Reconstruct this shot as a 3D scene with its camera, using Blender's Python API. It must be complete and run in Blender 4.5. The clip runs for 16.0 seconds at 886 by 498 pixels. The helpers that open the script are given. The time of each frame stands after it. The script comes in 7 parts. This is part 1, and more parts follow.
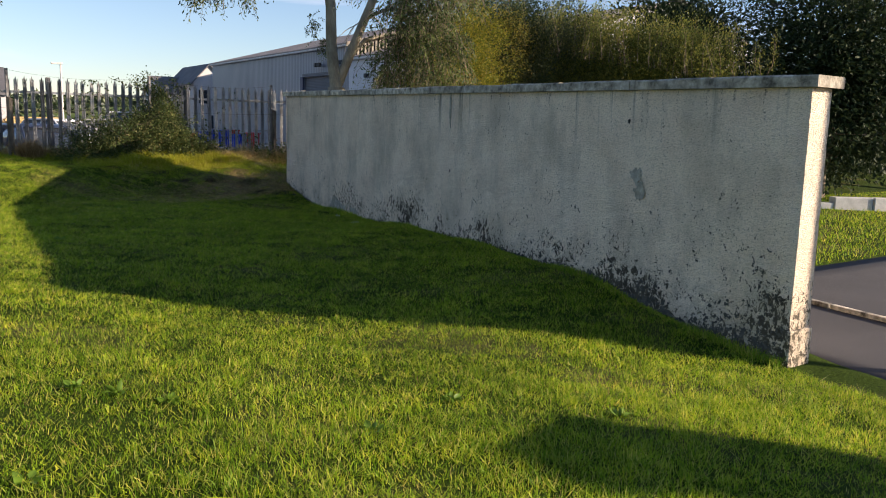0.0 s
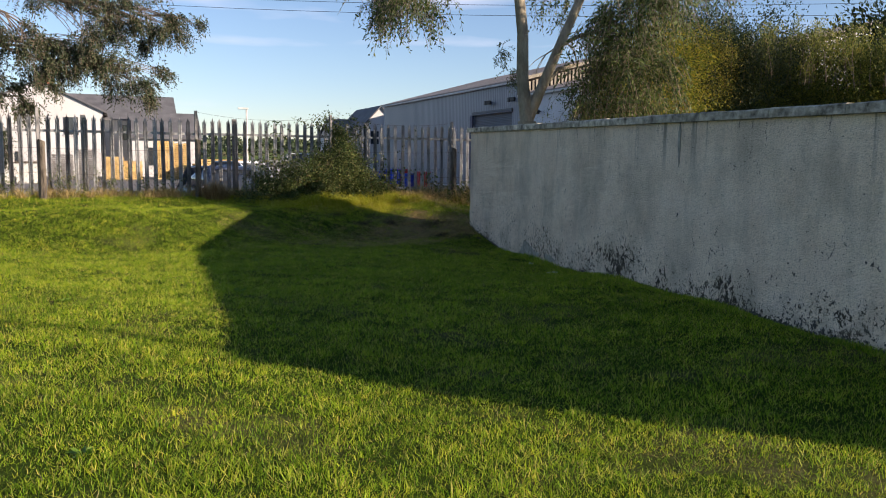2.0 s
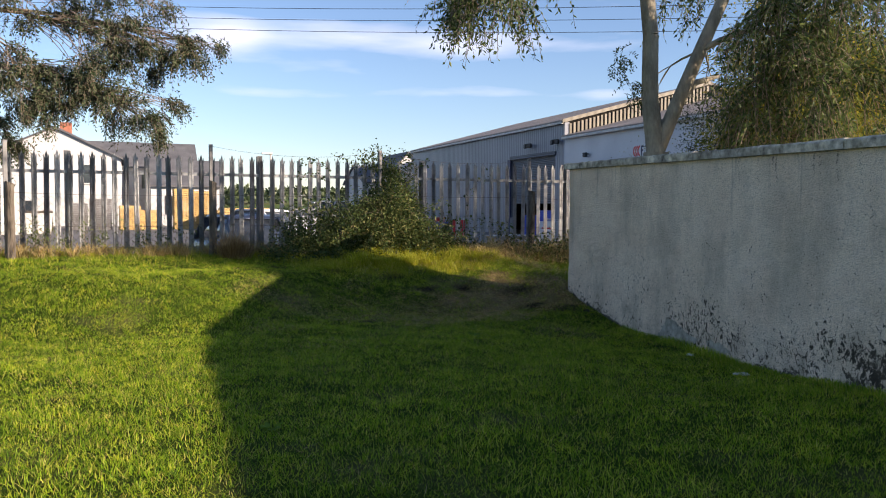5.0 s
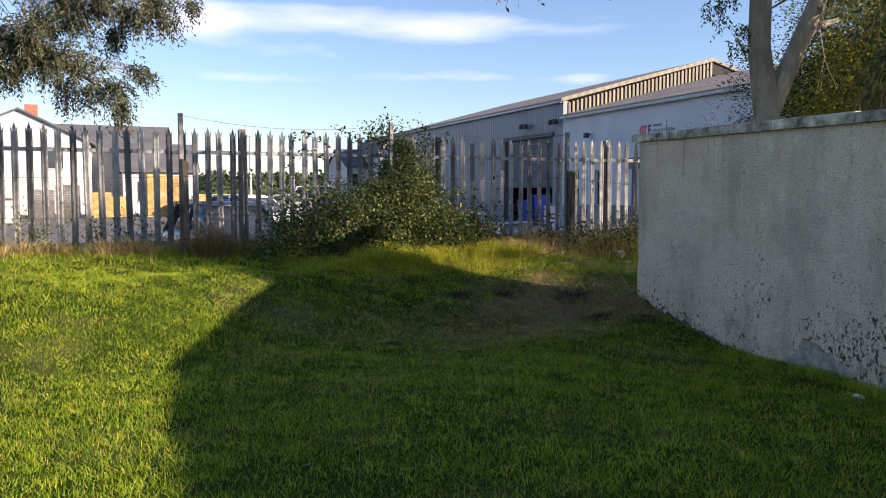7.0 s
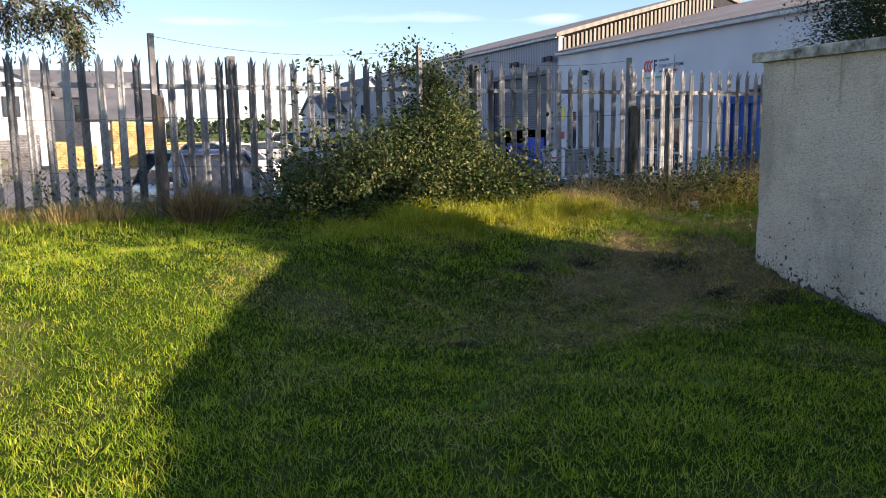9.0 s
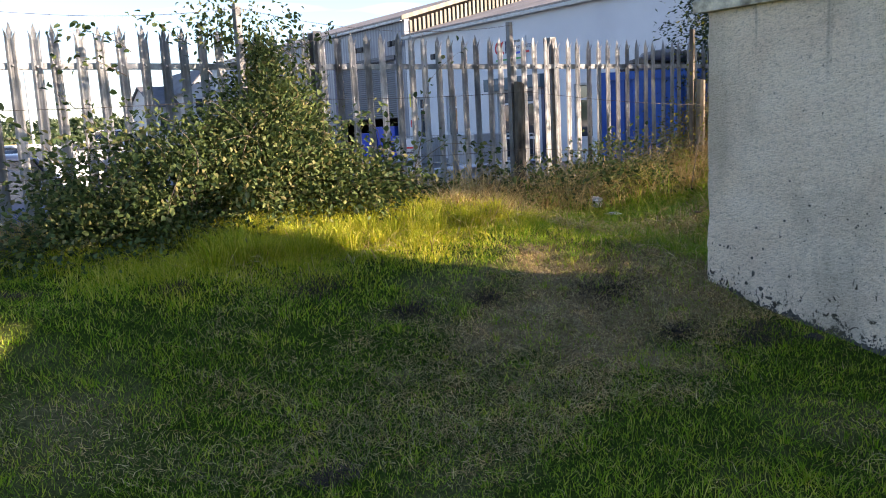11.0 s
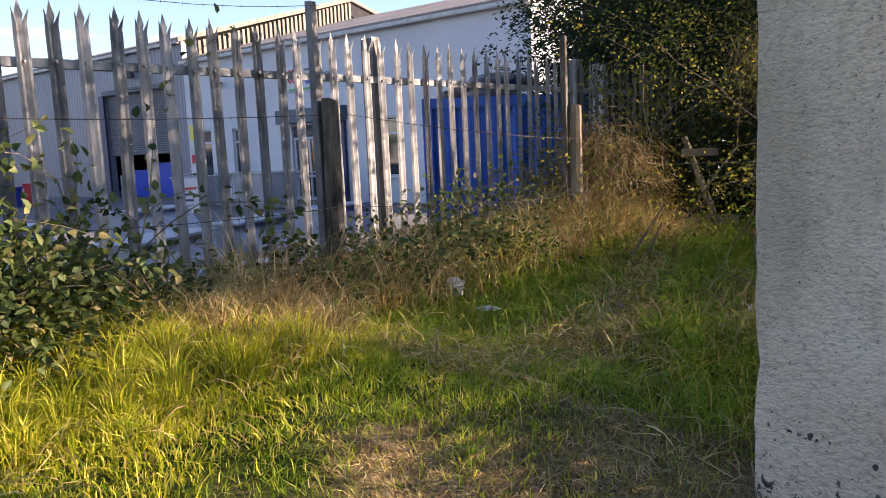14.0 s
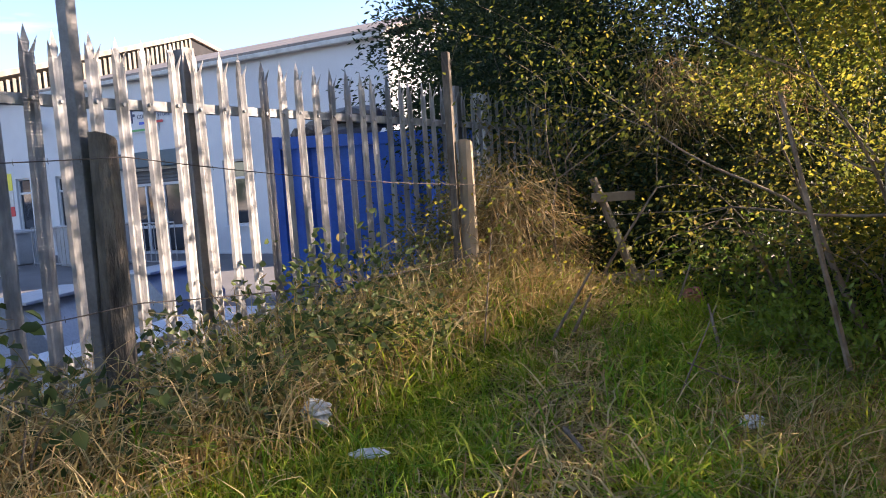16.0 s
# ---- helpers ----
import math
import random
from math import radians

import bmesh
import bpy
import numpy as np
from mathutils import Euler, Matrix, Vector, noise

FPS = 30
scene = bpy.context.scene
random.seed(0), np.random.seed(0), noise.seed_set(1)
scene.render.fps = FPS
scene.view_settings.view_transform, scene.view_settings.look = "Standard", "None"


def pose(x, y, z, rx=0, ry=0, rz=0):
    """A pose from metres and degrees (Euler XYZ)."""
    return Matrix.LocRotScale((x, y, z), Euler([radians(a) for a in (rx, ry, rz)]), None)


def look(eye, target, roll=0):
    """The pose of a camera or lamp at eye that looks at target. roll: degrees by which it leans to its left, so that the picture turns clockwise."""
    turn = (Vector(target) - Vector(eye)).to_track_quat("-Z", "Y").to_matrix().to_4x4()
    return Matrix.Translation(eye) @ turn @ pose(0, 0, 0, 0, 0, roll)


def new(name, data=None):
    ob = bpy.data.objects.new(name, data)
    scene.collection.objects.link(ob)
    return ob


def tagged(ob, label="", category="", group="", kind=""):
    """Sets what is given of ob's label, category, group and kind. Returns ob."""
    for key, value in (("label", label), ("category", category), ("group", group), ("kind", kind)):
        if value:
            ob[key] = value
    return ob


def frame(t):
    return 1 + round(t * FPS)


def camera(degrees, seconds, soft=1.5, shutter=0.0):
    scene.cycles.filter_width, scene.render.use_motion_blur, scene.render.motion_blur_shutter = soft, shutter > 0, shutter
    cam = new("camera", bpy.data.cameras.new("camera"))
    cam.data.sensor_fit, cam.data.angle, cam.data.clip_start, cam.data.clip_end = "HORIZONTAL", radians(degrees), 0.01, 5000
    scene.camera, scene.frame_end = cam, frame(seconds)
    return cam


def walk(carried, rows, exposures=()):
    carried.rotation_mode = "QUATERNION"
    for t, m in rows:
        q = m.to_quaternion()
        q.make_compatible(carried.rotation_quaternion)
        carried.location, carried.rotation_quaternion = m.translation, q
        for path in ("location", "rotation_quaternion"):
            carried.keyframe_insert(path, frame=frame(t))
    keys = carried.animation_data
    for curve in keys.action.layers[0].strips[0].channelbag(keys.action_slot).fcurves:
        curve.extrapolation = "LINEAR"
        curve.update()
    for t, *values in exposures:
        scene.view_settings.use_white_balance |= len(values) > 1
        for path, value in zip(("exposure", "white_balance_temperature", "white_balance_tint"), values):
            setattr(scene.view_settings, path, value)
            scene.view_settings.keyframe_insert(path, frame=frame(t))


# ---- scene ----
cam = camera(59.0, 16.0, 1.0)
METRES, EYE, TILT, LEAN, TURN = 17.647, 1.5, 0.0, 0.0, -34.9
ROWS = [
    (0.0, 0.0, 0.0, 0.0, 0.23, -8.88, -1.46),
    (0.5, -0.0024, 0.0169, 0.0004, 5.86, -4.91, -2.41),
    (1.0, -0.013, 0.0337, -0.0, 9.93, -5.22, -2.43),
    (1.5, -0.0291, 0.0565, -0.0005, 11.81, -7.38, -1.42),
    (2.0, -0.0407, 0.0844, -0.0011, 11.87, -6.38, -0.62),
    (2.5, -0.062, 0.1119, -0.0022, 13.7, -4.1, 0.03),
    (3.0, -0.08, 0.1444, -0.0034, 14.46, -2.01, 0.86),
    (3.5, -0.0962, 0.1772, -0.0047, 14.85, -2.8, 0.37),
    (4.0, -0.1132, 0.21, -0.0026, 14.4, -2.88, -1.15),
    (6.5, -0.1885, 0.3779, -0.0035, 11.37, -2.99, 1.25),
    (7.0, -0.2099, 0.407, -0.0033, 11.78, -4.01, -0.03),
    (7.5, -0.2318, 0.4335, -0.0025, 11.56, -3.46, -0.96),
    (8.0, -0.2518, 0.4615, -0.0027, 11.29, -4.25, -0.44),
    (10.5, -0.2942, 0.609, -0.0069, 4.94, -12.88, 3.96),
    (11.0, -0.2956, 0.6414, -0.0051, -1.26, -9.08, 2.83),
    (11.5, -0.2932, 0.675, -0.0077, -4.59, -9.36, 4.08),
    (12.0, -0.295, 0.706, -0.0078, -6.66, -8.75, 3.06),
    (12.5, -0.2936, 0.7347, -0.0071, -13.47, -8.08, 2.22),
    (13.0, -0.2904, 0.7646, -0.0064, -15.39, -8.16, 1.11),
    (13.5, -0.2903, 0.7938, -0.0062, -15.69, -7.69, 1.75),
    (14.0, -0.2808, 0.8197, -0.0032, -16.08, -7.24, 2.54),
    (14.5, -0.2754, 0.8437, -0.0010, -16.26, 0.23, 1.14),
    (15.0, -0.2664, 0.864, -0.0028, -20.73, -0.42, 2.37),
    (15.5, -0.2541, 0.8869, -0.0025, -25.45, -2.89, 2.93),
    (16.0, -0.2514, 0.9129, 0.0006, -26.51, -4.89, 3.91),
]
EXPOSURES = [(0.0, 1.28, 6480, 22), (1.0, 1.19, 6400, 22), (4.0, 1.26, 6350, 22), (6.5, 1.55, 6400, 23), (8.0, 1.48, 6350, 24), (10.5, 2.46, 6400, 24), (11.5, 2.32, 6650, 24), (12.0, 2.5, 6750, 26), (12.5, 2.4, 6850, 28), (13.0, 2.33, 6900, 28), (13.5, 2.08, 6850, 28), (14.0, 2.2, 6650, 30), (14.5, 1.74, 6400, 24), (15.0, 1.64, 6450, 24), (15.5, 2.3, 6450, 34), (16.0, 2.53, 6600, 28)]
walk(cam, [(t, pose(0, 0, EYE, TILT, LEAN, TURN) @ pose(METRES * x, METRES * y, METRES * z, 90 + pitch, roll, yaw)) for t, x, y, z, yaw, pitch, roll in ROWS], EXPOSURES)

# world, sun and sky
SUN_EL, SUN_X, SUN_Y = 17.4, 0.736, -0.677
world = bpy.data.worlds.new("sky")
scene.world = world
world.use_nodes = True
wt = world.node_tree
wt.nodes.clear()
w_out = wt.nodes.new("ShaderNodeOutputWorld")
w_bg = wt.nodes.new("ShaderNodeBackground")
w_sky = wt.nodes.new("ShaderNodeTexSky")
w_sky.sky_type, w_sky.sun_disc = "NISHITA", False
w_sky.sun_elevation, w_sky.sun_rotation = radians(SUN_EL), math.atan2(SUN_X, SUN_Y)
w_sky.air_density, w_sky.dust_density, w_sky.ozone_density = 1.0, 0.2, 2.8
w_tc = wt.nodes.new("ShaderNodeTexCoord")
w_map = wt.nodes.new("ShaderNodeMapping")
w_map.inputs["Scale"].default_value = (1.6, 1.6, 9.0)
w_map.inputs["Location"].default_value = (0.35, 0.1, 0.4)
w_noise = wt.nodes.new("ShaderNodeTexNoise")
w_noise.inputs["Scale"].default_value, w_noise.inputs["Detail"].default_value = 2.2, 7.0
w_noise.inputs["Roughness"].default_value = 0.48
w_ramp = wt.nodes.new("ShaderNodeValToRGB")
w_ramp.color_ramp.elements[0].position, w_ramp.color_ramp.elements[1].position = 0.5, 0.86
w_mix = wt.nodes.new("ShaderNodeMix")
w_mix.data_type = "RGBA"
w_mix.inputs["B"].default_value = (6.0, 6.3, 6.8, 1)
wt.links.new(w_tc.outputs["Generated"], w_map.inputs["Vector"])
wt.links.new(w_map.outputs["Vector"], w_noise.inputs["Vector"])
# drifts of cloud: azimuth, height, half width, half height, weight
w_sep = wt.nodes.new("ShaderNodeSeparateXYZ")
wt.links.new(w_tc.outputs["Generated"], w_sep.inputs[0])


def sky_math(op, a, b=0.0, c=0.0):
    n = wt.nodes.new("ShaderNodeMath")
    n.operation = op
    for k, v in enumerate((a, b, c)):
        if isinstance(v, (int, float)):
            n.inputs[k].default_value = v
        else:
            wt.links.new(v, n.inputs[k])
    return n.outputs[0]


w_az = sky_math("ARCTAN2", w_sep.outputs["X"], w_sep.outputs["Y"])
w_el = sky_math("ARCSINE", w_sep.outputs["Z"])
w_sum = sky_math("MULTIPLY_ADD", w_noise.outputs["Fac"], 1.0, -0.09)
for az, el, sa, se, wgt in ((0.30, 0.216, 0.15, 0.022, 0.32), (0.11, 0.204, 0.042, 0.016, 0.26), (0.40, 0.203, 0.07, 0.024, 0.2), (0.156, 0.141, 0.08, 0.007, 0.2), (0.372, 0.147, 0.08, 0.007, 0.22), (0.584, 0.142, 0.04, 0.009, 0.26), (0.774, 0.286, 0.075, 0.016, 0.28), (0.766, 0.249, 0.055, 0.016, 0.28), (0.975, 0.26, 0.04, 0.02, 0.36), (0.555, 0.27, 0.04, 0.011, 0.22)):
    da = sky_math("DIVIDE", sky_math("SUBTRACT", w_az, az), sa)
    de = sky_math("DIVIDE", sky_math("SUBTRACT", w_el, el), se)
    q = sky_math("MULTIPLY_ADD", da, da, sky_math("MULTIPLY", de, de))
    w_sum = sky_math("MULTIPLY_ADD", sky_math("POWER", 2.718, sky_math("MULTIPLY", q, -0.7)), wgt, w_sum)
wt.links.new(w_sum, w_ramp.inputs["Fac"])
wt.links.new(w_ramp.outputs["Color"], w_mix.inputs["Factor"])
wt.links.new(w_sky.outputs["Color"], w_mix.inputs["A"])
wt.links.new(w_mix.outputs["Result"], w_bg.inputs["Color"])
wt.links.new(w_bg.outputs["Background"], w_out.inputs["Surface"])
w_bg.inputs["Strength"].default_value = 0.073
sun_data = bpy.data.lights.new("sun", "SUN")
sun_data.energy, sun_data.angle, sun_data.color = 4.4, radians(0.55), (1.0, 0.86, 0.64)
sun_el = radians(SUN_EL)
sun = new("sun", sun_data)
sun.matrix_world = look((0, 0, 30), Vector((0, 0, 30)) - Vector((SUN_X * math.cos(sun_el), SUN_Y * math.cos(sun_el), math.sin(sun_el))))

rng = np.random.default_rng(7)


# ---- materials ----
def bare(name):
    m = bpy.data.materials.new(name)
    m.use_nodes = True
    m.node_tree.nodes.clear()
    return m, m.node_tree.nodes, m.node_tree.links


def noise_node(N, L, scale, detail=5.0, rough=0.55, stretch=None, coord="Object", dist=0.0):
    """Noise in metres; world places through Geometry for coord World."""
    n = N.new("ShaderNodeTexNoise")
    n.inputs["Scale"].default_value, n.inputs["Detail"].default_value = scale, detail
    n.inputs["Roughness"].default_value, n.inputs["Distortion"].default_value = rough, dist
    src = N.new("ShaderNodeNewGeometry").outputs["Position"] if coord == "World" else N.new("ShaderNodeTexCoord").outputs["Object"]
    if stretch:
        mp = N.new("ShaderNodeMapping")
        mp.inputs["Scale"].default_value = stretch
        L.new(src, mp.inputs["Vector"])
        src = mp.outputs["Vector"]
    L.new(src, n.inputs["Vector"])
    return n.outputs["Fac"]


def ramp_node(N, L, fac, stops):
    r = N.new("ShaderNodeValToRGB")
    e = r.color_ramp.elements
    while len(e) < len(stops):
        e.new(0.5)
    for el, (p, c) in zip(e, stops):
        el.position = p
        el.color = (*c, 1) if len(c) == 3 else c
    L.new(fac, r.inputs["Fac"])
    return r.outputs["Color"]


def mix_col(N, L, fac, a, b, mode="MIX"):
    m = N.new("ShaderNodeMix")
    m.data_type, m.blend_type = "RGBA", mode
    for sock, v in (("Factor", fac), ("A", a), ("B", b)):
        if isinstance(v, (int, float)):
            m.inputs[sock].default_value = v
        elif isinstance(v, tuple):
            m.inputs[sock].default_value = (*v, 1)
        else:
            L.new(v, m.inputs[sock])
    return m.outputs["Result"]


def finish(N, L, col, rough=0.8, metal=0.0, bump=None, strength=0.3, dist=0.01, trans=0.0, coat=0.0, spec=0.5):
    p = N.new("ShaderNodeBsdfPrincipled")
    if isinstance(col, tuple):
        p.inputs["Base Color"].default_value = (*col, 1)
    else:
        L.new(col, p.inputs["Base Color"])
    if isinstance(rough, (int, float)):
        p.inputs["Roughness"].default_value = rough
    else:
        L.new(rough, p.inputs["Roughness"])
    p.inputs["Metallic"].default_value = metal
    p.inputs["Specular IOR Level"].default_value = spec
    p.inputs["Coat Weight"].default_value = coat
    if bump is not None:
        b = N.new("ShaderNodeBump")
        b.inputs["Strength"].default_value, b.inputs["Distance"].default_value = strength, dist
        L.new(bump, b.inputs["Height"])
        L.new(b.outputs["Normal"], p.inputs["Normal"])
    out = N.new("ShaderNodeOutputMaterial")
    sh = p.outputs["BSDF"]
    if trans > 0:
        t = N.new("ShaderNodeBsdfTranslucent")
        if isinstance(col, tuple):
            t.inputs["Color"].default_value = (*col, 1)
        else:
            L.new(col, t.inputs["Color"])
        ms = N.new("ShaderNodeMixShader")
        ms.inputs["Fac"].default_value = trans
        L.new(sh, ms.inputs[1])
        L.new(t.outputs["BSDF"], ms.inputs[2])
        sh = ms.outputs["Shader"]
    L.new(sh, out.inputs["Surface"])


def simple(name, a, b, scale=6.0, rough=0.7, metal=0.0, bump=0.2, fine=60.0, spec=0.5, stretch=None, per_piece=0.0, coat=0.0, dist=0.004):
    """Two tones by broad noise, grain by fine noise."""
    m, N, L = bare(name)
    big = noise_node(N, L, scale, 6.0, 0.6, stretch, "World")
    small = noise_node(N, L, fine, 4.0, 0.6, stretch, "World")
    c = ramp_node(N, L, big, [(0.32, a), (0.68, b)])
    c = mix_col(N, L, 0.35, c, ramp_node(N, L, small, [(0.3, (0.6, 0.6, 0.6)), (0.7, (1.25, 1.25, 1.25))]), "MULTIPLY")
    if per_piece:
        info = N.new("ShaderNodeObjectInfo")
        c = mix_col(N, L, 1.0, c, ramp_node(N, L, info.outputs["Random"], [(0.0, (1 - per_piece,) * 3), (1.0, (1 + per_piece,) * 3)]), "MULTIPLY")
    finish(N, L, c, rough, metal, small, bump, dist, spec=spec, coat=coat)
    return m


def leafy(name, tones, trans=0.35, rough=0.5, patch=1.5, tuft=0.0, spec=0.35):
    """Leaves or blades: a tone for each one, and broad patches."""
    m, N, L = bare(name)
    g = N.new("ShaderNodeNewGeometry")
    k = len(tones) - 1
    c = ramp_node(N, L, g.outputs["Random Per Island"], [(i / k, t) for i, t in enumerate(tones)])
    big = noise_node(N, L, patch, 3.0, 0.5, None, "World")
    c = mix_col(N, L, 0.6, c, ramp_node(N, L, big, [(0.3, (0.65, 0.7, 0.65)), (0.7, (1.3, 1.25, 1.1))]), "MULTIPLY")
    if tuft:
        fine_p = noise_node(N, L, tuft, 3.0, 0.6, None, "World")
        c = mix_col(N, L, 0.75, c, ramp_node(N, L, fine_p, [(0.32, (0.45, 0.55, 0.5)), (0.5, (1.0, 1.0, 1.0)), (0.68, (1.5, 1.25, 1.2))]), "MULTIPLY")
    finish(N, L, c, rough, 0.0, trans=trans, spec=spec)
    return m


def ground_material():
    m, N, L = bare("lawn_soil")
    big = noise_node(N, L, 0.9, 5.0, 0.6, None, "World")
    fine = noise_node(N, L, 45.0, 5.0, 0.7, None, "World")
    green = ramp_node(N, L, fine, [(0.3, (0.012, 0.02, 0.003)), (0.6, (0.04, 0.068, 0.007)), (0.8, (0.09, 0.11, 0.022))])
    dry = ramp_node(N, L, fine, [(0.3, (0.09, 0.06, 0.033)), (0.55, (0.25, 0.18, 0.10)), (0.8, (0.42, 0.325, 0.19))])
    c = mix_col(N, L, ramp_node(N, L, big, [(0.52, (0, 0, 0)), (0.72, (0.4, 0.4, 0.4))]), green, dry)
    # trodden dry ground on the bank by the wall's end
    geo = N.new("ShaderNodeNewGeometry")
    mp = N.new("ShaderNodeMapping")
    mp.vector_type = "POINT"
    mp.inputs["Location"].default_value = (-6.1 / 1.35, -15.75 / 0.85, 0)
    mp.inputs["Scale"].default_value = (1 / 1.35, 1 / 0.85, 0)
    L.new(geo.outputs["Position"], mp.inputs["Vector"])
    ln = N.new("ShaderNodeVectorMath")
    ln.operation = "LENGTH"
    L.new(mp.outputs["Vector"], ln.inputs[0])
    wob = N.new("ShaderNodeMath")
    wob.operation = "MULTIPLY_ADD"
    wob.inputs[1].default_value, wob.inputs[2].default_value = 2.2, -1.1
    L.new(noise_node(N, L, 2.2, 5.0, 0.6, None, "World"), wob.inputs[0])
    ad = N.new("ShaderNodeMath")
    L.new(ln.outputs["Value"], ad.inputs[0])
    L.new(wob.outputs[0], ad.inputs[1])
    c = mix_col(N, L, ramp_node(N, L, ad.outputs[0], [(0.55, (0.9, 0.9, 0.9)), (1.1, (0, 0, 0))]), c, dry)
    # far fields
    far = noise_node(N, L, 0.011, 2.0, 0.4, None, "World")
    fields = ramp_node(N, L, far, [(0.35, (0.05, 0.09, 0.02)), (0.5, (0.1, 0.14, 0.04)), (0.62, (0.2, 0.17, 0.08))])
    sep = N.new("ShaderNodeSeparateXYZ")
    L.new(geo.outputs["Position"], sep.inputs[0])
    st = N.new("ShaderNodeMapRange")
    st.inputs["From Min"].default_value, st.inputs["From Max"].default_value = 60, 110
    L.new(sep.outputs["Y"], st.inputs["Value"])
    c = mix_col(N, L, st.outputs["Result"], c, fields)
    finish(N, L, c, 0.95, 0.0, fine, 0.6, 0.02, spec=0.05)
    return m


def wall_material():
    """Rough-cast render: pale cream paint, weathered grey runs, black mould in ragged blotches that thicken low down."""
    m, N, L = bare("rough_cast")

    def math_node(op, a, b, c=None):
        n = N.new("ShaderNodeMath")
        n.operation = op
        for k, v in enumerate((a, b, c)):
            if v is None:
                continue
            if isinstance(v, (int, float)):
                n.inputs[k].default_value = v
            else:
                L.new(v, n.inputs[k])
        return n.outputs[0]

    grit = noise_node(N, L, 85.0, 3.0, 0.6, (1, 1, 1.2), "World")
    dash = noise_node(N, L, 38.0, 4.0, 0.65, (1, 1, 1.5), "World")
    mid = noise_node(N, L, 2.4, 6.0, 0.65, None, "World")
    c = ramp_node(N, L, mid, [(0.3, (0.74, 0.59, 0.44)), (0.55, (0.83, 0.69, 0.53)), (0.75, (0.88, 0.75, 0.59))])
    c = mix_col(N, L, 0.5, c, ramp_node(N, L, dash, [(0.3, (0.45, 0.44, 0.42)), (0.52, (1.08, 1.08, 1.08))]), "MULTIPLY")
    pit = noise_node(N, L, 70.0, 2.0, 0.5, (1, 1, 1.3), "World")
    c = mix_col(N, L, ramp_node(N, L, pit, [(0.66, (0, 0, 0)), (0.7, (0.7, 0.7, 0.7))]), c, (0.11, 0.10, 0.085))
    geo = N.new("ShaderNodeNewGeometry")
    sep = N.new("ShaderNodeSeparateXYZ")
    L.new(geo.outputs["Position"], sep.inputs[0])
    z = sep.outputs["Z"]
    # grey weathering that runs downwards
    runs = noise_node(N, L, 6.5, 6.0, 0.7, (1, 1, 0.16), "World", 0.3)
    cloud = noise_node(N, L, 1.5, 4.0, 0.6, (1, 1, 0.7), "World")
    grime = math_node("MULTIPLY_ADD", cloud, 0.85, math_node("MULTIPLY", runs, 0.32))
    c = mix_col(N, L, ramp_node(N, L, grime, [(0.56, (0, 0, 0)), (0.76, (0.5, 0.5, 0.5))]), c, (0.32, 0.285, 0.21))
    # sharper dark streaks below the coping
    streak = noise_node(N, L, 4.2, 3.0, 0.55, (1, 1.5, 0.05), "World")
    high = N.new("ShaderNodeMapRange")
    high.inputs["From Min"].default_value, high.inputs["From Max"].default_value = 1.25, 1.95
    L.new(z, high.inputs["Value"])
    c = mix_col(N, L, math_node("MULTIPLY", ramp_node(N, L, streak, [(0.6, (0, 0, 0)), (0.68, (0.75, 0.75, 0.75))]), high.outputs["Result"]), c, (0.10, 0.10, 0.085))
    # mould: blotches broken by grit, thick at the foot, thin flecks above
    low = N.new("ShaderNodeMapRange")
    low.inputs["From Min"].default_value, low.inputs["From Max"].default_value = -0.25, 0.95
    low.inputs["To Min"].default_value, low.inputs["To Max"].default_value = 0.17, -0.05
    L.new(z, low.inputs["Value"])
    blot = noise_node(N, L, 21.0, 6.0, 0.72, (1, 1, 0.8), "World", 0.6)
    area = noise_node(N, L, 1.25, 3.0, 0.55, None, "World")
    mould = math_node("ADD", math_node("MULTIPLY_ADD", area, 0.55, blot), low.outputs["Result"])
    c = mix_col(N, L, ramp_node(N, L, mould, [(0.925, (0, 0, 0)), (0.965, (0.93, 0.93, 0.93))]), c, (0.026, 0.022, 0.016))
    fleck = noise_node(N, L, 30.0, 5.0, 0.7, (1.2, 1.2, 0.6), "World", 0.4)
    flecks = math_node("ADD", math_node("MULTIPLY_ADD", area, 0.3, fleck), math_node("MULTIPLY", low.outputs["Result"], 0.6))
    c = mix_col(N, L, ramp_node(N, L, flecks, [(0.81, (0, 0, 0)), (0.85, (0.75, 0.75, 0.75))]), c, (0.06, 0.055, 0.045))
    # damp brown foot
    damp = math_node("MULTIPLY_ADD", low.outputs["Result"], 2.0, noise_node(N, L, 4.5, 5.0, 0.6, None, "World"))
    c = mix_col(N, L, ramp_node(N, L, damp, [(0.66, (0, 0, 0)), (0.98, (0.55, 0.55, 0.55))]), c, (0.21, 0.185, 0.135))
    relief = math_node("MULTIPLY_ADD", dash, 0.55, math_node("MULTIPLY", grit, 0.45))
    finish(N, L, c, 0.95, 0.0, relief, 1.0, 0.034, spec=0.1)
    return m


def ribbed(name, a, b, pitch_m, axis, rough=0.45, metal=0.0, strength=0.6):
    """Profiled sheet: ribs as relief along one axis."""
    m, N, L = bare(name)
    wv = N.new("ShaderNodeTexWave")
    wv.bands_direction = axis
    wv.inputs["Scale"].default_value = 0.314 / pitch_m
    geo = N.new("ShaderNodeNewGeometry")
    L.new(geo.outputs["Position"], wv.inputs["Vector"])
    big = noise_node(N, L, 0.5, 6.0, 0.6, (1, 1, 0.3), "World")
    c = ramp_node(N, L, big, [(0.3, a), (0.7, b)])
    finish(N, L, c, rough, metal, wv.outputs["Fac"], strength, 0.03)
    return m


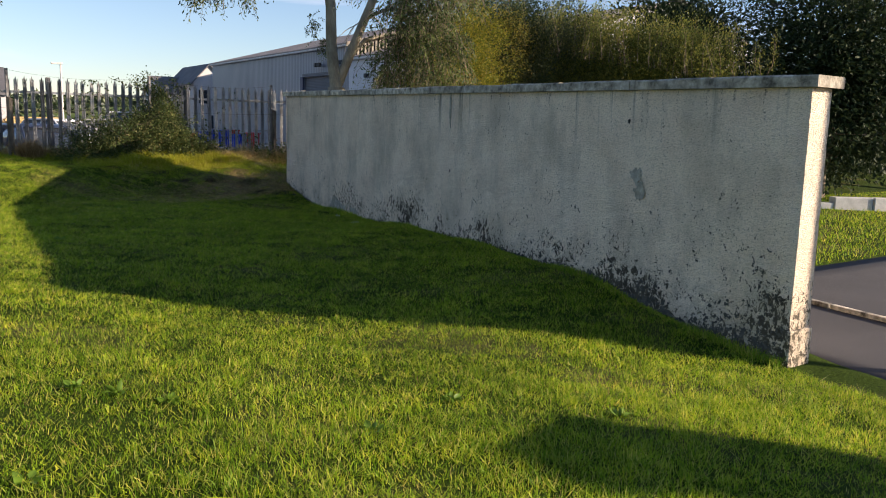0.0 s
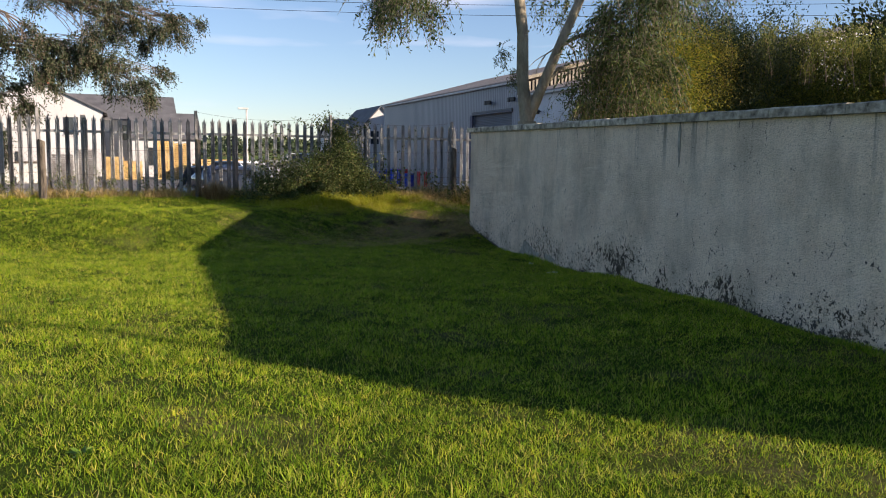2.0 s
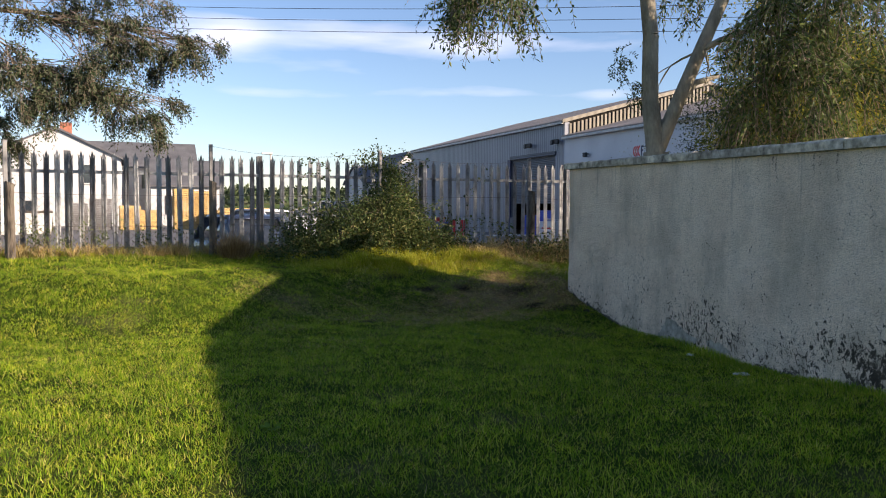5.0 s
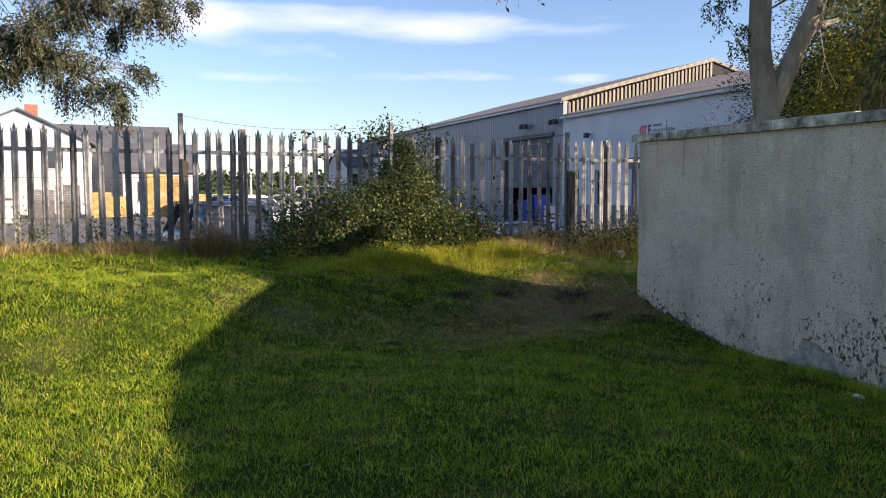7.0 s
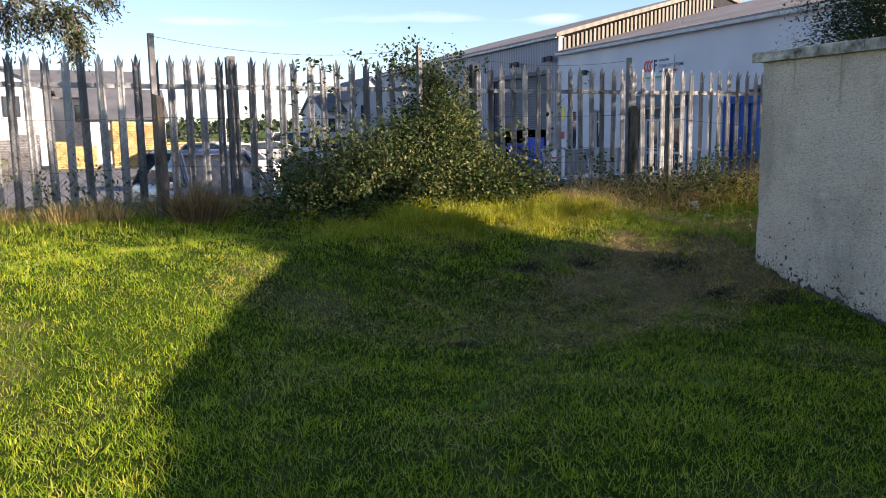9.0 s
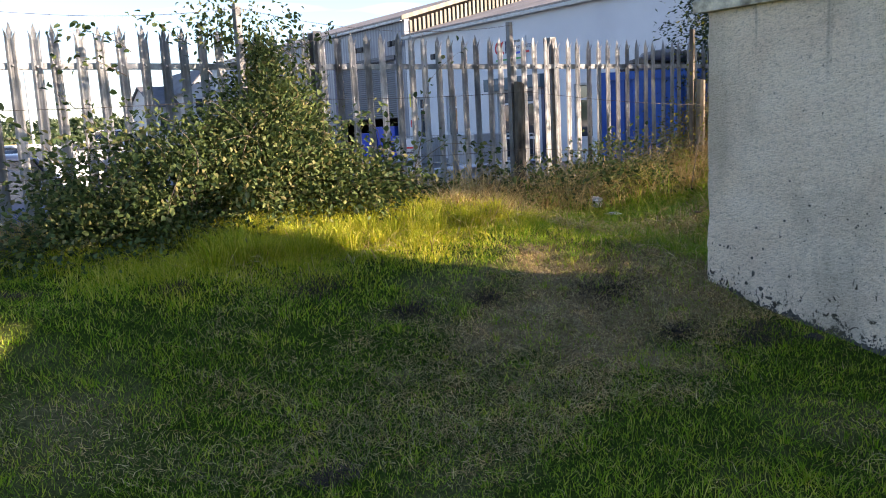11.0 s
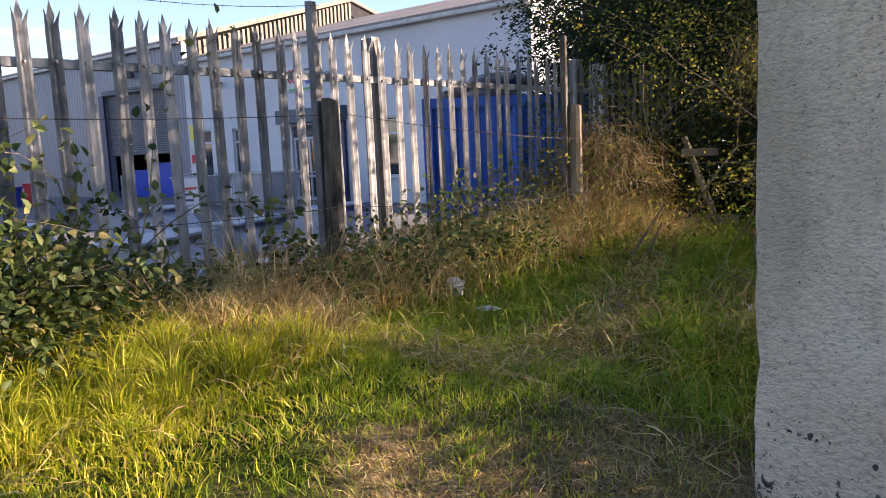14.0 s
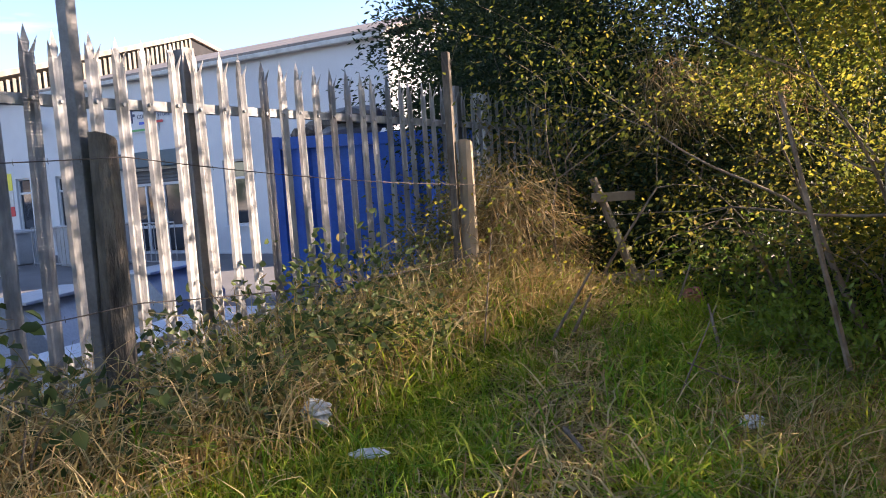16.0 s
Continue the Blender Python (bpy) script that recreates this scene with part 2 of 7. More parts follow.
def glassy(name, tint=(0.02, 0.025, 0.03), rough=0.06):
    m, N, L = bare(name)
    n = noise_node(N, L, 2.0, 3.0, 0.5, None, "World")
    finish(N, L, mix_col(N, L, n, tint, tuple(t * 1.8 for t in tint)), rough, 0.0, spec=0.9)
    return m


M_GROUND = ground_material()
M_WALL = wall_material()
M_COPING = simple("coping_concrete", (0.07, 0.06, 0.042), (0.62, 0.56, 0.44), 9.0, 0.95, bump=0.9, fine=42, dist=0.014, per_piece=0.25)
M_RENDER_SCAR = simple("bare_render", (0.22, 0.205, 0.165), (0.46, 0.43, 0.35), 14.0, 0.95, bump=0.8, fine=70, dist=0.01)
M_LAWN = leafy("lawn_blades", [(0.095, 0.19, 0.008), (0.18, 0.325, 0.012), (0.28, 0.41, 0.018), (0.38, 0.44, 0.028), (0.55, 0.50, 0.13)], 0.45, 0.5, 0.8, 5.5, 0.2)
M_LONG = leafy("long_blades", [(0.182, 0.252, 0.011), (0.351, 0.408, 0.0165), (0.546, 0.504, 0.033), (0.7, 0.588, 0.143)], 0.35, 0.5, 1.2, 0.0, 0.2)
M_STRAW = leafy("pale_straw", [(0.19, 0.125, 0.05), (0.37, 0.27, 0.115), (0.52, 0.40, 0.19), (0.64, 0.52, 0.27)], 0.25, 0.7, 2.0, 5.0, 0.12)
M_RUSSET = leafy("russet_stalks", [(0.15, 0.085, 0.04), (0.29, 0.18, 0.085), (0.44, 0.30, 0.15), (0.58, 0.44, 0.25)], 0.4, 0.7, 3.0, 0.0, 0.15)
M_ROUGH = leafy("rough_grass", [(0.10, 0.23, 0.012), (0.21, 0.36, 0.022), (0.34, 0.44, 0.035), (0.52, 0.45, 0.12)], 0.4, 0.5, 1.6, 3.5, 0.2)
M_DRY = leafy("dry_blades", [(0.18, 0.11, 0.045), (0.30, 0.21, 0.09), (0.42, 0.32, 0.15), (0.52, 0.43, 0.25)], 0.4, 0.7, 1.5, 5.0, 0.12)
M_BRAMBLE = leafy("bramble_leaves", [(0.027, 0.046, 0.016), (0.055, 0.088, 0.027), (0.098, 0.135, 0.042), (0.145, 0.18, 0.055), (0.24, 0.205, 0.09)], 0.35, 0.55, 2.5, 0.0, 0.2)
M_THICKET = leafy("thicket_leaves", [(0.05, 0.062, 0.016), (0.105, 0.115, 0.024), (0.17, 0.17, 0.034), (0.28, 0.25, 0.045), (0.22, 0.14, 0.05)], 0.55, 0.5, 1.8, 0.0, 0.2)
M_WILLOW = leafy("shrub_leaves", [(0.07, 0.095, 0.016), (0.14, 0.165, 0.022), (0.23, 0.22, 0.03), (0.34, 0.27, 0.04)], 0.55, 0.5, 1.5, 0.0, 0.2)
M_HEDGE = leafy("hedge_leaves", [(0.05, 0.075, 0.02), (0.105, 0.14, 0.034), (0.19, 0.21, 0.046), (0.30, 0.275, 0.06)], 0.45, 0.5, 0.9, 0.0, 0.2)
M_DARKLEAF = leafy("dark_leaves", [(0.016, 0.03, 0.015), (0.028, 0.048, 0.021), (0.052, 0.072, 0.028)], 0.2, 0.6, 0.8, 0.0, 0.12)
M_YARDTREE = leafy("yard_tree_leaves", [(0.02, 0.034, 0.016), (0.038, 0.058, 0.026), (0.065, 0.088, 0.038), (0.12, 0.14, 0.07)], 0.3, 0.45, 1.0)
M_WEED = leafy("weed_leaves", [(0.10, 0.19, 0.02), (0.16, 0.26, 0.03), (0.22, 0.30, 0.05)], 0.4, 0.45, 2.0)
M_STUBBLE = leafy("burnt_stubble", [(0.026, 0.02, 0.015), (0.055, 0.04, 0.03), (0.11, 0.08, 0.055)], 0.05, 0.8, 3.0)
M_ASH = leafy("ash_leaves", [(0.035, 0.058, 0.022), (0.06, 0.095, 0.032), (0.10, 0.14, 0.045), (0.16, 0.19, 0.06)], 0.4, 0.5, 1.5, 0.0, 0.18)
M_BARK = simple("ash_bark", (0.15, 0.13, 0.092), (0.36, 0.315, 0.225), 7.0, 0.9, bump=0.7, fine=40, stretch=(1, 1, 0.35), dist=0.015)
M_TWIG = simple("dry_twig", (0.12, 0.085, 0.055), (0.27, 0.21, 0.15), 9.0, 0.9, bump=0.3)
M_GALV = simple("galvanised_steel", (0.21, 0.21, 0.205), (0.42, 0.42, 0.41), 9.0, 0.62, 0.1, 0.12, 50, stretch=(1, 1, 0.4), per_piece=0.08)
M_POST_STEEL = simple("weathered_steel", (0.13, 0.125, 0.12), (0.25, 0.24, 0.23), 6.0, 0.6, 0.4, 0.2, 60, per_piece=0.1)
M_OLDWOOD = simple("old_timber", (0.022, 0.017, 0.013), (0.20, 0.165, 0.125), 11.0, 0.95, bump=1.0, fine=45, stretch=(1, 1, 0.25), dist=0.02)
M_WOOD = simple("pale_timber", (0.15, 0.115, 0.075), (0.3, 0.24, 0.165), 6.0, 0.85, bump=0.4, fine=40, stretch=(1, 0.3, 0.3), per_piece=0.2)
M_WIRE = simple("rusty_wire", (0.07, 0.055, 0.045), (0.14, 0.11, 0.09), 9.0, 0.7, 0.5, 0.1)
M_TARMAC = simple("tarmac", (0.042, 0.039, 0.038), (0.068, 0.063, 0.061), 0.7, 0.85, bump=0.5, fine=90, dist=0.006)
M_YARD = simple("concrete_yard", (0.10, 0.098, 0.095), (0.16, 0.155, 0.15), 0.5, 0.85, bump=0.3, fine=30)
M_KERB = simple("kerb_concrete", (0.42, 0.41, 0.38), (0.6, 0.59, 0.55), 4.0, 0.9, bump=0.5, fine=50, per_piece=0.15)
M_WHITE = simple("white_paint", (0.50, 0.51, 0.53), (0.59, 0.60, 0.61), 0.6, 0.7, bump=0.1, fine=40)
M_HOUSE = simple("house_render", (0.46, 0.455, 0.45), (0.54, 0.535, 0.52), 0.4, 0.85, bump=0.2, fine=30)
M_SLATE = simple("slate_roof", (0.075, 0.075, 0.08), (0.13, 0.13, 0.135), 1.0, 0.75, bump=0.4, fine=12)
M_GREYSHEET = ribbed("grey_cladding", (0.13, 0.145, 0.18), (0.175, 0.19, 0.23), 0.25, "Y")
M_ROOFSHEET = ribbed("fibre_cement_roof", (0.20, 0.165, 0.14), (0.32, 0.275, 0.235), 0.18, "Y", 0.9)
M_CREAMSHEET = ribbed("cream_cladding", (0.17, 0.15, 0.11), (0.235, 0.205, 0.155), 0.5, "X", 0.7)
M_GALV_PLAIN = simple("dull_galvanised_sheet", (0.33, 0.34, 0.35), (0.42, 0.43, 0.44), 2.0, 0.5, 0.2, 0.1, 40)
M_SHUTTER = ribbed("shutter_slats", (0.075, 0.08, 0.09), (0.11, 0.115, 0.125), 0.1, "Z", 0.5, 0.3)
# near-black: paints interior darkness; also the wall hole and the gable backing
M_DARK = simple("near_black", (0.012, 0.012, 0.014), (0.025, 0.025, 0.028), 2.0, 0.9)
M_GLASS = glassy("window_glass")
M_CARGLASS = glassy("car_glass", (0.03, 0.035, 0.04))
M_TEAL = simple("teal_fascia", (0.035, 0.075, 0.10), (0.055, 0.10, 0.13), 2.0, 0.5)
M_BLUE = simple("blue_paint", (0.012, 0.075, 0.36), (0.03, 0.13, 0.46), 1.5, 0.5, bump=0.15, fine=30)
M_BLUEPL = simple("blue_plastic", (0.01, 0.05, 0.4), (0.015, 0.07, 0.5), 3.0, 0.4)
M_RED = simple("red_paint", (0.5, 0.02, 0.025), (0.6, 0.03, 0.03), 3.0, 0.5)
M_NAVY = simple("navy_paint", (0.02, 0.025, 0.07), (0.03, 0.035, 0.09), 3.0, 0.5)
M_GREEN = simple("green_paint", (0.05, 0.3, 0.08), (0.08, 0.36, 0.1), 3.0, 0.5)
M_YELLOW = simple("yellow_sticker", (0.7, 0.6, 0.03), (0.8, 0.7, 0.05), 3.0, 0.5)
M_BLACK = simple("black_plastic", (0.012, 0.012, 0.012), (0.03, 0.03, 0.03), 3.0, 0.6)
M_RUBBER = simple("tyre_rubber", (0.015, 0.015, 0.015), (0.03, 0.03, 0.03), 3.0, 0.85)
M_CAR = simple("blue_grey_car_paint", (0.03, 0.042, 0.075), (0.042, 0.056, 0.095), 0.6, 0.35, 0.15, 0.02, coat=0.4)
M_LAMP = simple("headlight_glass", (0.6, 0.62, 0.65), (0.75, 0.77, 0.8), 3.0, 0.1, spec=0.9)
M_PLASTER = simple("white_litter", (0.6, 0.6, 0.57), (0.78, 0.78, 0.75), 12.0, 0.8, bump=0.4)
M_ORANGEWOOD = simple("new_timber", (0.42, 0.27, 0.09), (0.58, 0.40, 0.16), 2.0, 0.8, bump=0.2, per_piece=0.2)
M_RAG = simple("faded_red_cloth", (0.42, 0.12, 0.10), (0.56, 0.22, 0.19), 14.0, 0.9, bump=0.4)
M_BRICK = simple("brick_red", (0.28, 0.10, 0.06), (0.38, 0.15, 0.09), 4.0, 0.9)
M_MOULD = simple("black_mould", (0.04, 0.038, 0.032), (0.13, 0.12, 0.10), 30.0, 0.95, bump=0.5, fine=90)
M_CHAR = simple("charred_earth", (0.012, 0.010, 0.008), (0.06, 0.045, 0.03), 9.0, 0.95, bump=0.9, fine=35, dist=0.02)


# ---- builders ----
def ss(a, b, v):
    t = np.clip((np.asarray(v, float) - a) / (b - a), 0, 1)
    return t * t * (3 - 2 * t)


def wobble(x, y):
    return (0.5 * np.sin(1.3 * x + 0.7 * y + 0.5) + 0.35 * np.sin(2.9 * y - 1.7 * x + 1.1) + 0.25 * np.sin(4.7 * x + 3.1 * y) + 0.15 * np.sin(8.3 * y + 6.1 * x + 2.0))


def yard_z(x, y):
    return -0.58 + 0.46 * ss(0, 1, (0.5 * (y - 20) + 0.5 * (x - 8)) / 18) + 0.1 * ss(45, 70, y)


def ground_z(x, y):
    """Height of the ground sheet."""
    x, y = np.asarray(x, float), np.asarray(y, float)
    east = ss(6.3, 7.6, x) * (1 - ss(8.6, 11, x))
    z = ss(14.85, 17.2, y + 0.35 * np.sin(0.9 * x + 0.6)) * (0.56 + 0.13 * ss(17.2, 18.5, y)) * (1 - 0.33 * east)
    z = z + 0.13 * np.exp(-((x - 6.6) / 0.9) ** 2) * ss(13.9, 15.4, y) * (1 - ss(15.4, 16.9, y))
    z = z - 0.34 * ss(1.2, 5.9, x) * (1 - ss(3.0, 6.4, y)) - 0.07 * ss(3.0, 6.0, x) * ss(9.5, 11.5, y) * (1 - ss(13.2, 14.6, y))
    z = z - 0.17 * np.exp(-((x - 2.7) / 1.9) ** 2 - ((y - 5.9) / 2.0) ** 2)
    z = z - 0.06 * np.exp(-((x - 2.2) / 1.3) ** 2 - ((y - 16.1) / 0.7) ** 2)
    z = z + 0.022 * wobble(x, y) + 0.03 * wobble(2.3 * x, 2.7 * y) * ss(15.4, 16.2, y) * (1 - ss(17.6, 18.3, y)) * (1 - ss(6.0, 8.0, x))
    e = ss(6.15, 6.9, x - 0.083 * np.clip(y, 3, 15.4) + 0.3) * (1 - ss(9.5, 15.2, y))
    z = z * (1 - e) - (0.36 + 0.12 * (1 - ss(5.9, 6.5, y))) * e
    f = ss(19.15, 20.3, y)
    z = z * (1 - f) + (yard_z(x, y) - 0.02) * f
    far = np.hypot(x, y)
    z = z + 9.0 * ss(150, 420, far) + 22 * ss(420, 1600, far) + 5.0 * ss(200, 600, far) * np.sin(x * 0.011 + 1) * np.cos(y * 0.008)
    return z


def gz(x, y):
    return float(ground_z(x, y))


def mesh_of(name, verts, faces, mat):
    """A mesh from arrays; faces is an (n, k) array."""
    verts, faces = np.asarray(verts, np.float32), np.asarray(faces, np.int32)
    me = bpy.data.meshes.new(name)
    n, k = faces.shape
    me.vertices.add(len(verts))
    me.vertices.foreach_set("co", verts.ravel())
    me.loops.add(n * k)
    me.loops.foreach_set("vertex_index", faces.ravel())
    me.polygons.add(n)
    me.polygons.foreach_set("loop_start", np.arange(0, n * k, k, dtype=np.int32))
    me.update(calc_edges=True)
    me.materials.append(mat)
    return me


def smooth(me, angle=None):
    me.polygons.foreach_set("use_smooth", np.ones(len(me.polygons), bool))
    return me


def thing(name, label, category, group="", kind="", at=(0, 0, 0), rz=0.0):
    ob = new(name)
    ob.empty_display_size = 0.2
    ob.matrix_basis = pose(*at, 0, 0, rz)
    return tagged(ob, label, category, group, kind)


def part(name, bm, mat, parent, label=""):
    me = bpy.data.meshes.new(name)
    bm.to_mesh(me)
    bm.free()
    me.materials.append(mat)
    ob = new(name, me)
    if parent is not None:
        ob.parent = parent
    if label:
        tagged(ob, label)
    return ob


def part_me(name, me, parent, m=None, label=""):
    ob = new(name, me)
    ob.parent = parent
    if m is not None:
        ob.matrix_basis = m
    if label:
        tagged(ob, label)
    if name in ("stems", "leaves", "twig_tangle", "crown", "chain_link", "dead_bracken", "dead_grass", "stem_tangle", "mould_specks"):
        tagged(ob, kind="stuff")
    return ob


def add_box(bm, cx, cy, cz, sx, sy, sz, rz=0.0, bevel=0.0):
    r = bmesh.ops.create_cube(bm, size=1.0, matrix=pose(cx, cy, cz, 0, 0, rz) @ Matrix.Diagonal((sx, sy, sz, 1)))
    if bevel > 0:
        es = list({e for v in r["verts"] for e in v.link_edges})
        bmesh.ops.bevel(bm, geom=es, offset=bevel, segments=2, affect="EDGES", profile=0.6)
    return bm


def box(cx, cy, cz, sx, sy, sz, rz=0.0, bevel=0.0):
    return add_box(bmesh.new(), cx, cy, cz, sx, sy, sz, rz, bevel)


def add_rod(bm, a, b, r0, r1=None, sides=8):
    a, b = Vector(a), Vector(b)
    m = Matrix.Translation((a + b) / 2) @ (b - a).to_track_quat("Z", "Y").to_matrix().to_4x4()
    bmesh.ops.create_cone(bm, cap_ends=True, segments=sides, radius1=r0, radius2=r0 if r1 is None else r1, depth=(b - a).length, matrix=m)
    return bm


def rod(a, b, r0, r1=None, sides=8):
    return add_rod(bmesh.new(), a, b, r0, r1, sides)


def prism(outline, depth, m=None):
    """A flat outline in x and z, given thickness along y from 0."""
    bm = bmesh.new()
    f = bm.faces.new([bm.verts.new((x, 0, z)) for x, z in outline])
    r = bmesh.ops.extrude_face_region(bm, geom=[f])
    bmesh.ops.translate(bm, vec=(0, depth, 0), verts=[v for v in r["geom"] if isinstance(v, bmesh.types.BMVert)])
    bmesh.ops.recalc_face_normals(bm, faces=bm.faces)
    if m is not None:
        bm.transform(m)
    return bm


def tubes(name, segs, mat, sides=6):
    """Tapered tubes, each a row p0, p1, r0, r1."""
    V, Fc = [], []
    for p0, p1, r0, r1 in segs:
        p0, p1 = np.asarray(p0, float), np.asarray(p1, float)
        d = p1 - p0
        d = d / (np.linalg.norm(d) + 1e-9)
        u = np.cross(d, (0.3, 0.2, 1.0) if abs(d[2]) < 0.9 else (1.0, 0, 0))
        u /= np.linalg.norm(u)
        w = np.cross(d, u)
        k = len(V)
        for p, r in ((p0, r0), (p1, r1)):
            for i in range(sides):
                a = 2 * math.pi * i / sides
                V.append(p + r * (math.cos(a) * u + math.sin(a) * w))
        for i in range(sides):
            j = (i + 1) % sides
            Fc.append((k + i, k + j, k + sides + j, k + sides + i))
    return smooth(mesh_of(name, np.array(V), np.array(Fc), mat))


def leaves(name, pos, out, length, width, mat, droop=0.3, fold=0.25, seed=1, broad=False):
    """A folded leaf of two faces at each place; out: the way it points."""
    r = np.random.default_rng(seed)
    n = len(pos)
    d = out + r.normal(0, 0.55, (n, 3)) - np.array((0, 0, droop))
    d /= np.linalg.norm(d, axis=1, keepdims=True) + 1e-9
    s = np.cross(d, r.normal(0, 1, (n, 3)) + np.array((0, 0, 1.2)))
    s /= np.linalg.norm(s, axis=1, keepdims=True) + 1e-9
    up = np.cross(s, d)
    ln = (length * r.uniform(0.65, 1.25, n))[:, None]
    wd = (width * r.uniform(0.7, 1.2, n))[:, None]
    if broad:
        # rounded leaf: a rib of four points and two edges
        lo, hi = pos + d * ln * 0.28 + up * wd * fold, pos + d * ln * 0.68 + up * wd * fold * 0.8
        rib = pos + d * ln * 0.5
        V = np.stack([pos, lo + s * wd * 0.46, hi + s * wd * 0.4, pos + d * ln - up * wd * 0.15, hi - s * wd * 0.4, lo - s * wd * 0.46, rib], 1).reshape(-1, 3)
        k = np.arange(n)[:, None] * 7
        Fc = np.concatenate([k + np.array([[6, i, (i + 1) % 6]]) for i in range(6)], 0)
        return mesh_of(name, V, Fc, mat)
    mid = pos + d * ln * 0.45 + up * wd * fold
    V = np.stack([pos, mid + s * wd * 0.5, pos + d * ln, mid - s * wd * 0.5], 1).reshape(-1, 3)
    k = np.arange(n)[:, None] * 4
    Fc = np.concatenate([k + np.array([[0, 1, 2]]), k + np.array([[0, 2, 3]])], 0)
    return mesh_of(name, V, Fc, mat)


def blades(name, x, y, h, w, mat, lean=0.35, seed=1, tall=False, zoff=0.0):
    """Grass blades standing on the ground; tall ones bend in two steps."""
    r = np.random.default_rng(seed)
    n = len(x)
    z = ground_z(x, y) - 0.006 + zoff
    base = np.stack([x, y, z], 1)
    a = r.uniform(0, 2 * np.pi, n)
    side = np.stack([np.cos(a), np.sin(a), 0 * a], 1) * (w / 2)[:, None]
    b = r.uniform(0, 2 * np.pi, n)
    lv = np.abs(r.normal(0, lean, n)) * h
    lean_v = np.stack([np.cos(b) * lv, np.sin(b) * lv, 0 * b], 1)
    up = np.stack([0 * h, 0 * h, h], 1)
    if not tall:
        V = np.stack([base - side, base + side, base + up + lean_v], 1).reshape(-1, 3)
        Fc = np.arange(n * 3).reshape(-1, 3)
        return mesh_of(name, V, Fc, mat)
    m1 = base + up * 0.6 + lean_v * 0.35
    tip = base + up * 0.92 + lean_v * 1.25
    V = np.stack([base - side, base + side, m1 + side * 0.7, m1 - side * 0.7, tip], 1).reshape(-1, 3)
    k = np.arange(n)[:, None] * 5
    Fc = np.concatenate([k + np.array([[0, 1, 2]]), k + np.array([[0, 2, 3]]), k + np.array([[3, 2, 4]])], 0)
    return mesh_of(name, V, Fc, mat)


def shell_clumps(centre, radii, n, seed, inner=0.55, low=-0.5):
    """Clump centres over an uneven ellipsoid, and the outward way of each."""
    r = np.random.default_rng(seed)
    d = r.normal(0, 1, (n * 2, 3))
    d /= np.linalg.norm(d, axis=1, keepdims=True)
    d = d[d[:, 2] > low][:n]
    bump = 1 + 0.13 * np.sin(5 * d[:, 0] + 3 * d[:, 2] + seed) + 0.12 * np.sin(7 * d[:, 1] - 4 * d[:, 2] + 2 * seed) + 0.1 * np.sin(11 * d[:, 0] + 9 * d[:, 1])
    q = r.uniform(inner, 1.0, len(d)) ** 0.6 * bump
    return np.array(centre) + d * np.array(radii) * q[:, None], d


def foliage(name, blobs, per_clump, spread, length, width, mat, droop=0.3, seed=1, inner=0.55, low=-0.5, broad=False):
    """Leaves in clumps over several uneven blobs: rows of centre, radii, clumps."""
    r = np.random.default_rng(seed)
    P, D = [], []
    for i, (c, rad, n) in enumerate(blobs):
        p, d = shell_clumps(c, rad, n, seed + i, inner, low)
        P.append(p)
        D.append(d)
    P, D = np.concatenate(P), np.concatenate(D)
    pos = np.repeat(P, per_clump, 0) + r.normal(0, 1, (len(P) * per_clump, 3)) * spread
    out = np.repeat(D, per_clump, 0)
    keep = pos[:, 2] > ground_z(pos[:, 0], pos[:, 1]) + 0.02
    return leaves(name, pos[keep], out[keep], length, width, mat, droop, 0.25, seed + 50, broad)


def grow(p, d, length, r, depth, rnd, segs, tips, spread=0.55, droop=0.0, taper=0.72, kids=(2, 3), step=3):
    """Limbs that fork; fills segs with tube rows and tips with twig ends."""
    d = Vector(d).normalized()
    p = Vector(p)
    for i in range(step):
        r1 = r * (1 - 0.22 / step * (i + 1)) if i else r * 0.96
        q = p + d * (length / step)
        segs.append((tuple(p), tuple(q), r, r1))
        if depth <= 1:
            tips.append((tuple(q), tuple(d)))
        p, r = q, r1
        d = (d + Vector((rnd.gauss(0, 0.13), rnd.gauss(0, 0.13), rnd.gauss(0, 0.08) - droop * 0.12))).normalized()
    if depth <= 0:
        return
    for _ in range(rnd.randint(*kids)):
        e = (d + Vector((rnd.gauss(0, spread), rnd.gauss(0, spread), rnd.gauss(0.0, spread * 0.6) - droop * 0.25))).normalized()
        grow(p, e, length * rnd.uniform(0.6, 0.88), r * rnd.uniform(0.55, taper), depth - 1, rnd, segs, tips, spread, droop, taper, kids, step)


def leaf_tips(tips, n, spread, seed):
    r = np.random.default_rng(seed)
    P = np.array([t[0] for t in tips])
    D = np.array([t[1] for t in tips])
    return np.repeat(P, n, 0) + r.normal(0, 1, (len(P) * n, 3)) * spread, np.repeat(D, n, 0)


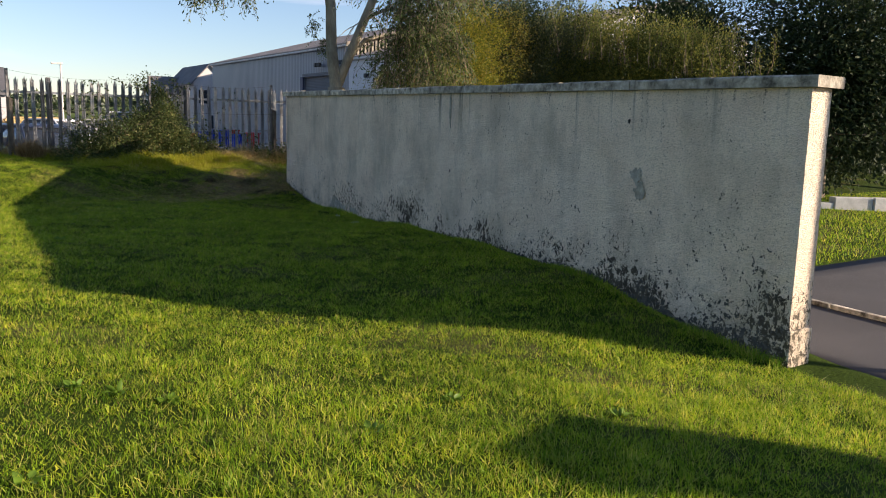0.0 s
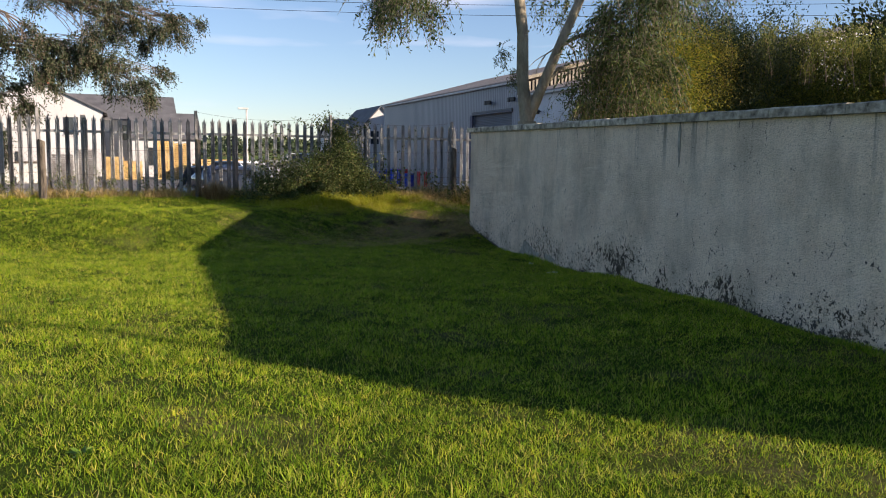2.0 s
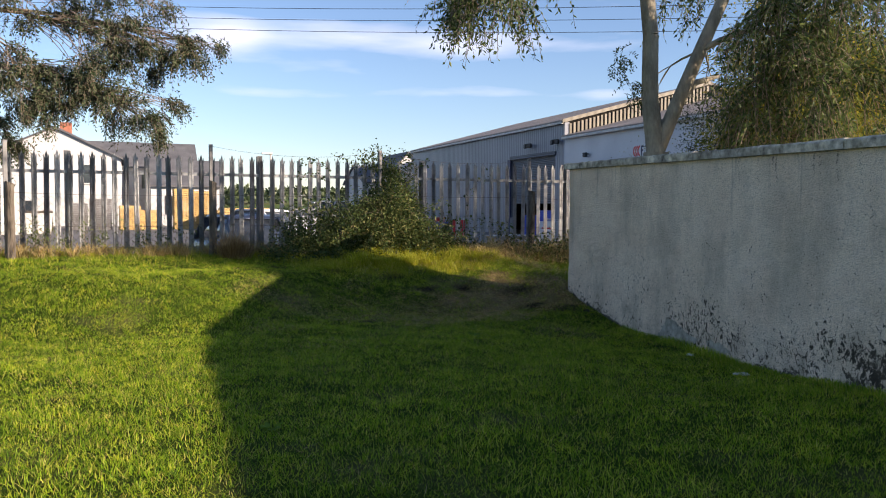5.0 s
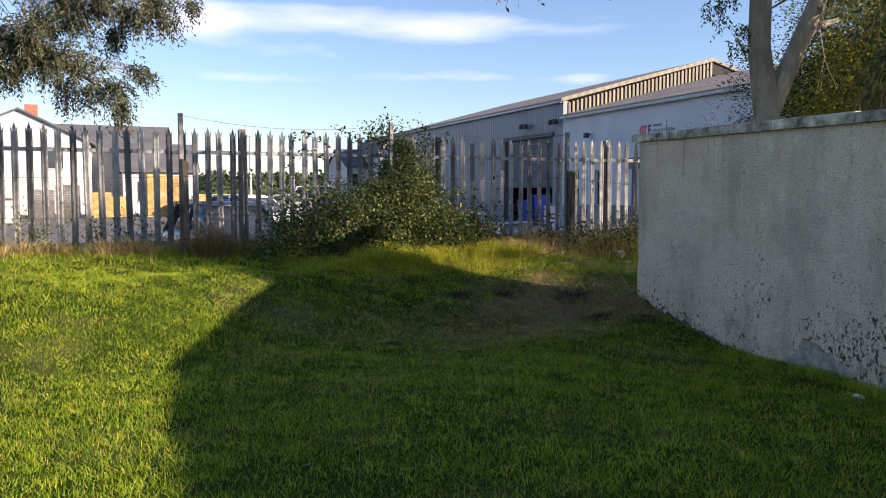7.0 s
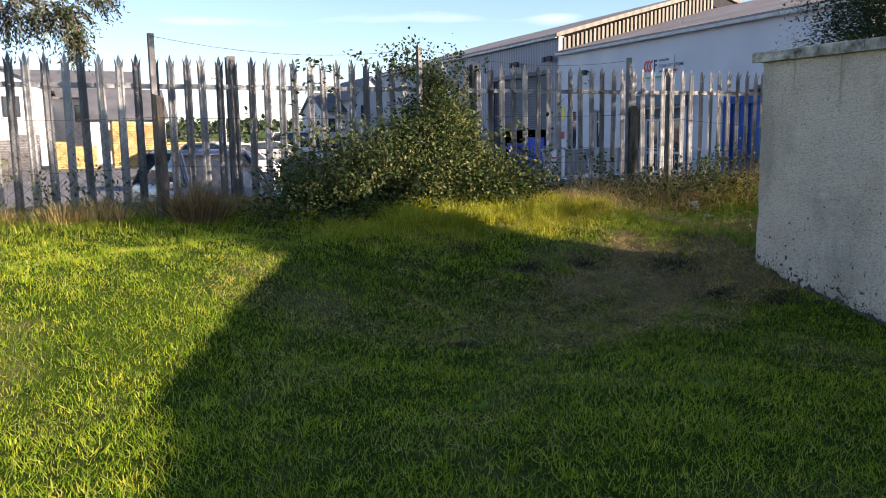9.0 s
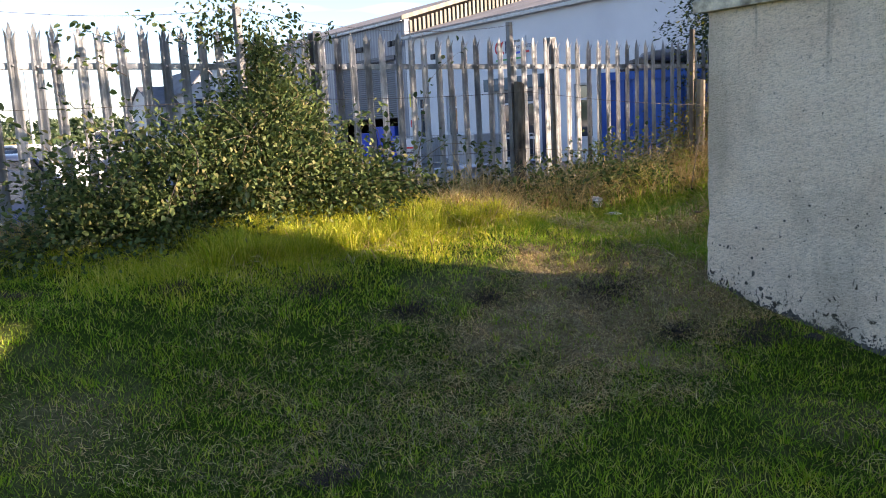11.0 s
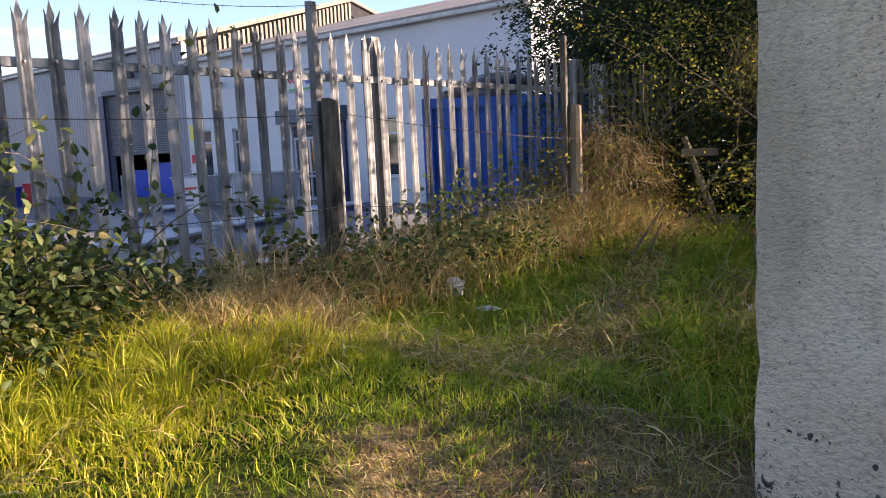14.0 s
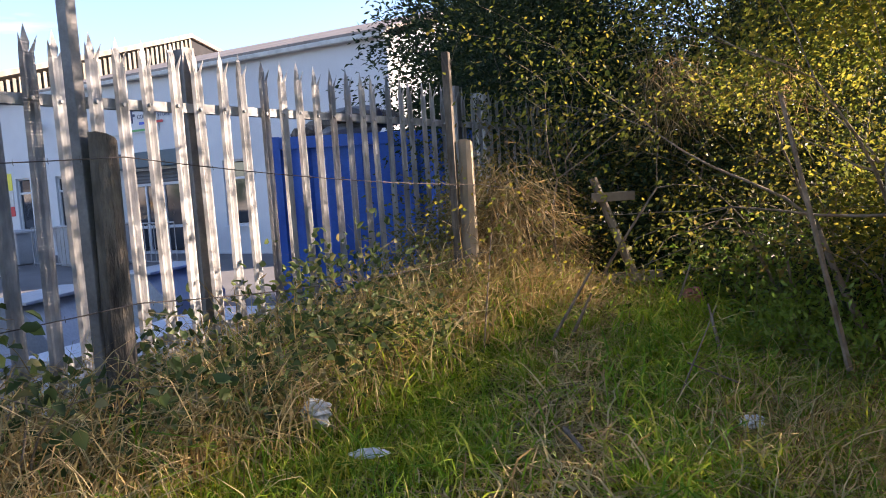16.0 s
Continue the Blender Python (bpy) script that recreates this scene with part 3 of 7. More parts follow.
def sprays(tips, per, length, n, seed, jitter=0.08, sag=0.7, fan=0.6):
    """Drooping twiglets at each tip with leaves in pairs along them: leaf places, leaf ways and tube rows."""
    r = np.random.default_rng(seed)
    P = np.repeat(np.array([t[0] for t in tips], float), per, 0)
    D = np.repeat(np.array([t[1] for t in tips], float), per, 0)
    k = len(P)
    P = P + r.normal(0, jitter, (k, 3))
    D = D + r.normal(0, fan, (k, 3))
    D /= np.linalg.norm(D, axis=1, keepdims=True) + 1e-9
    ln = (length * r.uniform(0.5, 1.25, k))[:, None]
    pos, out, rows = [], [], []
    side = np.cross(D, r.normal(0, 1, (k, 3)))
    side /= np.linalg.norm(side, axis=1, keepdims=True) + 1e-9
    down = np.array((0, 0, -1.0))
    last = P
    for i in range(n):
        u = (i + 1) / n
        q = P + D * ln * u + down * ln * sag * u * u
        pos.append(q)
        out.append(side * (1.6 if i % 2 else -1.6) + D * 0.7 + down * 0.5 * u)
        if i % 3 == 2:
            rows += [(a, b, 0.0035, 0.003) for a, b in zip(last, q)]
            last = q
    return np.concatenate(pos), np.concatenate(out), rows


def bough(blobs, seed):
    """Twig tips through uneven blobs, rows of centre, radii, number; each points away from its blob's heart and down."""
    r = np.random.default_rng(seed)
    tips = []
    for c, rad, n in blobs:
        knots = r.normal(0, 0.5, (max(3, n // 7), 3))
        p = knots[r.integers(0, len(knots), n)] + r.normal(0, 0.13, (n, 3))
        for q in p:
            tips.append((tuple(np.array(c) + q * np.array(rad)), tuple(q * 0.8 + np.array((0.15, 0, -0.35)))))
    return tips


def tussocks(name, centres, n, h, w, mat, seed, spread=0.05, splay=0.9):
    """Grass tussocks: blades that rise from one root and arch outwards; centres are rows of x, y, size."""
    r = np.random.default_rng(seed)
    c = np.repeat(np.array(centres, float), n, 0)
    k = len(c)
    a = r.uniform(0, 2 * np.pi, k)
    q = np.abs(r.normal(0, 1, k))
    out = np.stack([np.cos(a), np.sin(a), 0 * a], 1)
    bx, by = c[:, 0] + np.cos(a) * q * spread * c[:, 2], c[:, 1] + np.sin(a) * q * spread * c[:, 2]
    base = np.stack([bx, by, ground_z(bx, by) - 0.008], 1)
    hh = h * c[:, 2] * r.uniform(0.45, 1.2, k)
    lean = out * (hh * splay * (0.25 + 0.5 * q) * r.uniform(0.5, 1.3, k))[:, None]
    up = np.stack([0 * hh, 0 * hh, hh], 1)
    s = r.uniform(0, 2 * np.pi, k)
    side = np.stack([np.cos(s), np.sin(s), 0 * s], 1) * (w * r.uniform(0.6, 1.2, k) / 2)[:, None]
    m1 = base + up * 0.62 + lean * 0.35
    tip = base + up * (0.95 - 0.18 * q)[:, None] + lean * 1.2
    V = np.stack([base - side, base + side, m1 + side * 0.75, m1 - side * 0.75, tip], 1).reshape(-1, 3)
    o = np.arange(k)[:, None] * 5
    Fc = np.concatenate([o + np.array([[0, 1, 2]]), o + np.array([[0, 2, 3]]), o + np.array([[3, 2, 4]])], 0)
    return mesh_of(name, V, Fc, mat)


def tangle(name, x, y, length, w, mat, seed, rise=60.0, curl=38.0, lift=0.0, wind=None):
    """Fallen grass: long thin ribbons that rise, arch over and lie on the ground."""
    r = np.random.default_rng(seed)
    n = len(x)
    ln = length * r.uniform(0.45, 1.3, n)
    a = r.uniform(0, 2 * np.pi, n) if wind is None else r.normal(wind, 0.9, n)
    e = np.radians(np.clip(r.normal(rise, 18, n), 2, 88))
    ww = w * r.uniform(0.6, 1.3, n) / 2
    z = ground_z(x, y) + lift * r.uniform(0, 1, n)
    p = np.stack([x, y, z], 1)
    pts = [p]
    for i in range(4):
        d = np.stack([np.cos(a) * np.cos(e), np.sin(a) * np.cos(e), np.sin(e)], 1)
        p = p + d * (ln / 4)[:, None]
        low = ground_z(p[:, 0], p[:, 1]) + 0.004 + 0.012 * r.uniform(0, 1, n)
        p = p.copy()
        p[:, 2] = np.maximum(p[:, 2], low)
        pts.append(p)
        e = e - np.radians(np.abs(r.normal(curl, 14, n)))
        e = np.maximum(e, np.radians(-70))
        a = a + r.normal(0, 0.3, n)
    s = r.uniform(0, 2 * np.pi, n)
    side = np.stack([-np.sin(a), np.cos(a), 0.5 * np.sin(s)], 1) * ww[:, None]
    rows = []
    for i, q in enumerate(pts[:-1]):
        k = 1.0 - 0.16 * i
        rows += [q - side * k, q + side * k]
    V = np.stack(rows + [pts[-1]], 1).reshape(-1, 3)
    o = np.arange(n)[:, None] * 9
    tri = [(0, 1, 3), (0, 3, 2), (2, 3, 5), (2, 5, 4), (4, 5, 7), (4, 7, 6), (6, 7, 8)]
    return mesh_of(name, V, np.concatenate([o + np.array([t]) for t in tri], 0), mat)


# ---- ground, road, yard ----
def axis_lines(lo, hi, step, far):
    mid = list(np.arange(lo, hi + 1e-6, step))
    left, right, g = [lo], [hi], step
    while right[-1] < far:
        g *= 1.22
        right.append(right[-1] + g)
        left.append(left[-1] - g)
    return np.array(left[:0:-1] + mid + right[1:])


gx, gy = axis_lines(-9, 15, 0.14, 2600), axis_lines(-4, 21, 0.14, 2600)
GX, GY = np.meshgrid(gx, gy)
gverts = np.stack([GX.ravel(), GY.ravel(), ground_z(GX, GY).ravel()], 1)
ii = (np.arange(len(gy) - 1)[:, None] * len(gx) + np.arange(len(gx) - 1)[None, :]).ravel()
gfaces = np.stack([ii, ii + 1, ii + 1 + len(gx), ii + len(gx)], 1)
tagged(new("ground", smooth(mesh_of("ground", gverts, gfaces, M_GROUND))), "mown lawn rising to a rough bank, fields far off", "ground", kind="structure")


def sheet(name, x0, x1, y0, y1, zf, mat, step, edge=None):
    """A thin paved sheet over the ground, with a skirt for thickness."""
    xs, ys = np.arange(x0, x1 + 1e-6, step), np.arange(y0, y1 + 1e-6, step)
    X, Y = np.meshgrid(xs, ys)
    if edge:
        X, Y = edge(X, Y)
    Z = zf(X, Y)
    n = X.size
    V = np.concatenate([np.stack([X.ravel(), Y.ravel(), Z.ravel()], 1), np.stack([X.ravel(), Y.ravel(), Z.ravel() - 0.15], 1)])
    i = (np.arange(len(ys) - 1)[:, None] * len(xs) + np.arange(len(xs) - 1)[None, :]).ravel()
    top = np.stack([i, i + 1, i + 1 + len(xs), i + len(xs)], 1)
    W, Hh = len(xs), len(ys)
    ring = [k for k in range(W)] + [k * W + W - 1 for k in range(1, Hh)] + [(Hh - 1) * W + k for k in range(W - 2, -1, -1)] + [k * W for k in range(Hh - 2, 0, -1)]
    ring = np.array(ring)
    nxt = np.roll(ring, -1)
    skirt = np.stack([ring, ring + n, nxt + n, nxt], 1)
    return mesh_of(name, V, np.concatenate([top, skirt]), mat)


tagged(new("road", sheet("road", 6.05, 46, -26, 6.1, lambda x, y: 0.0 * x - 0.335 - 0.03 * ss(6.0, 5.0, y), M_TARMAC, 0.5)), "worn dark tarmac access road beside the lawn", "road", kind="structure")
tagged(new("yard", sheet("yard", -40, 60, 20.4, 92, lambda x, y: yard_z(x, y) + 0.02, M_YARD, 2.0)), "grey concrete store yard below the bank", "yard", kind="structure")

# flush kerb band across the road, verge kerb and low stones
band = thing("kerb", "pinkish flush concrete kerb across the tarmac", "kerb", kind="structure")
for i in range(9):
    part("kerb_stone", box(7.66 + i * 0.144, 0.4 + i * 0.9, -0.335, 0.88, 0.07, 0.05, 80.9, 0.006), M_COPING, band)
verge = thing("edging", "pale concrete blocks edging the verge", "edging", kind="structure")
for i in range(9):
    h = 0.4 if i % 4 < 3 else 0.26
    part("edging_block", box(16.6 + i * 0.86, 12.7 - i * 0.55, -0.42 + h / 2, 1.0, 0.3, h, -32.0 + (i % 3), 0.02), M_KERB, verge)

# ---- the rendered wall ----
WY0, WY1, WT = 3.38, 15.49, 0.27


def wall_x(y):
    return 5.45 + 0.083 * y


def wall_top(y):
    return 1.866 + 0.0143 * (y - 3.4)


def wall_mesh():
    ys = np.linspace(WY0, WY1, 97)
    zs = np.linspace(0, 1, 41)
    r = np.random.default_rng(3)
    V, Fc = [], []
    for side in (0, 1):
        for y in ys:
            for k in zs:
                zb = gz(wall_x(y), y) - 0.25
                z = zb + (wall_top(y) - zb) * k
                x = wall_x(y) + side * WT + (r.normal(0, 0.0022) - 0.012 * (1 - k) ** 3 * (1 if not side else -1))
                chip = 0.0
                if y > WY1 - 0.01 and not side:
                    chip = 0.006 * r.uniform(0, 1) + 0.018 * math.exp(-((z - 0.72) / 0.05) ** 2) + 0.03 * math.exp(-((z - 0.2) / 0.06) ** 2)
                V.append((x, y - chip - side * 0.24 * float(ss(14.0, WY1, y)), z))
    n, m = len(ys), len(zs)
    for side in (0, 1):
        o = side * n * m
        for i in range(n - 1):
            for j in range(m - 1):
                a = o + i * m + j
                q = (a, a + m, a + m + 1, a + 1)
                Fc.append(q[::-1] if not side else q)
    for i, flip in ((0, False), (n - 1, True)):
        for j in range(m - 1):
            a, b = i * m + j, n * m + i * m + j
            q = (a, b, b + 1, a + 1)
            Fc.append(q[::-1] if flip else q)
    for i in range(n - 1):
        a, b = i * m + m - 1, n * m + i * m + m - 1
        Fc.append((a, b, b + m, a + m))
    me = mesh_of("wall_1", np.array(V), np.array(Fc), M_WALL)
    me.polygons.foreach_set("use_smooth", np.zeros(len(me.polygons), bool))
    return me


wall = tagged(new("wall_1", wall_mesh()), "cream rough-cast boundary wall with mould stains and coping", "wall", kind="structure")
copings = [0.0, 1.02, 2.0, 3.1, 4.0, 5.05, 6.1, 7.0, 8.05, 9.1, 10.0, 11.1, 12.27]
for i in range(12):
    ya, yb = WY0 - 0.07 + copings[i], WY0 - 0.07 + copings[i + 1] - 0.006
    bm = bmesh.new()
    x0, x1, h = -0.055, WT + 0.055, 0.092
    rows = []
    for k in range(4):
        y = ya + (yb - ya) * k / 3
        zt, wx = wall_top(y), wall_x(y)
        jit = [random.uniform(-0.007, 0.007) for _ in range(4)]
        back = 0.26 if i == 11 and k == 3 else 0.0
        rows.append([bm.verts.new((wx + x0 + jit[0], y, zt + 0.002)), bm.verts.new((wx + x0 + jit[1], y, zt + h - 0.012 + jit[1])), bm.verts.new((wx + x0 + 0.02 + jit[2], y, zt + h + jit[2])),
                     bm.verts.new((wx + x1 - 0.02, y - back, zt + h + jit[3])), bm.verts.new((wx + x1, y - back, zt + h - 0.012)), bm.verts.new((wx + x1, y - back, zt + 0.002))])
    for a, b in zip(rows, rows[1:]):
        for k in range(6):
            bm.faces.new((a[k], a[(k + 1) % 6], b[(k + 1) % 6], b[k]))
    bm.faces.new(rows[0])
    bm.faces.new(rows[-1][::-1])
    bmesh.ops.recalc_face_normals(bm, faces=bm.faces)
    part("coping_stone", bm, M_COPING, wall)
# plinth at the pier end
part("plinth", box(wall_x(WY0) + WT / 2 - 0.0, WY0 + 0.012, -0.24, WT + 0.035, 0.07, 0.42, 0, 0.012), M_WALL, wall)


def scar(y, z, w, h, seed, name, label, mat=None):
    """A ragged shallow patch where the render has come away."""
    r = random.Random(seed)
    bm = bmesh.new()
    ring = []
    for i in range(30):
        a = 2 * math.pi * i / 30
        q = r.uniform(0.68, 1.12) * (1 + 0.12 * math.sin(3 * a + seed))
        ring.append(bm.verts.new((0, math.cos(a) * w / 2 * q, math.sin(a) * h / 2 * q)))
    f = bm.faces.new(ring)
    e = bmesh.ops.extrude_face_region(bm, geom=[f])
    bmesh.ops.translate(bm, vec=(-0.006, 0, 0), verts=[v for v in e["geom"] if isinstance(v, bmesh.types.BMVert)])
    bmesh.ops.recalc_face_normals(bm, faces=bm.faces)
    bm.transform(Matrix.Translation((wall_x(y) - 0.006, y, z)) @ pose(0, 0, 0, 0, 0, -4.7))
    part(name, bm, mat or M_RENDER_SCAR, wall, label)


scar(5.18, 1.08, 0.16, 0.17, 1, "render_scar", "bare grey patch of lost render")
scar(5.12, 0.93, 0.15, 0.2, 2, "render_scar", "bare grey patch of lost render")
scar(12.75, 0.05, 0.75, 0.26, 4, "render_scar", "broken render at the foot")
scar(11.95, 0.0, 0.4, 0.16, 5, "render_scar", "broken render at the foot")
scar(5.32, 1.6, 0.035, 0.045, 6, "hole", "small dark hole", M_DARK)
for i, (y_, z_, w_, h_) in enumerate(((15.17, 0.29, 0.03, 0.022), (15.12, 0.36, 0.022, 0.04), (15.06, 0.27, 0.035, 0.028), (15.0, 0.22, 0.06, 0.022), (15.13, 0.46, 0.016, 0.022), (15.05, 0.53, 0.013, 0.016), (15.1, 0.66, 0.016, 0.013), (14.93, 0.2, 0.03, 0.016), (14.9, 0.72, 0.015, 0.016))):
    scar(y_, z_, w_, h_, 60 + i, "flaked_spot", "dark flaked spot in the render", M_MOULD)


def specks(seed, ys, zs, sizes):
    """Small ragged flakes of black mould on the render."""
    r = np.random.default_rng(seed)
    n = len(ys)
    a = np.arange(7)[None, :] * 2 * np.pi / 7 + r.uniform(0, 6, n)[:, None]
    q = sizes[:, None] * r.uniform(0.12, 1.35, (n, 7)) * 0.5
    Y = ys[:, None] + np.cos(a) * q
    Z = zs[:, None] + np.sin(a) * q * r.uniform(0.6, 1.5, n)[:, None]
    low = ground_z(5.45 + 0.083 * ys, ys) - 0.25
    k = np.clip((zs - low) / (1.85 - low), 0, 1)
    V = np.stack([5.45 + 0.083 * Y - 0.0085 - 0.0125 * (1 - k[:, None]) ** 3, Y, Z], 2).reshape(-1, 3)
    return mesh_of("mould_specks", V, np.arange(n * 7).reshape(-1, 7), M_MOULD)


rs_ = np.random.default_rng(311)
n_ = 15000
sy_ = rs_.uniform(3.45, 15.45, n_)
sz_ = -0.3 + 2.1 * rs_.beta(1.2, 1.9, n_)
cl_ = 0.5 + 0.5 * np.sin(2.3 * sy_ + 1.9 * np.sin(1.7 * sz_ + sy_)) * np.sin(3.1 * sz_ + 1.3 * sy_)
k_ = rs_.uniform(0, 1, n_) < 0.04 + 0.5 * cl_ ** 4
part_me("mould_specks", specks(312, sy_[k_], sz_[k_], (0.004 + 0.021 * rs_.beta(1, 3, n_))[k_]), wall)
# chipped dark foot, widest at both ends of the wall
n_ = 15000
sy_ = 3.42 + 12.05 * rs_.beta(0.8, 1.0, n_)
foot_ = ground_z(5.45 + 0.083 * sy_, sy_)
cl_ = (0.5 + 0.5 * np.sin(4.1 * sy_ + 2 * np.sin(2.6 * sy_))) ** 2
near_ = 0.08 + 1.3 * (1 - ss(5.5, 9.5, sy_)) + 0.16 * ss(13.6, 14.9, sy_)
up_ = np.abs(rs_.normal(0, 1, n_)) * (0.014 + 0.17 * near_ * cl_)
lump_ = 0.5 + 0.5 * np.sin(17 * sy_ + 3 * np.sin(13 * (up_ + sy_))) * np.sin(23 * up_ + 7 * sy_)
k_ = rs_.uniform(0, 1, n_) < 0.05 + 0.9 * lump_ ** 4
part_me("mould_specks", specks(313, sy_[k_], (foot_ + up_)[k_], (rs_.uniform(0.004, 0.019, n_) * (1 + 2.2 * (1 - ss(5.0, 9.0, sy_))) * np.exp(-1.6 * up_))[k_]), wall)
# crumbled dark edge where the render has rotted at the foot
def crumbled_foot(y0, y1, tall, seed):
    r = np.random.default_rng(seed)
    n = int((y1 - y0) / 0.011)
    y = np.linspace(y0, y1, n)
    env = np.sin(np.pi * (y - y0) / (y1 - y0)) ** 0.6
    h = tall * env * (0.45 + 0.4 * np.sin(9 * y + seed) * np.sin(4.3 * y) + 0.25 * np.sin(31 * y) + r.uniform(-0.3, 0.45, n))
    g = ground_z(5.45 + 0.083 * y, y)
    x = 5.45 + 0.083 * y - 0.017
    top = np.stack([x + 0.002, y, g + np.maximum(h, 0.0)], 1)
    low = np.stack([x - 0.006, y, g - 0.06], 1)
    V = np.concatenate([top, low])
    i = np.arange(n - 1)
    return mesh_of("crumbled_foot", V, np.stack([i, i + 1, i + 1 + n, i + n], 1), M_MOULD)


for i, (ya, yb, tall) in enumerate(((14.6, 15.44, 0.055), (13.6, 14.7, 0.04), (11.2, 13.3, 0.03), (8.6, 10.6, 0.035), (6.6, 8.4, 0.045), (3.5, 6.4, 0.06))):
    part_me("crumbled_foot", crumbled_foot(ya, yb, tall, 340 + i), wall, None, "dark crumbling render at the wall foot")
# ragged flaked marks scattered over the lower half
my_, mz_ = [], []
for i in range(170):
    n_ = int(rs_.integers(4, 15))
    t_ = np.linspace(0, 1, n_) * rs_.uniform(0.03, 0.16)
    a_ = rs_.normal(1.2, 0.6)
    y0_ = 3.5 + 11.9 * rs_.beta(0.9, 1.3)
    my_.append(y0_ + np.cos(a_) * t_ + rs_.normal(0, 0.008, n_))
    mz_.append(-0.2 + 1.6 * rs_.beta(1.1, 2.8) + np.sin(a_) * t_ + rs_.normal(0, 0.006, n_))
my_, mz_ = np.concatenate(my_), np.concatenate(mz_)
part_me("mould_specks", specks(315, my_, mz_, rs_.uniform(0.006, 0.02, len(my_)) * (1 + 0.2 * (1 - ss(6.0, 11.0, my_)))), wall)
# broken streaks that run down from the coping
for i in range(30):
    y_ = rs_.uniform(3.7, 15.3)
    n_ = int(rs_.integers(25, 80))
    drop_ = rs_.uniform(0.1, 0.55) * rs_.beta(0.9, 1.6, n_)
    ys_ = y_ + rs_.normal(0, 0.007, n_) + 0.01 * np.sin(20 * drop_)
    part_me("mould_specks", specks(330 + i, ys_, wall_top(y_) - 0.01 - drop_, rs_.uniform(0.003, 0.011, n_)), wall)
scar(8.75, 1.74, 0.05, 0.5, 7, "stain", "dark vertical damp streak", M_RENDER_SCAR)

# matching pier over the road and a lamp post, out of shot, whose shadows lie on the lawn
pier = thing("gate_pier", "cream rough-cast gate pier over the road", "pier")
part("shaft", box(6.21, -0.47, 0.42, 0.9, 0.5, 1.75, 8, 0.02), M_WALL, pier)
part("cap", box(6.21, -0.47, 1.34, 1.0, 0.6, 0.09, 8, 0.015), M_COPING, pier)
post = thing("street_lamp", "galvanised street lamp column beside the road", "lamp post")
part("column", rod((10.82, -1.04, -0.4), (10.82, -1.04, 5.9), 0.075, 0.045, 12), M_GALV, post)
part("lantern", box(10.62, -1.04, 5.92, 0.55, 0.2, 0.1, 0, 0.03), M_GALV, post)

# ---- palisade fence ----
FENCE_STEP, FENCE_POST = 0.1655, 2.98


def fence_y(x):
    return 19.12 - 0.035 * max(0.0, x - 5.8)


def fence_base(x):
    return 0.6 + 0.05 * math.sin(0.5 * x)


FENCE_TOP = 2.335
fence = thing("palisade_fence", "galvanised steel palisade fence with split pointed tops", "fence")


def pale_mesh(h):
    """W-section pale: ridged strip, head split into three points."""
    bm = bmesh.new()
    prof = [(-0.04, 0.005), (-0.023, -0.003), (-0.009, 0.002), (0.009, 0.002), (0.023, -0.003), (0.04, 0.005)]
    prev = None
    for z in (0.0, h - 0.19):
        row = [bm.verts.new((x, y, z)) for x, y in prof]
        if prev:
            for i in range(5):
                bm.faces.new((prev[i], prev[i + 1], row[i + 1], row[i]))
        prev = row
    mid = [bm.verts.new((x * 0.95, y, h - 0.13)) for x, y in prof]
    for i in range(5):
        bm.faces.new((prev[i], prev[i + 1], mid[i + 1], mid[i]))
    # side points splay out, the middle one stands tallest
    lt, rt, mt = bm.verts.new((-0.046, -0.016, h - 0.05)), bm.verts.new((0.046, -0.016, h - 0.05)), bm.verts.new((0, 0.012, h))
    bm.faces.new((mid[0], mid[1], lt))
    bm.faces.new((mid[4], mid[5], rt))
    bm.faces.new((mid[1], mid[2], lt))
    bm.faces.new((mid[3], mid[4], rt))
    wl, wr = bm.verts.new((-0.023, 0.008, h - 0.085)), bm.verts.new((0.023, 0.008, h - 0.085))
    bm.faces.new((mid[2], mid[3], wr, wl))
    bm.faces.new((wl, wr, mt))
    r = bmesh.ops.solidify(bm, geom=bm.faces[:], thickness=0.004)
    bmesh.ops.recalc_face_normals(bm, faces=bm.faces)
    # bolt at each rail
    for z in (h - 0.33,):
        bmesh.ops.create_cone(bm, cap_ends=True, segments=6, radius1=0.011, radius2=0.009, depth=0.012, matrix=pose(0, -0.006, z, 90))
    me = bpy.data.meshes.new("pale")
    bm.to_mesh(me)
    bm.free()
    me.materials.append(M_GALV)
    return me


pale_me = pale_mesh(1.86)
x = -7.6
r_f = random.Random(5)
while x < 15.6:
    part_me("pale", pale_me, fence, pose(x, fence_y(x) - 0.04, FENCE_TOP - 1.86 + r_f.uniform(-0.012, 0.012), r_f.uniform(-0.4, 0.4), r_f.uniform(-0.7, 0.7), r_f.uniform(-0.8, 0.8)))
    x += FENCE_STEP
bm_p = bmesh.new()
add_box(bm_p, 0, 0, 0.9, 0.09, 0.008, 2.2)
add_box(bm_p, 0, 0.055, 0.9, 0.008, 0.1, 2.2)
add_box(bm_p, 0, 0.11, 0.9, 0.09, 0.008, 2.2)
post_me = bpy.data.meshes.new("post")
bm_p.to_mesh(post_me)
bm_p.free()
post_me.materials.append(M_POST_STEEL)
for i in range(-4, 4):
    x = 5.78 + i * FENCE_POST
    part_me("post", post_me, fence, pose(x, fence_y(x) + 0.0, FENCE_TOP - 2.0, 0, 0, 0))
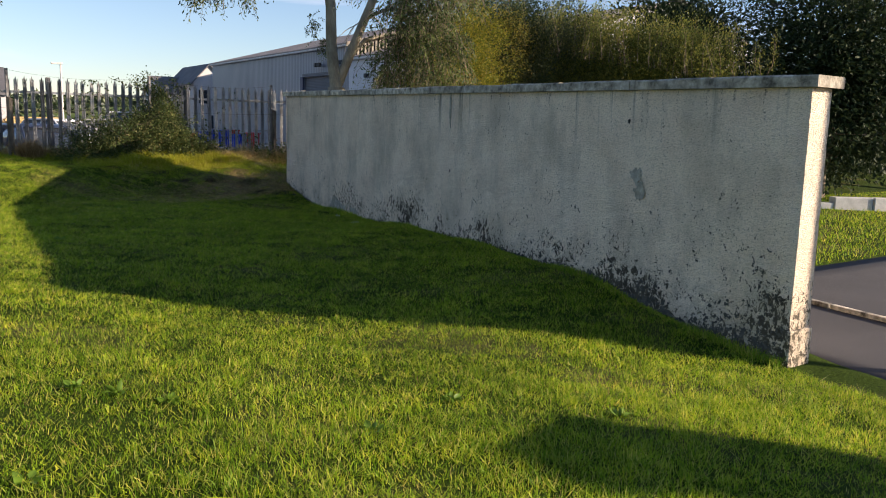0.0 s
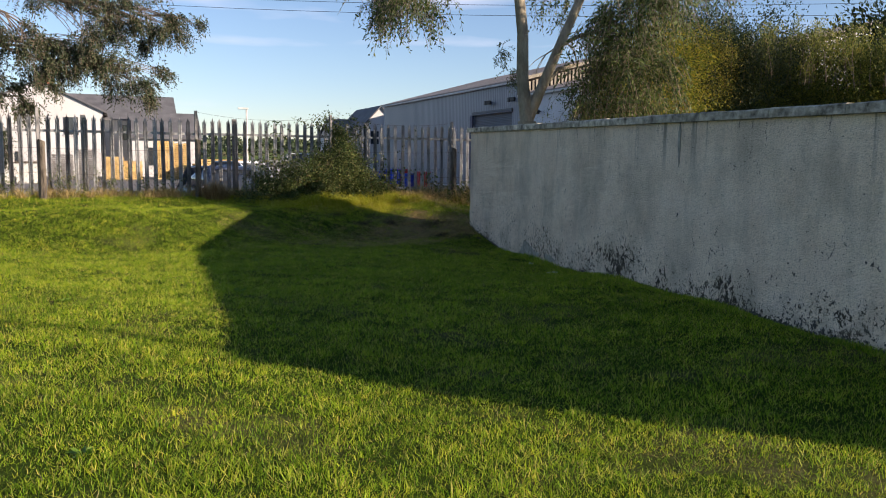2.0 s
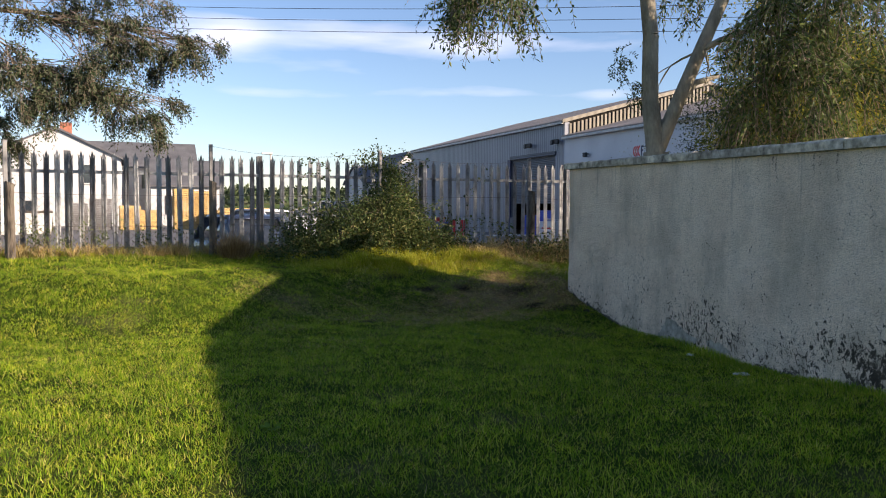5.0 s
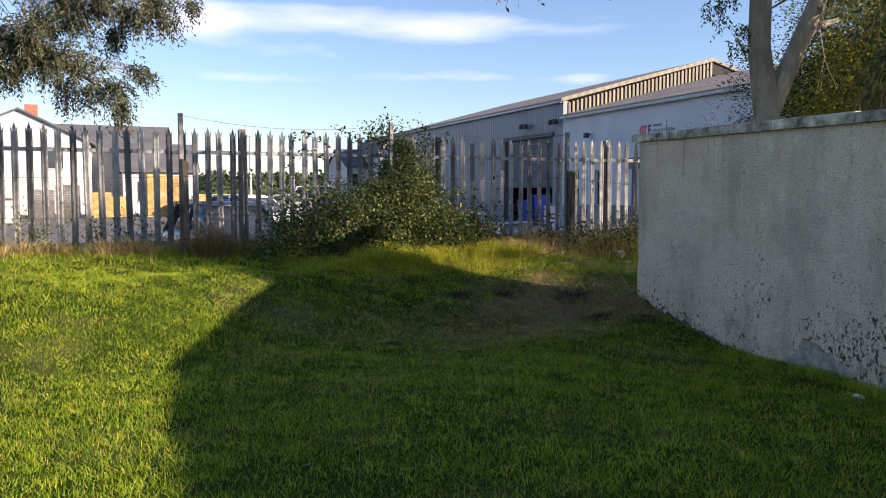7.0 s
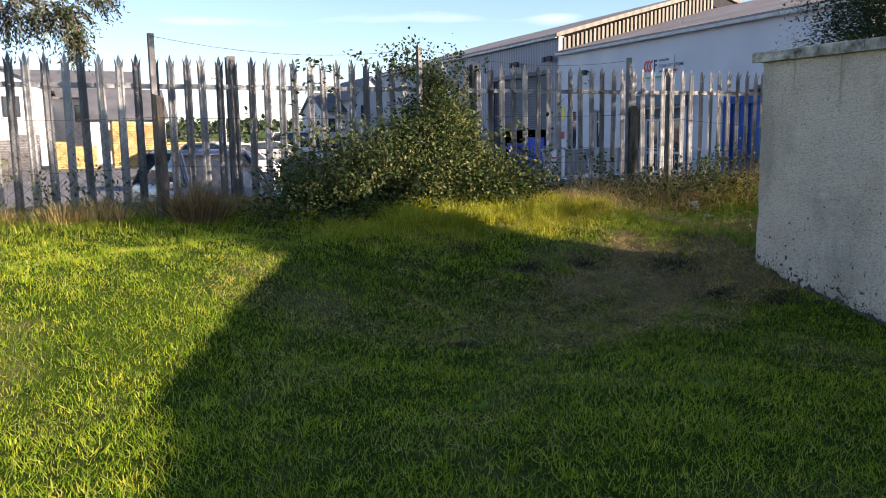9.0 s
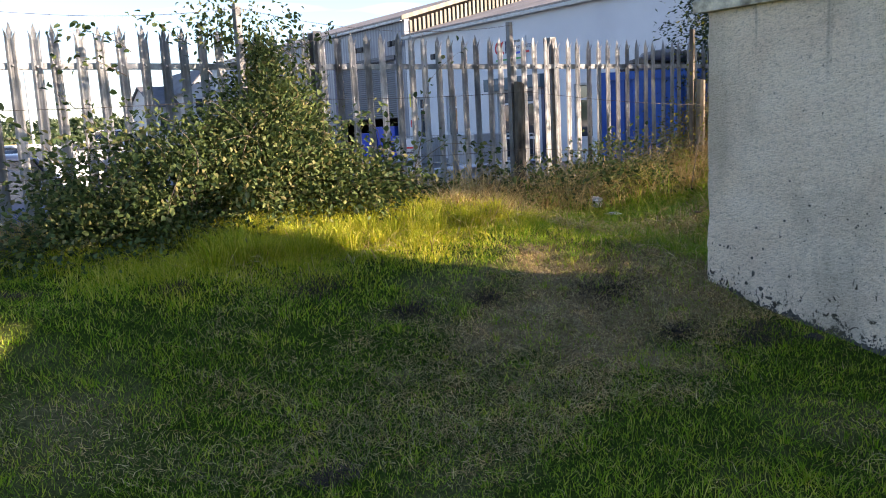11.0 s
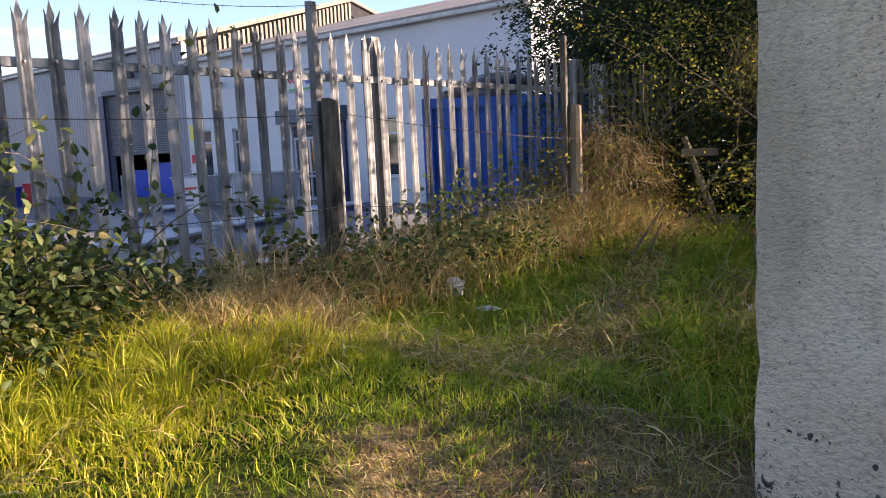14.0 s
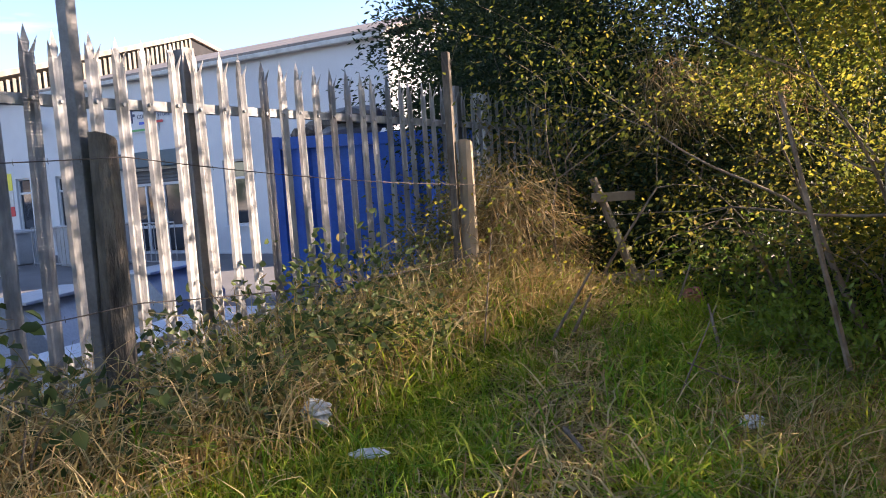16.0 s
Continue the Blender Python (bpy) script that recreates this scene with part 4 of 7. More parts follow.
for zr in (FENCE_TOP - 0.33, FENCE_TOP - 1.55):
    for i in range(-5, 4):
        xa, xb = 5.78 + i * FENCE_POST + 0.004, 5.78 + (i + 1) * FENCE_POST - 0.004
        xa, xb = max(xa, -7.7), min(xb, 15.7)
        ya, yb = fence_y(xa), fence_y(xb)
        an = math.degrees(math.atan2(yb - ya, xb - xa))
        bm = bmesh.new()
        add_box(bm, (xa + xb) / 2, (ya + yb) / 2 - 0.012, zr, xb - xa, 0.006, 0.05, an)
        add_box(bm, (xa + xb) / 2, (ya + yb) / 2 + 0.012, zr - 0.022, xb - xa, 0.045, 0.006, an)
        part("rail", bm, M_GALV, fence)

end_post = thing("concrete_post", "square pale concrete post behind the palisade", "post")
part("shaft", box(12.62, 19.12, 1.0, 0.13, 0.13, 2.7, 8, 0.012), M_KERB, end_post)

# ---- old post and wire fence in front ----
wire_fence = thing("wire_fence", "old post and barbed wire fence before the palisade", "fence")


def stake(x, y, z1, w, d, mat, name, lean=0.0, round_=False):
    z0 = gz(x, y) - 0.25
    bm = bmesh.new()
    if round_:
        k = 9
        rings = []
        for i in range(7):
            t = i / 6
            rr = w / 2 * (1.06 - 0.12 * t)
            rings.append([bm.verts.new((math.cos(a) * rr * (1 + 0.07 * math.sin(3 * a + i)), math.sin(a) * rr * (1 + 0.06 * math.cos(2 * a + i)), (z1 - z0) * t - (0.02 * math.cos(a) if i == 6 else 0))) for a in [2 * math.pi * j / k for j in range(k)]])
        for a, b in zip(rings, rings[1:]):
            for j in range(k):
                bm.faces.new((a[j], a[(j + 1) % k], b[(j + 1) % k], b[j]))
        bm.faces.new(rings[-1])
        bm.faces.new(rings[0][::-1])
    else:
        add_box(bm, 0, 0, (z1 - z0) / 2, w, d, z1 - z0, 0, 0.006)
    bm.transform(pose(x, y, z0, lean, lean * 0.6, 10))
    return part(name, bm, mat, wire_fence)


for sx, sy, top in ((-0.95, 18.45, 2.42), (1.93, 18.4, 2.45), (4.78, 18.58, 2.46), (7.645, 18.5, 2.4), (10.28, 18.23, 2.37)):
    stake(sx, sy, top, 0.055, 0.05, M_POST_STEEL if sx < 9 else M_OLDWOOD, "tall_post")
for sx, sy, top, w in ((-0.9, 18.38, 1.8, 0.13), (1.94, 18.34, 1.86, 0.12), (4.86, 18.5, 1.6, 0.12), (7.67, 18.44, 1.78, 0.12), (10.36, 18.19, 1.77, 0.11)):
    stake(sx, sy, top, w, w, M_OLDWOOD if sx < 9 else M_WOOD, "old_post", 0.8, True)


def wire(points, radius, name, barbs=True, sag=0.03, mat=None):
    segs = []
    for (a, b) in zip(points, points[1:]):
        a, b = np.array(a), np.array(b)
        n = 10
        q = [a + (b - a) * i / n - np.array((0, 0, sag * 4 * (i / n) * (1 - i / n))) for i in range(n + 1)]
        segs += [(q[i], q[i + 1], radius, radius) for i in range(n)]
        if barbs:
            L_ = np.linalg.norm(b - a)
            for j in range(int(L_ / 0.12)):
                t = (j + 0.5) / int(L_ / 0.12)
                p = a + (b - a) * t - np.array((0, 0, sag * 4 * t * (1 - t)))
                v = np.array((0.25, 0.5, 1.0)) * 0.011
                segs.append((p - v, p + v, radius * 0.8, radius * 0.5))
    return part_me(name, tubes(name, segs, mat or M_WIRE, 4), wire_fence)


for hz, dr in ((1.66, 0.03), (1.2, 0.05)):
    wire([(-3.6, 18.4, hz + 0.02), (-0.95, 18.36, hz), (1.97, 18.27, hz), (4.8, 18.45, hz + 0.03), (7.66, 18.27, hz + (0.03 if hz > 1.5 else -0.08)), (10.32, 18.07, hz - 0.18), (12.6, 18.0, hz - 0.3)], 0.0023, "barbed_wire", True, dr)
wire([(1.93, 18.36, 2.42), (4.78, 18.54, 2.42), (7.62, 18.4, 2.36)], 0.002, "barbed_wire", True, 0.12)

# rusty chain-link mesh left behind the grass
mesh_segs = []
for i in range(-30, 24):
    for j in range(9):
        xa, za = 0.4 + i * 0.11, 0.62 + j * 0.11
        if xa < -2.8 or xa > 2.6:
            continue
        mesh_segs.append(((xa, 18.62, za), (xa + 0.055, 18.63, za + 0.055), 0.002, 0.002))
        mesh_segs.append(((xa + 0.055, 18.63, za + 0.055), (xa, 18.62, za + 0.11), 0.002, 0.002))
        mesh_segs.append(((xa + 0.11, 18.62, za), (xa + 0.055, 18.63, za + 0.055), 0.002, 0.002))
        mesh_segs.append(((xa + 0.055, 18.63, za + 0.055), (xa + 0.11, 18.62, za + 0.11), 0.002, 0.002))
part_me("chain_link", tubes("chain_link", mesh_segs, M_WIRE, 3), wire_fence)


# ---- buildings ----
BX = 22.8
store = thing("store_building", "white-painted country store with brown sheet roof", "building")


def quad_slab(pts, thick, mat, name, parent, label=""):
    """A slab from four corners, thickened downwards."""
    bm = bmesh.new()
    f = bm.faces.new([bm.verts.new(p) for p in pts])
    e = bmesh.ops.extrude_face_region(bm, geom=[f])
    bmesh.ops.translate(bm, vec=(0, 0, -thick), verts=[v for v in e["geom"] if isinstance(v, bmesh.types.BMVert)])
    bmesh.ops.recalc_face_normals(bm, faces=bm.faces)
    return part(name, bm, mat, parent, label)


YZ = -0.16
WIN = [(41.55, 42.35, 0.78, 2.64), (39.4, 40.15, 0.78, 2.6), (31.6, 32.45, 0.66, 2.58), (28.6, 29.5, 0.66, 2.58)]
DOOR = (34.3, 36.7, YZ, 2.5)


def holed_wall(x, y0, y1, z0, z1, holes, mat, name, parent, t=0.3):
    """A wall along y with openings right through it, from a grid of blocks."""
    ys = sorted({y0, y1, *[h[0] for h in holes], *[h[1] for h in holes]})
    zs = sorted({z0, z1, *[h[2] for h in holes], *[h[3] for h in holes]})
    bm = bmesh.new()
    vs = {}

    def v(a, b, c):
        k = (round(a, 4), round(b, 4), round(c, 4))
        if k not in vs:
            vs[k] = bm.verts.new(k)
        return vs[k]

    def solid(i, j):
        if i < 0 or j < 0 or i >= len(ys) - 1 or j >= len(zs) - 1:
            return False
        cy, cz = (ys[i] + ys[i + 1]) / 2, (zs[j] + zs[j + 1]) / 2
        return not any(h[0] < cy < h[1] and h[2] < cz < h[3] for h in holes)

    for i in range(len(ys) - 1):
        for j in range(len(zs) - 1):
            if not solid(i, j):
                continue
            a, b, c, d = ys[i], ys[i + 1], zs[j], zs[j + 1]
            bm.faces.new((v(x, a, c), v(x, a, d), v(x, b, d), v(x, b, c)))
            bm.faces.new((v(x + t, a, c), v(x + t, b, c), v(x + t, b, d), v(x + t, a, d)))
            if not solid(i - 1, j):
                bm.faces.new((v(x, a, c), v(x + t, a, c), v(x + t, a, d), v(x, a, d)))
            if not solid(i + 1, j):
                bm.faces.new((v(x, b, c), v(x, b, d), v(x + t, b, d), v(x + t, b, c)))
            if not solid(i, j - 1):
                bm.faces.new((v(x, a, c), v(x, b, c), v(x + t, b, c), v(x + t, a, c)))
            if not solid(i, j + 1):
                bm.faces.new((v(x, a, d), v(x + t, a, d), v(x + t, b, d), v(x, b, d)))
    bmesh.ops.recalc_face_normals(bm, faces=bm.faces)
    return part(name, bm, mat, parent)


holed_wall(BX, 26.5, 43.1, YZ - 0.4, 5.38, WIN + [DOOR], M_WHITE, "front_wall", store)
part("back_wall", box(BX + 18, 34.8, 2.5, 0.3, 16.4, 6.0), M_WHITE, store)
part("side_wall", prism([(BX + 0.3, -0.5), (BX + 18, -0.5), (BX + 18, 5.3), (BX + 9.5, 7.8), (BX + 0.3, 5.3)], 0.3, Matrix.Translation((0, 26.5, 0))), M_WHITE, store)
part("floor_slab", box(BX + 9, 34.9, YZ - 0.1, 17, 16.2, 0.12), M_YARD, store)
# near-black sheet stands in for the unlit depth of the shop
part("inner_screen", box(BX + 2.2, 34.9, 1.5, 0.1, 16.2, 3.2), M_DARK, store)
quad_slab([(BX - 0.25, 26.3, 5.48), (BX + 9.5, 26.3, 8.0), (BX + 9.5, 43.05, 8.0), (BX - 0.25, 43.05, 5.48)], 0.1, M_ROOFSHEET, "roof", store)
quad_slab([(BX + 9.5, 26.3, 8.0), (BX + 18.3, 26.3, 5.48), (BX + 18.3, 43.05, 5.48), (BX + 9.5, 43.05, 8.0)], 0.1, M_ROOFSHEET, "roof", store)
part("gutter", box(BX - 0.2, 34.7, 5.34, 0.16, 16.6, 0.13, 0, 0.03), M_KERB, store)


def window(parent, y0, y1, z0, z1, panes):
    """White frame with glass set back in the opening; panes: heights of the crossbars."""
    w = part("window", box(BX + 0.12, (y0 + y1) / 2, z0 + 0.03, 0.1, y1 - y0, 0.06), M_WHITE, parent)
    for yy in (y0 + 0.03, y1 - 0.03):
        part("frame", box(BX + 0.12, yy, (z0 + z1) / 2, 0.08, 0.06, z1 - z0), M_WHITE, w)
    part("frame", box(BX + 0.12, (y0 + y1) / 2, z1 - 0.03, 0.08, y1 - y0, 0.06), M_WHITE, w)
    edges = [z0 + 0.06, *panes, z1 - 0.06]
    for zc in panes:
        part("crossbar", box(BX + 0.12, (y0 + y1) / 2, zc, 0.07, y1 - y0 - 0.12, 0.07), M_WHITE, w)
    for a, b in zip(edges, edges[1:]):
        part("pane", box(BX + 0.13, (y0 + y1) / 2, (a + b) / 2, 0.012, y1 - y0 - 0.12, b - a - 0.06), M_GLASS, w)
    part("sill", box(BX - 0.03, (y0 + y1) / 2, z0 - 0.03, 0.16, y1 - y0 + 0.1, 0.05), M_WHITE, w)


for y0, y1, z0, z1 in WIN:
    window(store, y0, y1, z0, z1, [z0 + (z1 - z0) * 0.72])
door = part("shop_door", box(BX + 0.14, 35.5, YZ + 0.06, 0.08, 2.36, 0.12), M_WHITE, store, "white double door with glass panes")
for yy in (34.34, 35.1, 35.5, 35.9, 36.66):
    part("stile", box(BX + 0.14, yy, 1.0, 0.07, 0.08, 2.2), M_WHITE, door)
for zz in (0.72, 2.06):
    part("door_rail", box(BX + 0.14, 35.5, zz, 0.06, 2.3, 0.09), M_WHITE, door)
for yy in (34.72, 35.3, 35.7, 36.28):
    for a, b in ((0.0, 0.66), (0.78, 2.0)):
        part("pane", box(BX + 0.15, yy, (a + b) / 2, 0.012, 0.34 if yy in (35.3, 35.7) else 0.66, b - a), M_GLASS, door)
part("shutter", box(BX + 0.12, 35.5, 2.3, 0.05, 2.38, 0.4), M_SHUTTER, door)
canopy = part("door_fascia", box(BX - 0.12, 35.45, 2.82, 0.5, 3.3, 0.48, 0, 0.02), M_TEAL, store, "teal fascia over the shop door")
part("jamb", box(BX - 0.05, 37.0, 1.2, 0.16, 0.14, 2.74), M_NAVY, canopy)
part("jamb", box(BX - 0.05, 33.95, 1.2, 0.16, 0.14, 2.74), M_NAVY, canopy)

# shop sign: three red arcs and a dark bar as a plain mark, grey and navy bars for the small print
sign = thing("shop_sign", "white shop sign with red arcs and lettering", "sign")
part("board", box(BX - 0.025, 35.65, 4.0, 0.04, 3.3, 1.3, 0, 0.008), M_WHITE, sign)


def arc_mark(yc, zc, r0, r1, a0, a1, mat):
    bm = bmesh.new()
    n = 12
    inner = [bm.verts.new((BX - 0.05, yc + math.cos(a0 + (a1 - a0) * i / n) * r0, zc + math.sin(a0 + (a1 - a0) * i / n) * r0)) for i in range(n + 1)]
    outer = [bm.verts.new((BX - 0.05, yc + math.cos(a0 + (a1 - a0) * i / n) * r1, zc + math.sin(a0 + (a1 - a0) * i / n) * r1)) for i in range(n + 1)]
    for i in range(n):
        bm.faces.new((inner[i], inner[i + 1], outer[i + 1], outer[i]))
    e = bmesh.ops.extrude_face_region(bm, geom=bm.faces[:])
    bmesh.ops.translate(bm, vec=(0.012, 0, 0), verts=[v for v in e["geom"] if isinstance(v, bmesh.types.BMVert)])
    bmesh.ops.recalc_face_normals(bm, faces=bm.faces)
    part("red_arc", bm, mat, sign)


for k in range(3):
    arc_mark(36.3 - k * 0.25, 4.15, 0.26, 0.4, -math.pi * 0.42, math.pi * 0.42, M_RED)
part("dark_bar", box(BX - 0.052, 35.7, 4.15, 0.012, 0.1, 0.7), M_NAVY, sign)
part("dark_bar", box(BX - 0.052, 35.56, 4.43, 0.012, 0.2, 0.13), M_NAVY, sign)
part("dark_bar", box(BX - 0.052, 35.58, 4.17, 0.012, 0.16, 0.12), M_NAVY, sign)


def text_on(words, size, mat, parent, m, name):
    cu = bpy.data.curves.new(name, "FONT")
    cu.body, cu.size, cu.extrude, cu.align_x = words, size, 0.004, "LEFT"
    ob = new("tmp_text", cu)
    me = bpy.data.meshes.new_from_object(ob.evaluated_get(bpy.context.evaluated_depsgraph_get()))
    bpy.data.objects.remove(ob)
    me.materials.clear()
    me.materials.append(mat)
    return part_me(name, me, parent, m)


text_on("COUNTRY STORE", 0.27, M_NAVY, sign, Matrix.Translation((BX - 0.05, 35.35, 3.98)) @ Euler((radians(90), 0, radians(-90))).to_matrix().to_4x4(), "lettering")
part("print_bar", box(BX - 0.052, 34.85, 4.42, 0.012, 0.9, 0.13), M_POST_STEEL, sign)
part("blue_bar", box(BX - 0.052, 34.85, 3.76, 0.012, 0.8, 0.12), M_BLUEPL, sign)
part("red_bar", box(BX - 0.052, 33.98, 3.76, 0.012, 0.6, 0.12), M_RED, sign)
part("green_strip", box(BX - 0.052, 35.4, 3.45, 0.012, 2.4, 0.1), M_GREEN, sign)
sign_at = Matrix.Translation((BX - 0.05, 36.65, 4.35))
for ob in sign.children:
    ob.matrix_basis = sign_at @ Matrix.Diagonal((1, 0.66, 0.66, 1)) @ sign_at.inverted() @ ob.matrix_basis
for yy in (40.6,):
    fl = thing("wall_light", "small dark floodlight on the store wall", "light")
    part("bracket", box(BX - 0.1, yy, 4.35, 0.2, 0.06, 0.06), M_BLACK, fl)
    part("head", box(BX - 0.24, yy, 4.3, 0.16, 0.28, 0.24, 0, 0.04), M_BLACK, fl)

warehouse = thing("warehouse", "grey steel-clad warehouse with fibre-cement roof", "building")
SDOOR = (44.1, 49.55, YZ, 4.5)
holed_wall(BX, 43.1, 68.0, YZ - 0.4, 6.25, [SDOOR], M_GREYSHEET, "front_wall", warehouse)
# near-black backing, seen as dark gaps between the cream ribs
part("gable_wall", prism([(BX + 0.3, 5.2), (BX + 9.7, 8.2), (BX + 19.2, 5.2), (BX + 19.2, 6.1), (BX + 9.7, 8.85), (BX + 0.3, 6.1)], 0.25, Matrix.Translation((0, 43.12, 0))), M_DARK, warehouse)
part("gable_wall", prism([(BX + 0.3, -0.5), (BX + 19.2, -0.5), (BX + 19.2, 6.1), (BX + 9.7, 8.85), (BX + 0.3, 6.1)], 0.25, Matrix.Translation((0, 67.7, 0))), M_GREYSHEET, warehouse)
# near-black filler wall behind the store
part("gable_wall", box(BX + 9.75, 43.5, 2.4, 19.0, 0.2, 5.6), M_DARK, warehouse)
for i in range(38):
    xx = BX + 0.35 + i * 0.25
    zz = 6.12 + (xx - BX) * 0.283
    part("rib", box(xx, 43.08, zz - 0.42, 0.13, 0.06, 0.78), M_CREAMSHEET, warehouse)
quad_slab([(BX - 0.2, 43.0, 6.35), (BX + 9.7, 43.0, 9.05), (BX + 9.7, 68.2, 9.05), (BX - 0.2, 68.2, 6.35)], 0.16, M_ROOFSHEET, "roof", warehouse)
quad_slab([(BX + 9.7, 43.0, 9.05), (BX + 19.6, 43.0, 6.35), (BX + 19.6, 68.2, 6.35), (BX + 9.7, 68.2, 9.05)], 0.16, M_ROOFSHEET, "roof", warehouse)
quad_slab([(BX - 0.22, 42.94, 6.38), (BX + 9.7, 42.94, 9.08), (BX + 9.7, 43.02, 9.08), (BX - 0.22, 43.02, 6.38)], 0.2, M_CREAMSHEET, "bargeboard", warehouse)
part("gutter", box(BX - 0.16, 55.6, 6.2, 0.14, 25.0, 0.12, 0, 0.03), M_KERB, warehouse)
part("roller_shutter", box(BX + 0.12, 46.8, 3.15, 0.06, 5.4, 2.7), M_SHUTTER, warehouse, "half-raised grey roller shutter")
part("door_jamb", box(BX - 0.03, 49.75, 2.2, 0.1, 0.4, 4.7), M_NAVY, warehouse)
part("lintel", box(BX - 0.03, 46.8, 4.62, 0.1, 5.6, 0.22), M_SHUTTER, warehouse)
# near-black sheet stands in for the unlit depth behind the shutter
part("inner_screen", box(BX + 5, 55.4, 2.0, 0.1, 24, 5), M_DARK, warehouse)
for yy in (46.9, 43.7):
    fl = thing("wall_light", "dark twin floodlight on the warehouse wall", "light")
    part("bracket", box(BX - 0.12, yy, 5.25, 0.24, 0.06, 0.06), M_BLACK, fl)
    part("head", box(BX - 0.3, yy - 0.25, 5.2, 0.14, 0.34, 0.26, 12, 0.04), M_BLACK, fl)
    part("head", box(BX - 0.3, yy + 0.25, 5.2, 0.14, 0.34, 0.26, -12, 0.04), M_BLACK, fl)
notice = thing("wall_notice", "yellow and white safety notices on the store wall", "notice")
part("yellow_panel", box(BX - 0.012, 42.75, 2.55, 0.02, 0.42, 0.6), M_YELLOW, notice)
part("white_panel", box(BX - 0.012, 42.75, 1.95, 0.02, 0.42, 0.5), M_KERB, notice)
part("red_panel", box(BX - 0.012, 42.75, 1.5, 0.02, 0.42, 0.34), M_RED, notice)


def gabled(name, label, cx, cy, w, d, eave, ridge, along_x, base=0.0, rz=0.0, windows=(), chimney=None, wall_mat=None):
    """A house: rendered walls, slate roof with overhang; windows on the south face as rows of x, z, w, h."""
    h = thing(name, label, "house", at=(cx, cy, base), rz=rz)
    wm = wall_mat or M_HOUSE
    if along_x:
        bm = prism([(-d / 2, -0.3), (d / 2, -0.3), (d / 2, eave), (0, ridge), (-d / 2, eave)], w, Matrix.Translation((-w / 2, 0, 0)) @ pose(0, 0, 0, 0, 0, -90))
        part("wall", bm, wm, h)
        for s in (-1, 1):
            pts = [(-w / 2 - 0.2, s * (d / 2 + 0.35), eave - 0.12), (w / 2 + 0.2, s * (d / 2 + 0.35), eave - 0.12), (w / 2 + 0.2, 0, ridge + 0.12), (-w / 2 - 0.2, 0, ridge + 0.12)]
            quad_slab(pts if s < 0 else pts[::-1], 0.14, M_SLATE, "roof", h)
    else:
        part("wall", prism([(-w / 2, -0.3), (w / 2, -0.3), (w / 2, eave), (0, ridge), (-w / 2, eave)], d, Matrix.Translation((0, -d / 2, 0))), wm, h)
        for s in (-1, 1):
            pts = [(s * (w / 2 + 0.35), -d / 2 - 0.25, eave - 0.12), (s * (w / 2 + 0.35), d / 2 + 0.2, eave - 0.12), (0, d / 2 + 0.2, ridge + 0.12), (0, -d / 2 - 0.25, ridge + 0.12)]
            quad_slab(pts[::-1] if s < 0 else pts, 0.14, M_SLATE, "roof", h)
    for wx, wz, ww, wh in windows:
        wn = part("window", box(wx, -d / 2 - 0.03, wz - wh / 2 - 0.05, ww + 0.2, 0.16, 0.08), M_HOUSE, h)
        part("frame", box(wx, -d / 2 - 0.02, wz, ww + 0.12, 0.07, wh + 0.1), M_BLACK, wn)
        part("pane", box(wx, -d / 2 - 0.05, wz, ww, 0.03, wh), M_GLASS, wn)
    if chimney:
        part("chimney", box(chimney[0], chimney[1], ridge + 0.4, 0.9, 0.6, 1.5, 0, 0.03), M_BRICK, h)
    return h


gabled("white_house", "white rendered two-storey house with slate roof and brick chimney", -4.5, 75, 9.0, 10, 5.2, 7.3, False, 0.0, 0, [(2.2, 3.9, 0.9, 1.3), (-2.2, 1.2, 1.2, 1.3)], (0.2, 3.0))
gabled("white_house", "white rendered house wing with slate roof", 1.5, 78, 8.5, 7, 4.9, 6.9, True, 0.0, 0, [(0.5, 3.6, 0.9, 1.2)])
gabled("bungalow", "low building with dark slate roof and porch", 4.7, 73, 5.2, 6, 3.3, 5.2, True, 0.0, 0, [(1.0, 1.6, 1.0, 1.4), (-1.0, 1.6, 1.0, 1.4)])
gabled("terraced_house", "pale rendered house with grey slate gable", 24.8, 79, 3.0, 8, 4.9, 6.6, False, 0.1, 0, [(-0.6, 3.6, 0.7, 1.2), (0.6, 1.2, 0.8, 1.3)])
gabled("terraced_house", "pale rendered house with taller slate gable", 27.3, 79.5, 3.0, 8, 5.1, 7.0, False, 0.1, 0, [(0.0, 3.4, 0.8, 1.2)])
gabled("terraced_house", "low pale house with slate roof", 22.6, 81, 2.8, 7, 4.0, 5.5, True, 0.1, 0, [(-0.5, 2.6, 0.8, 1.1)])


# ---- grass ----
def scatter(n, x0, x1, y0, y1, seed, keep=None):
    r = np.random.default_rng(seed)
    xs, ys = r.uniform(x0, x1, n), r.uniform(y0, y1, n)
    if keep is not None:
        k = keep(xs, ys, r.uniform(0, 1, n))
        xs, ys = xs[k], ys[k]
    return xs, ys


def off_wall(x, y):
    """True on the lawn side of the wall, off the road."""
    return (x < 5.43 + 0.083 * y) | (y > 15.6)


def bare_amount(x, y):
    """How far the ground is trodden dry at a place, 0 to 1."""
    q = np.hypot((x - 6.0) / 1.75, (y - 15.6) / 1.0) + 0.4 * wobble(2.7 * x, 2.9 * y)
    r = np.hypot((x - 4.6) / 1.6, (y - 15.4) / 0.9) + 0.5 * wobble(2.2 * x + 2, 2.6 * y)
    return np.maximum(1 - ss(0.5, 1.1, q), 0.65 * (1 - ss(0.3, 1.0, r)))


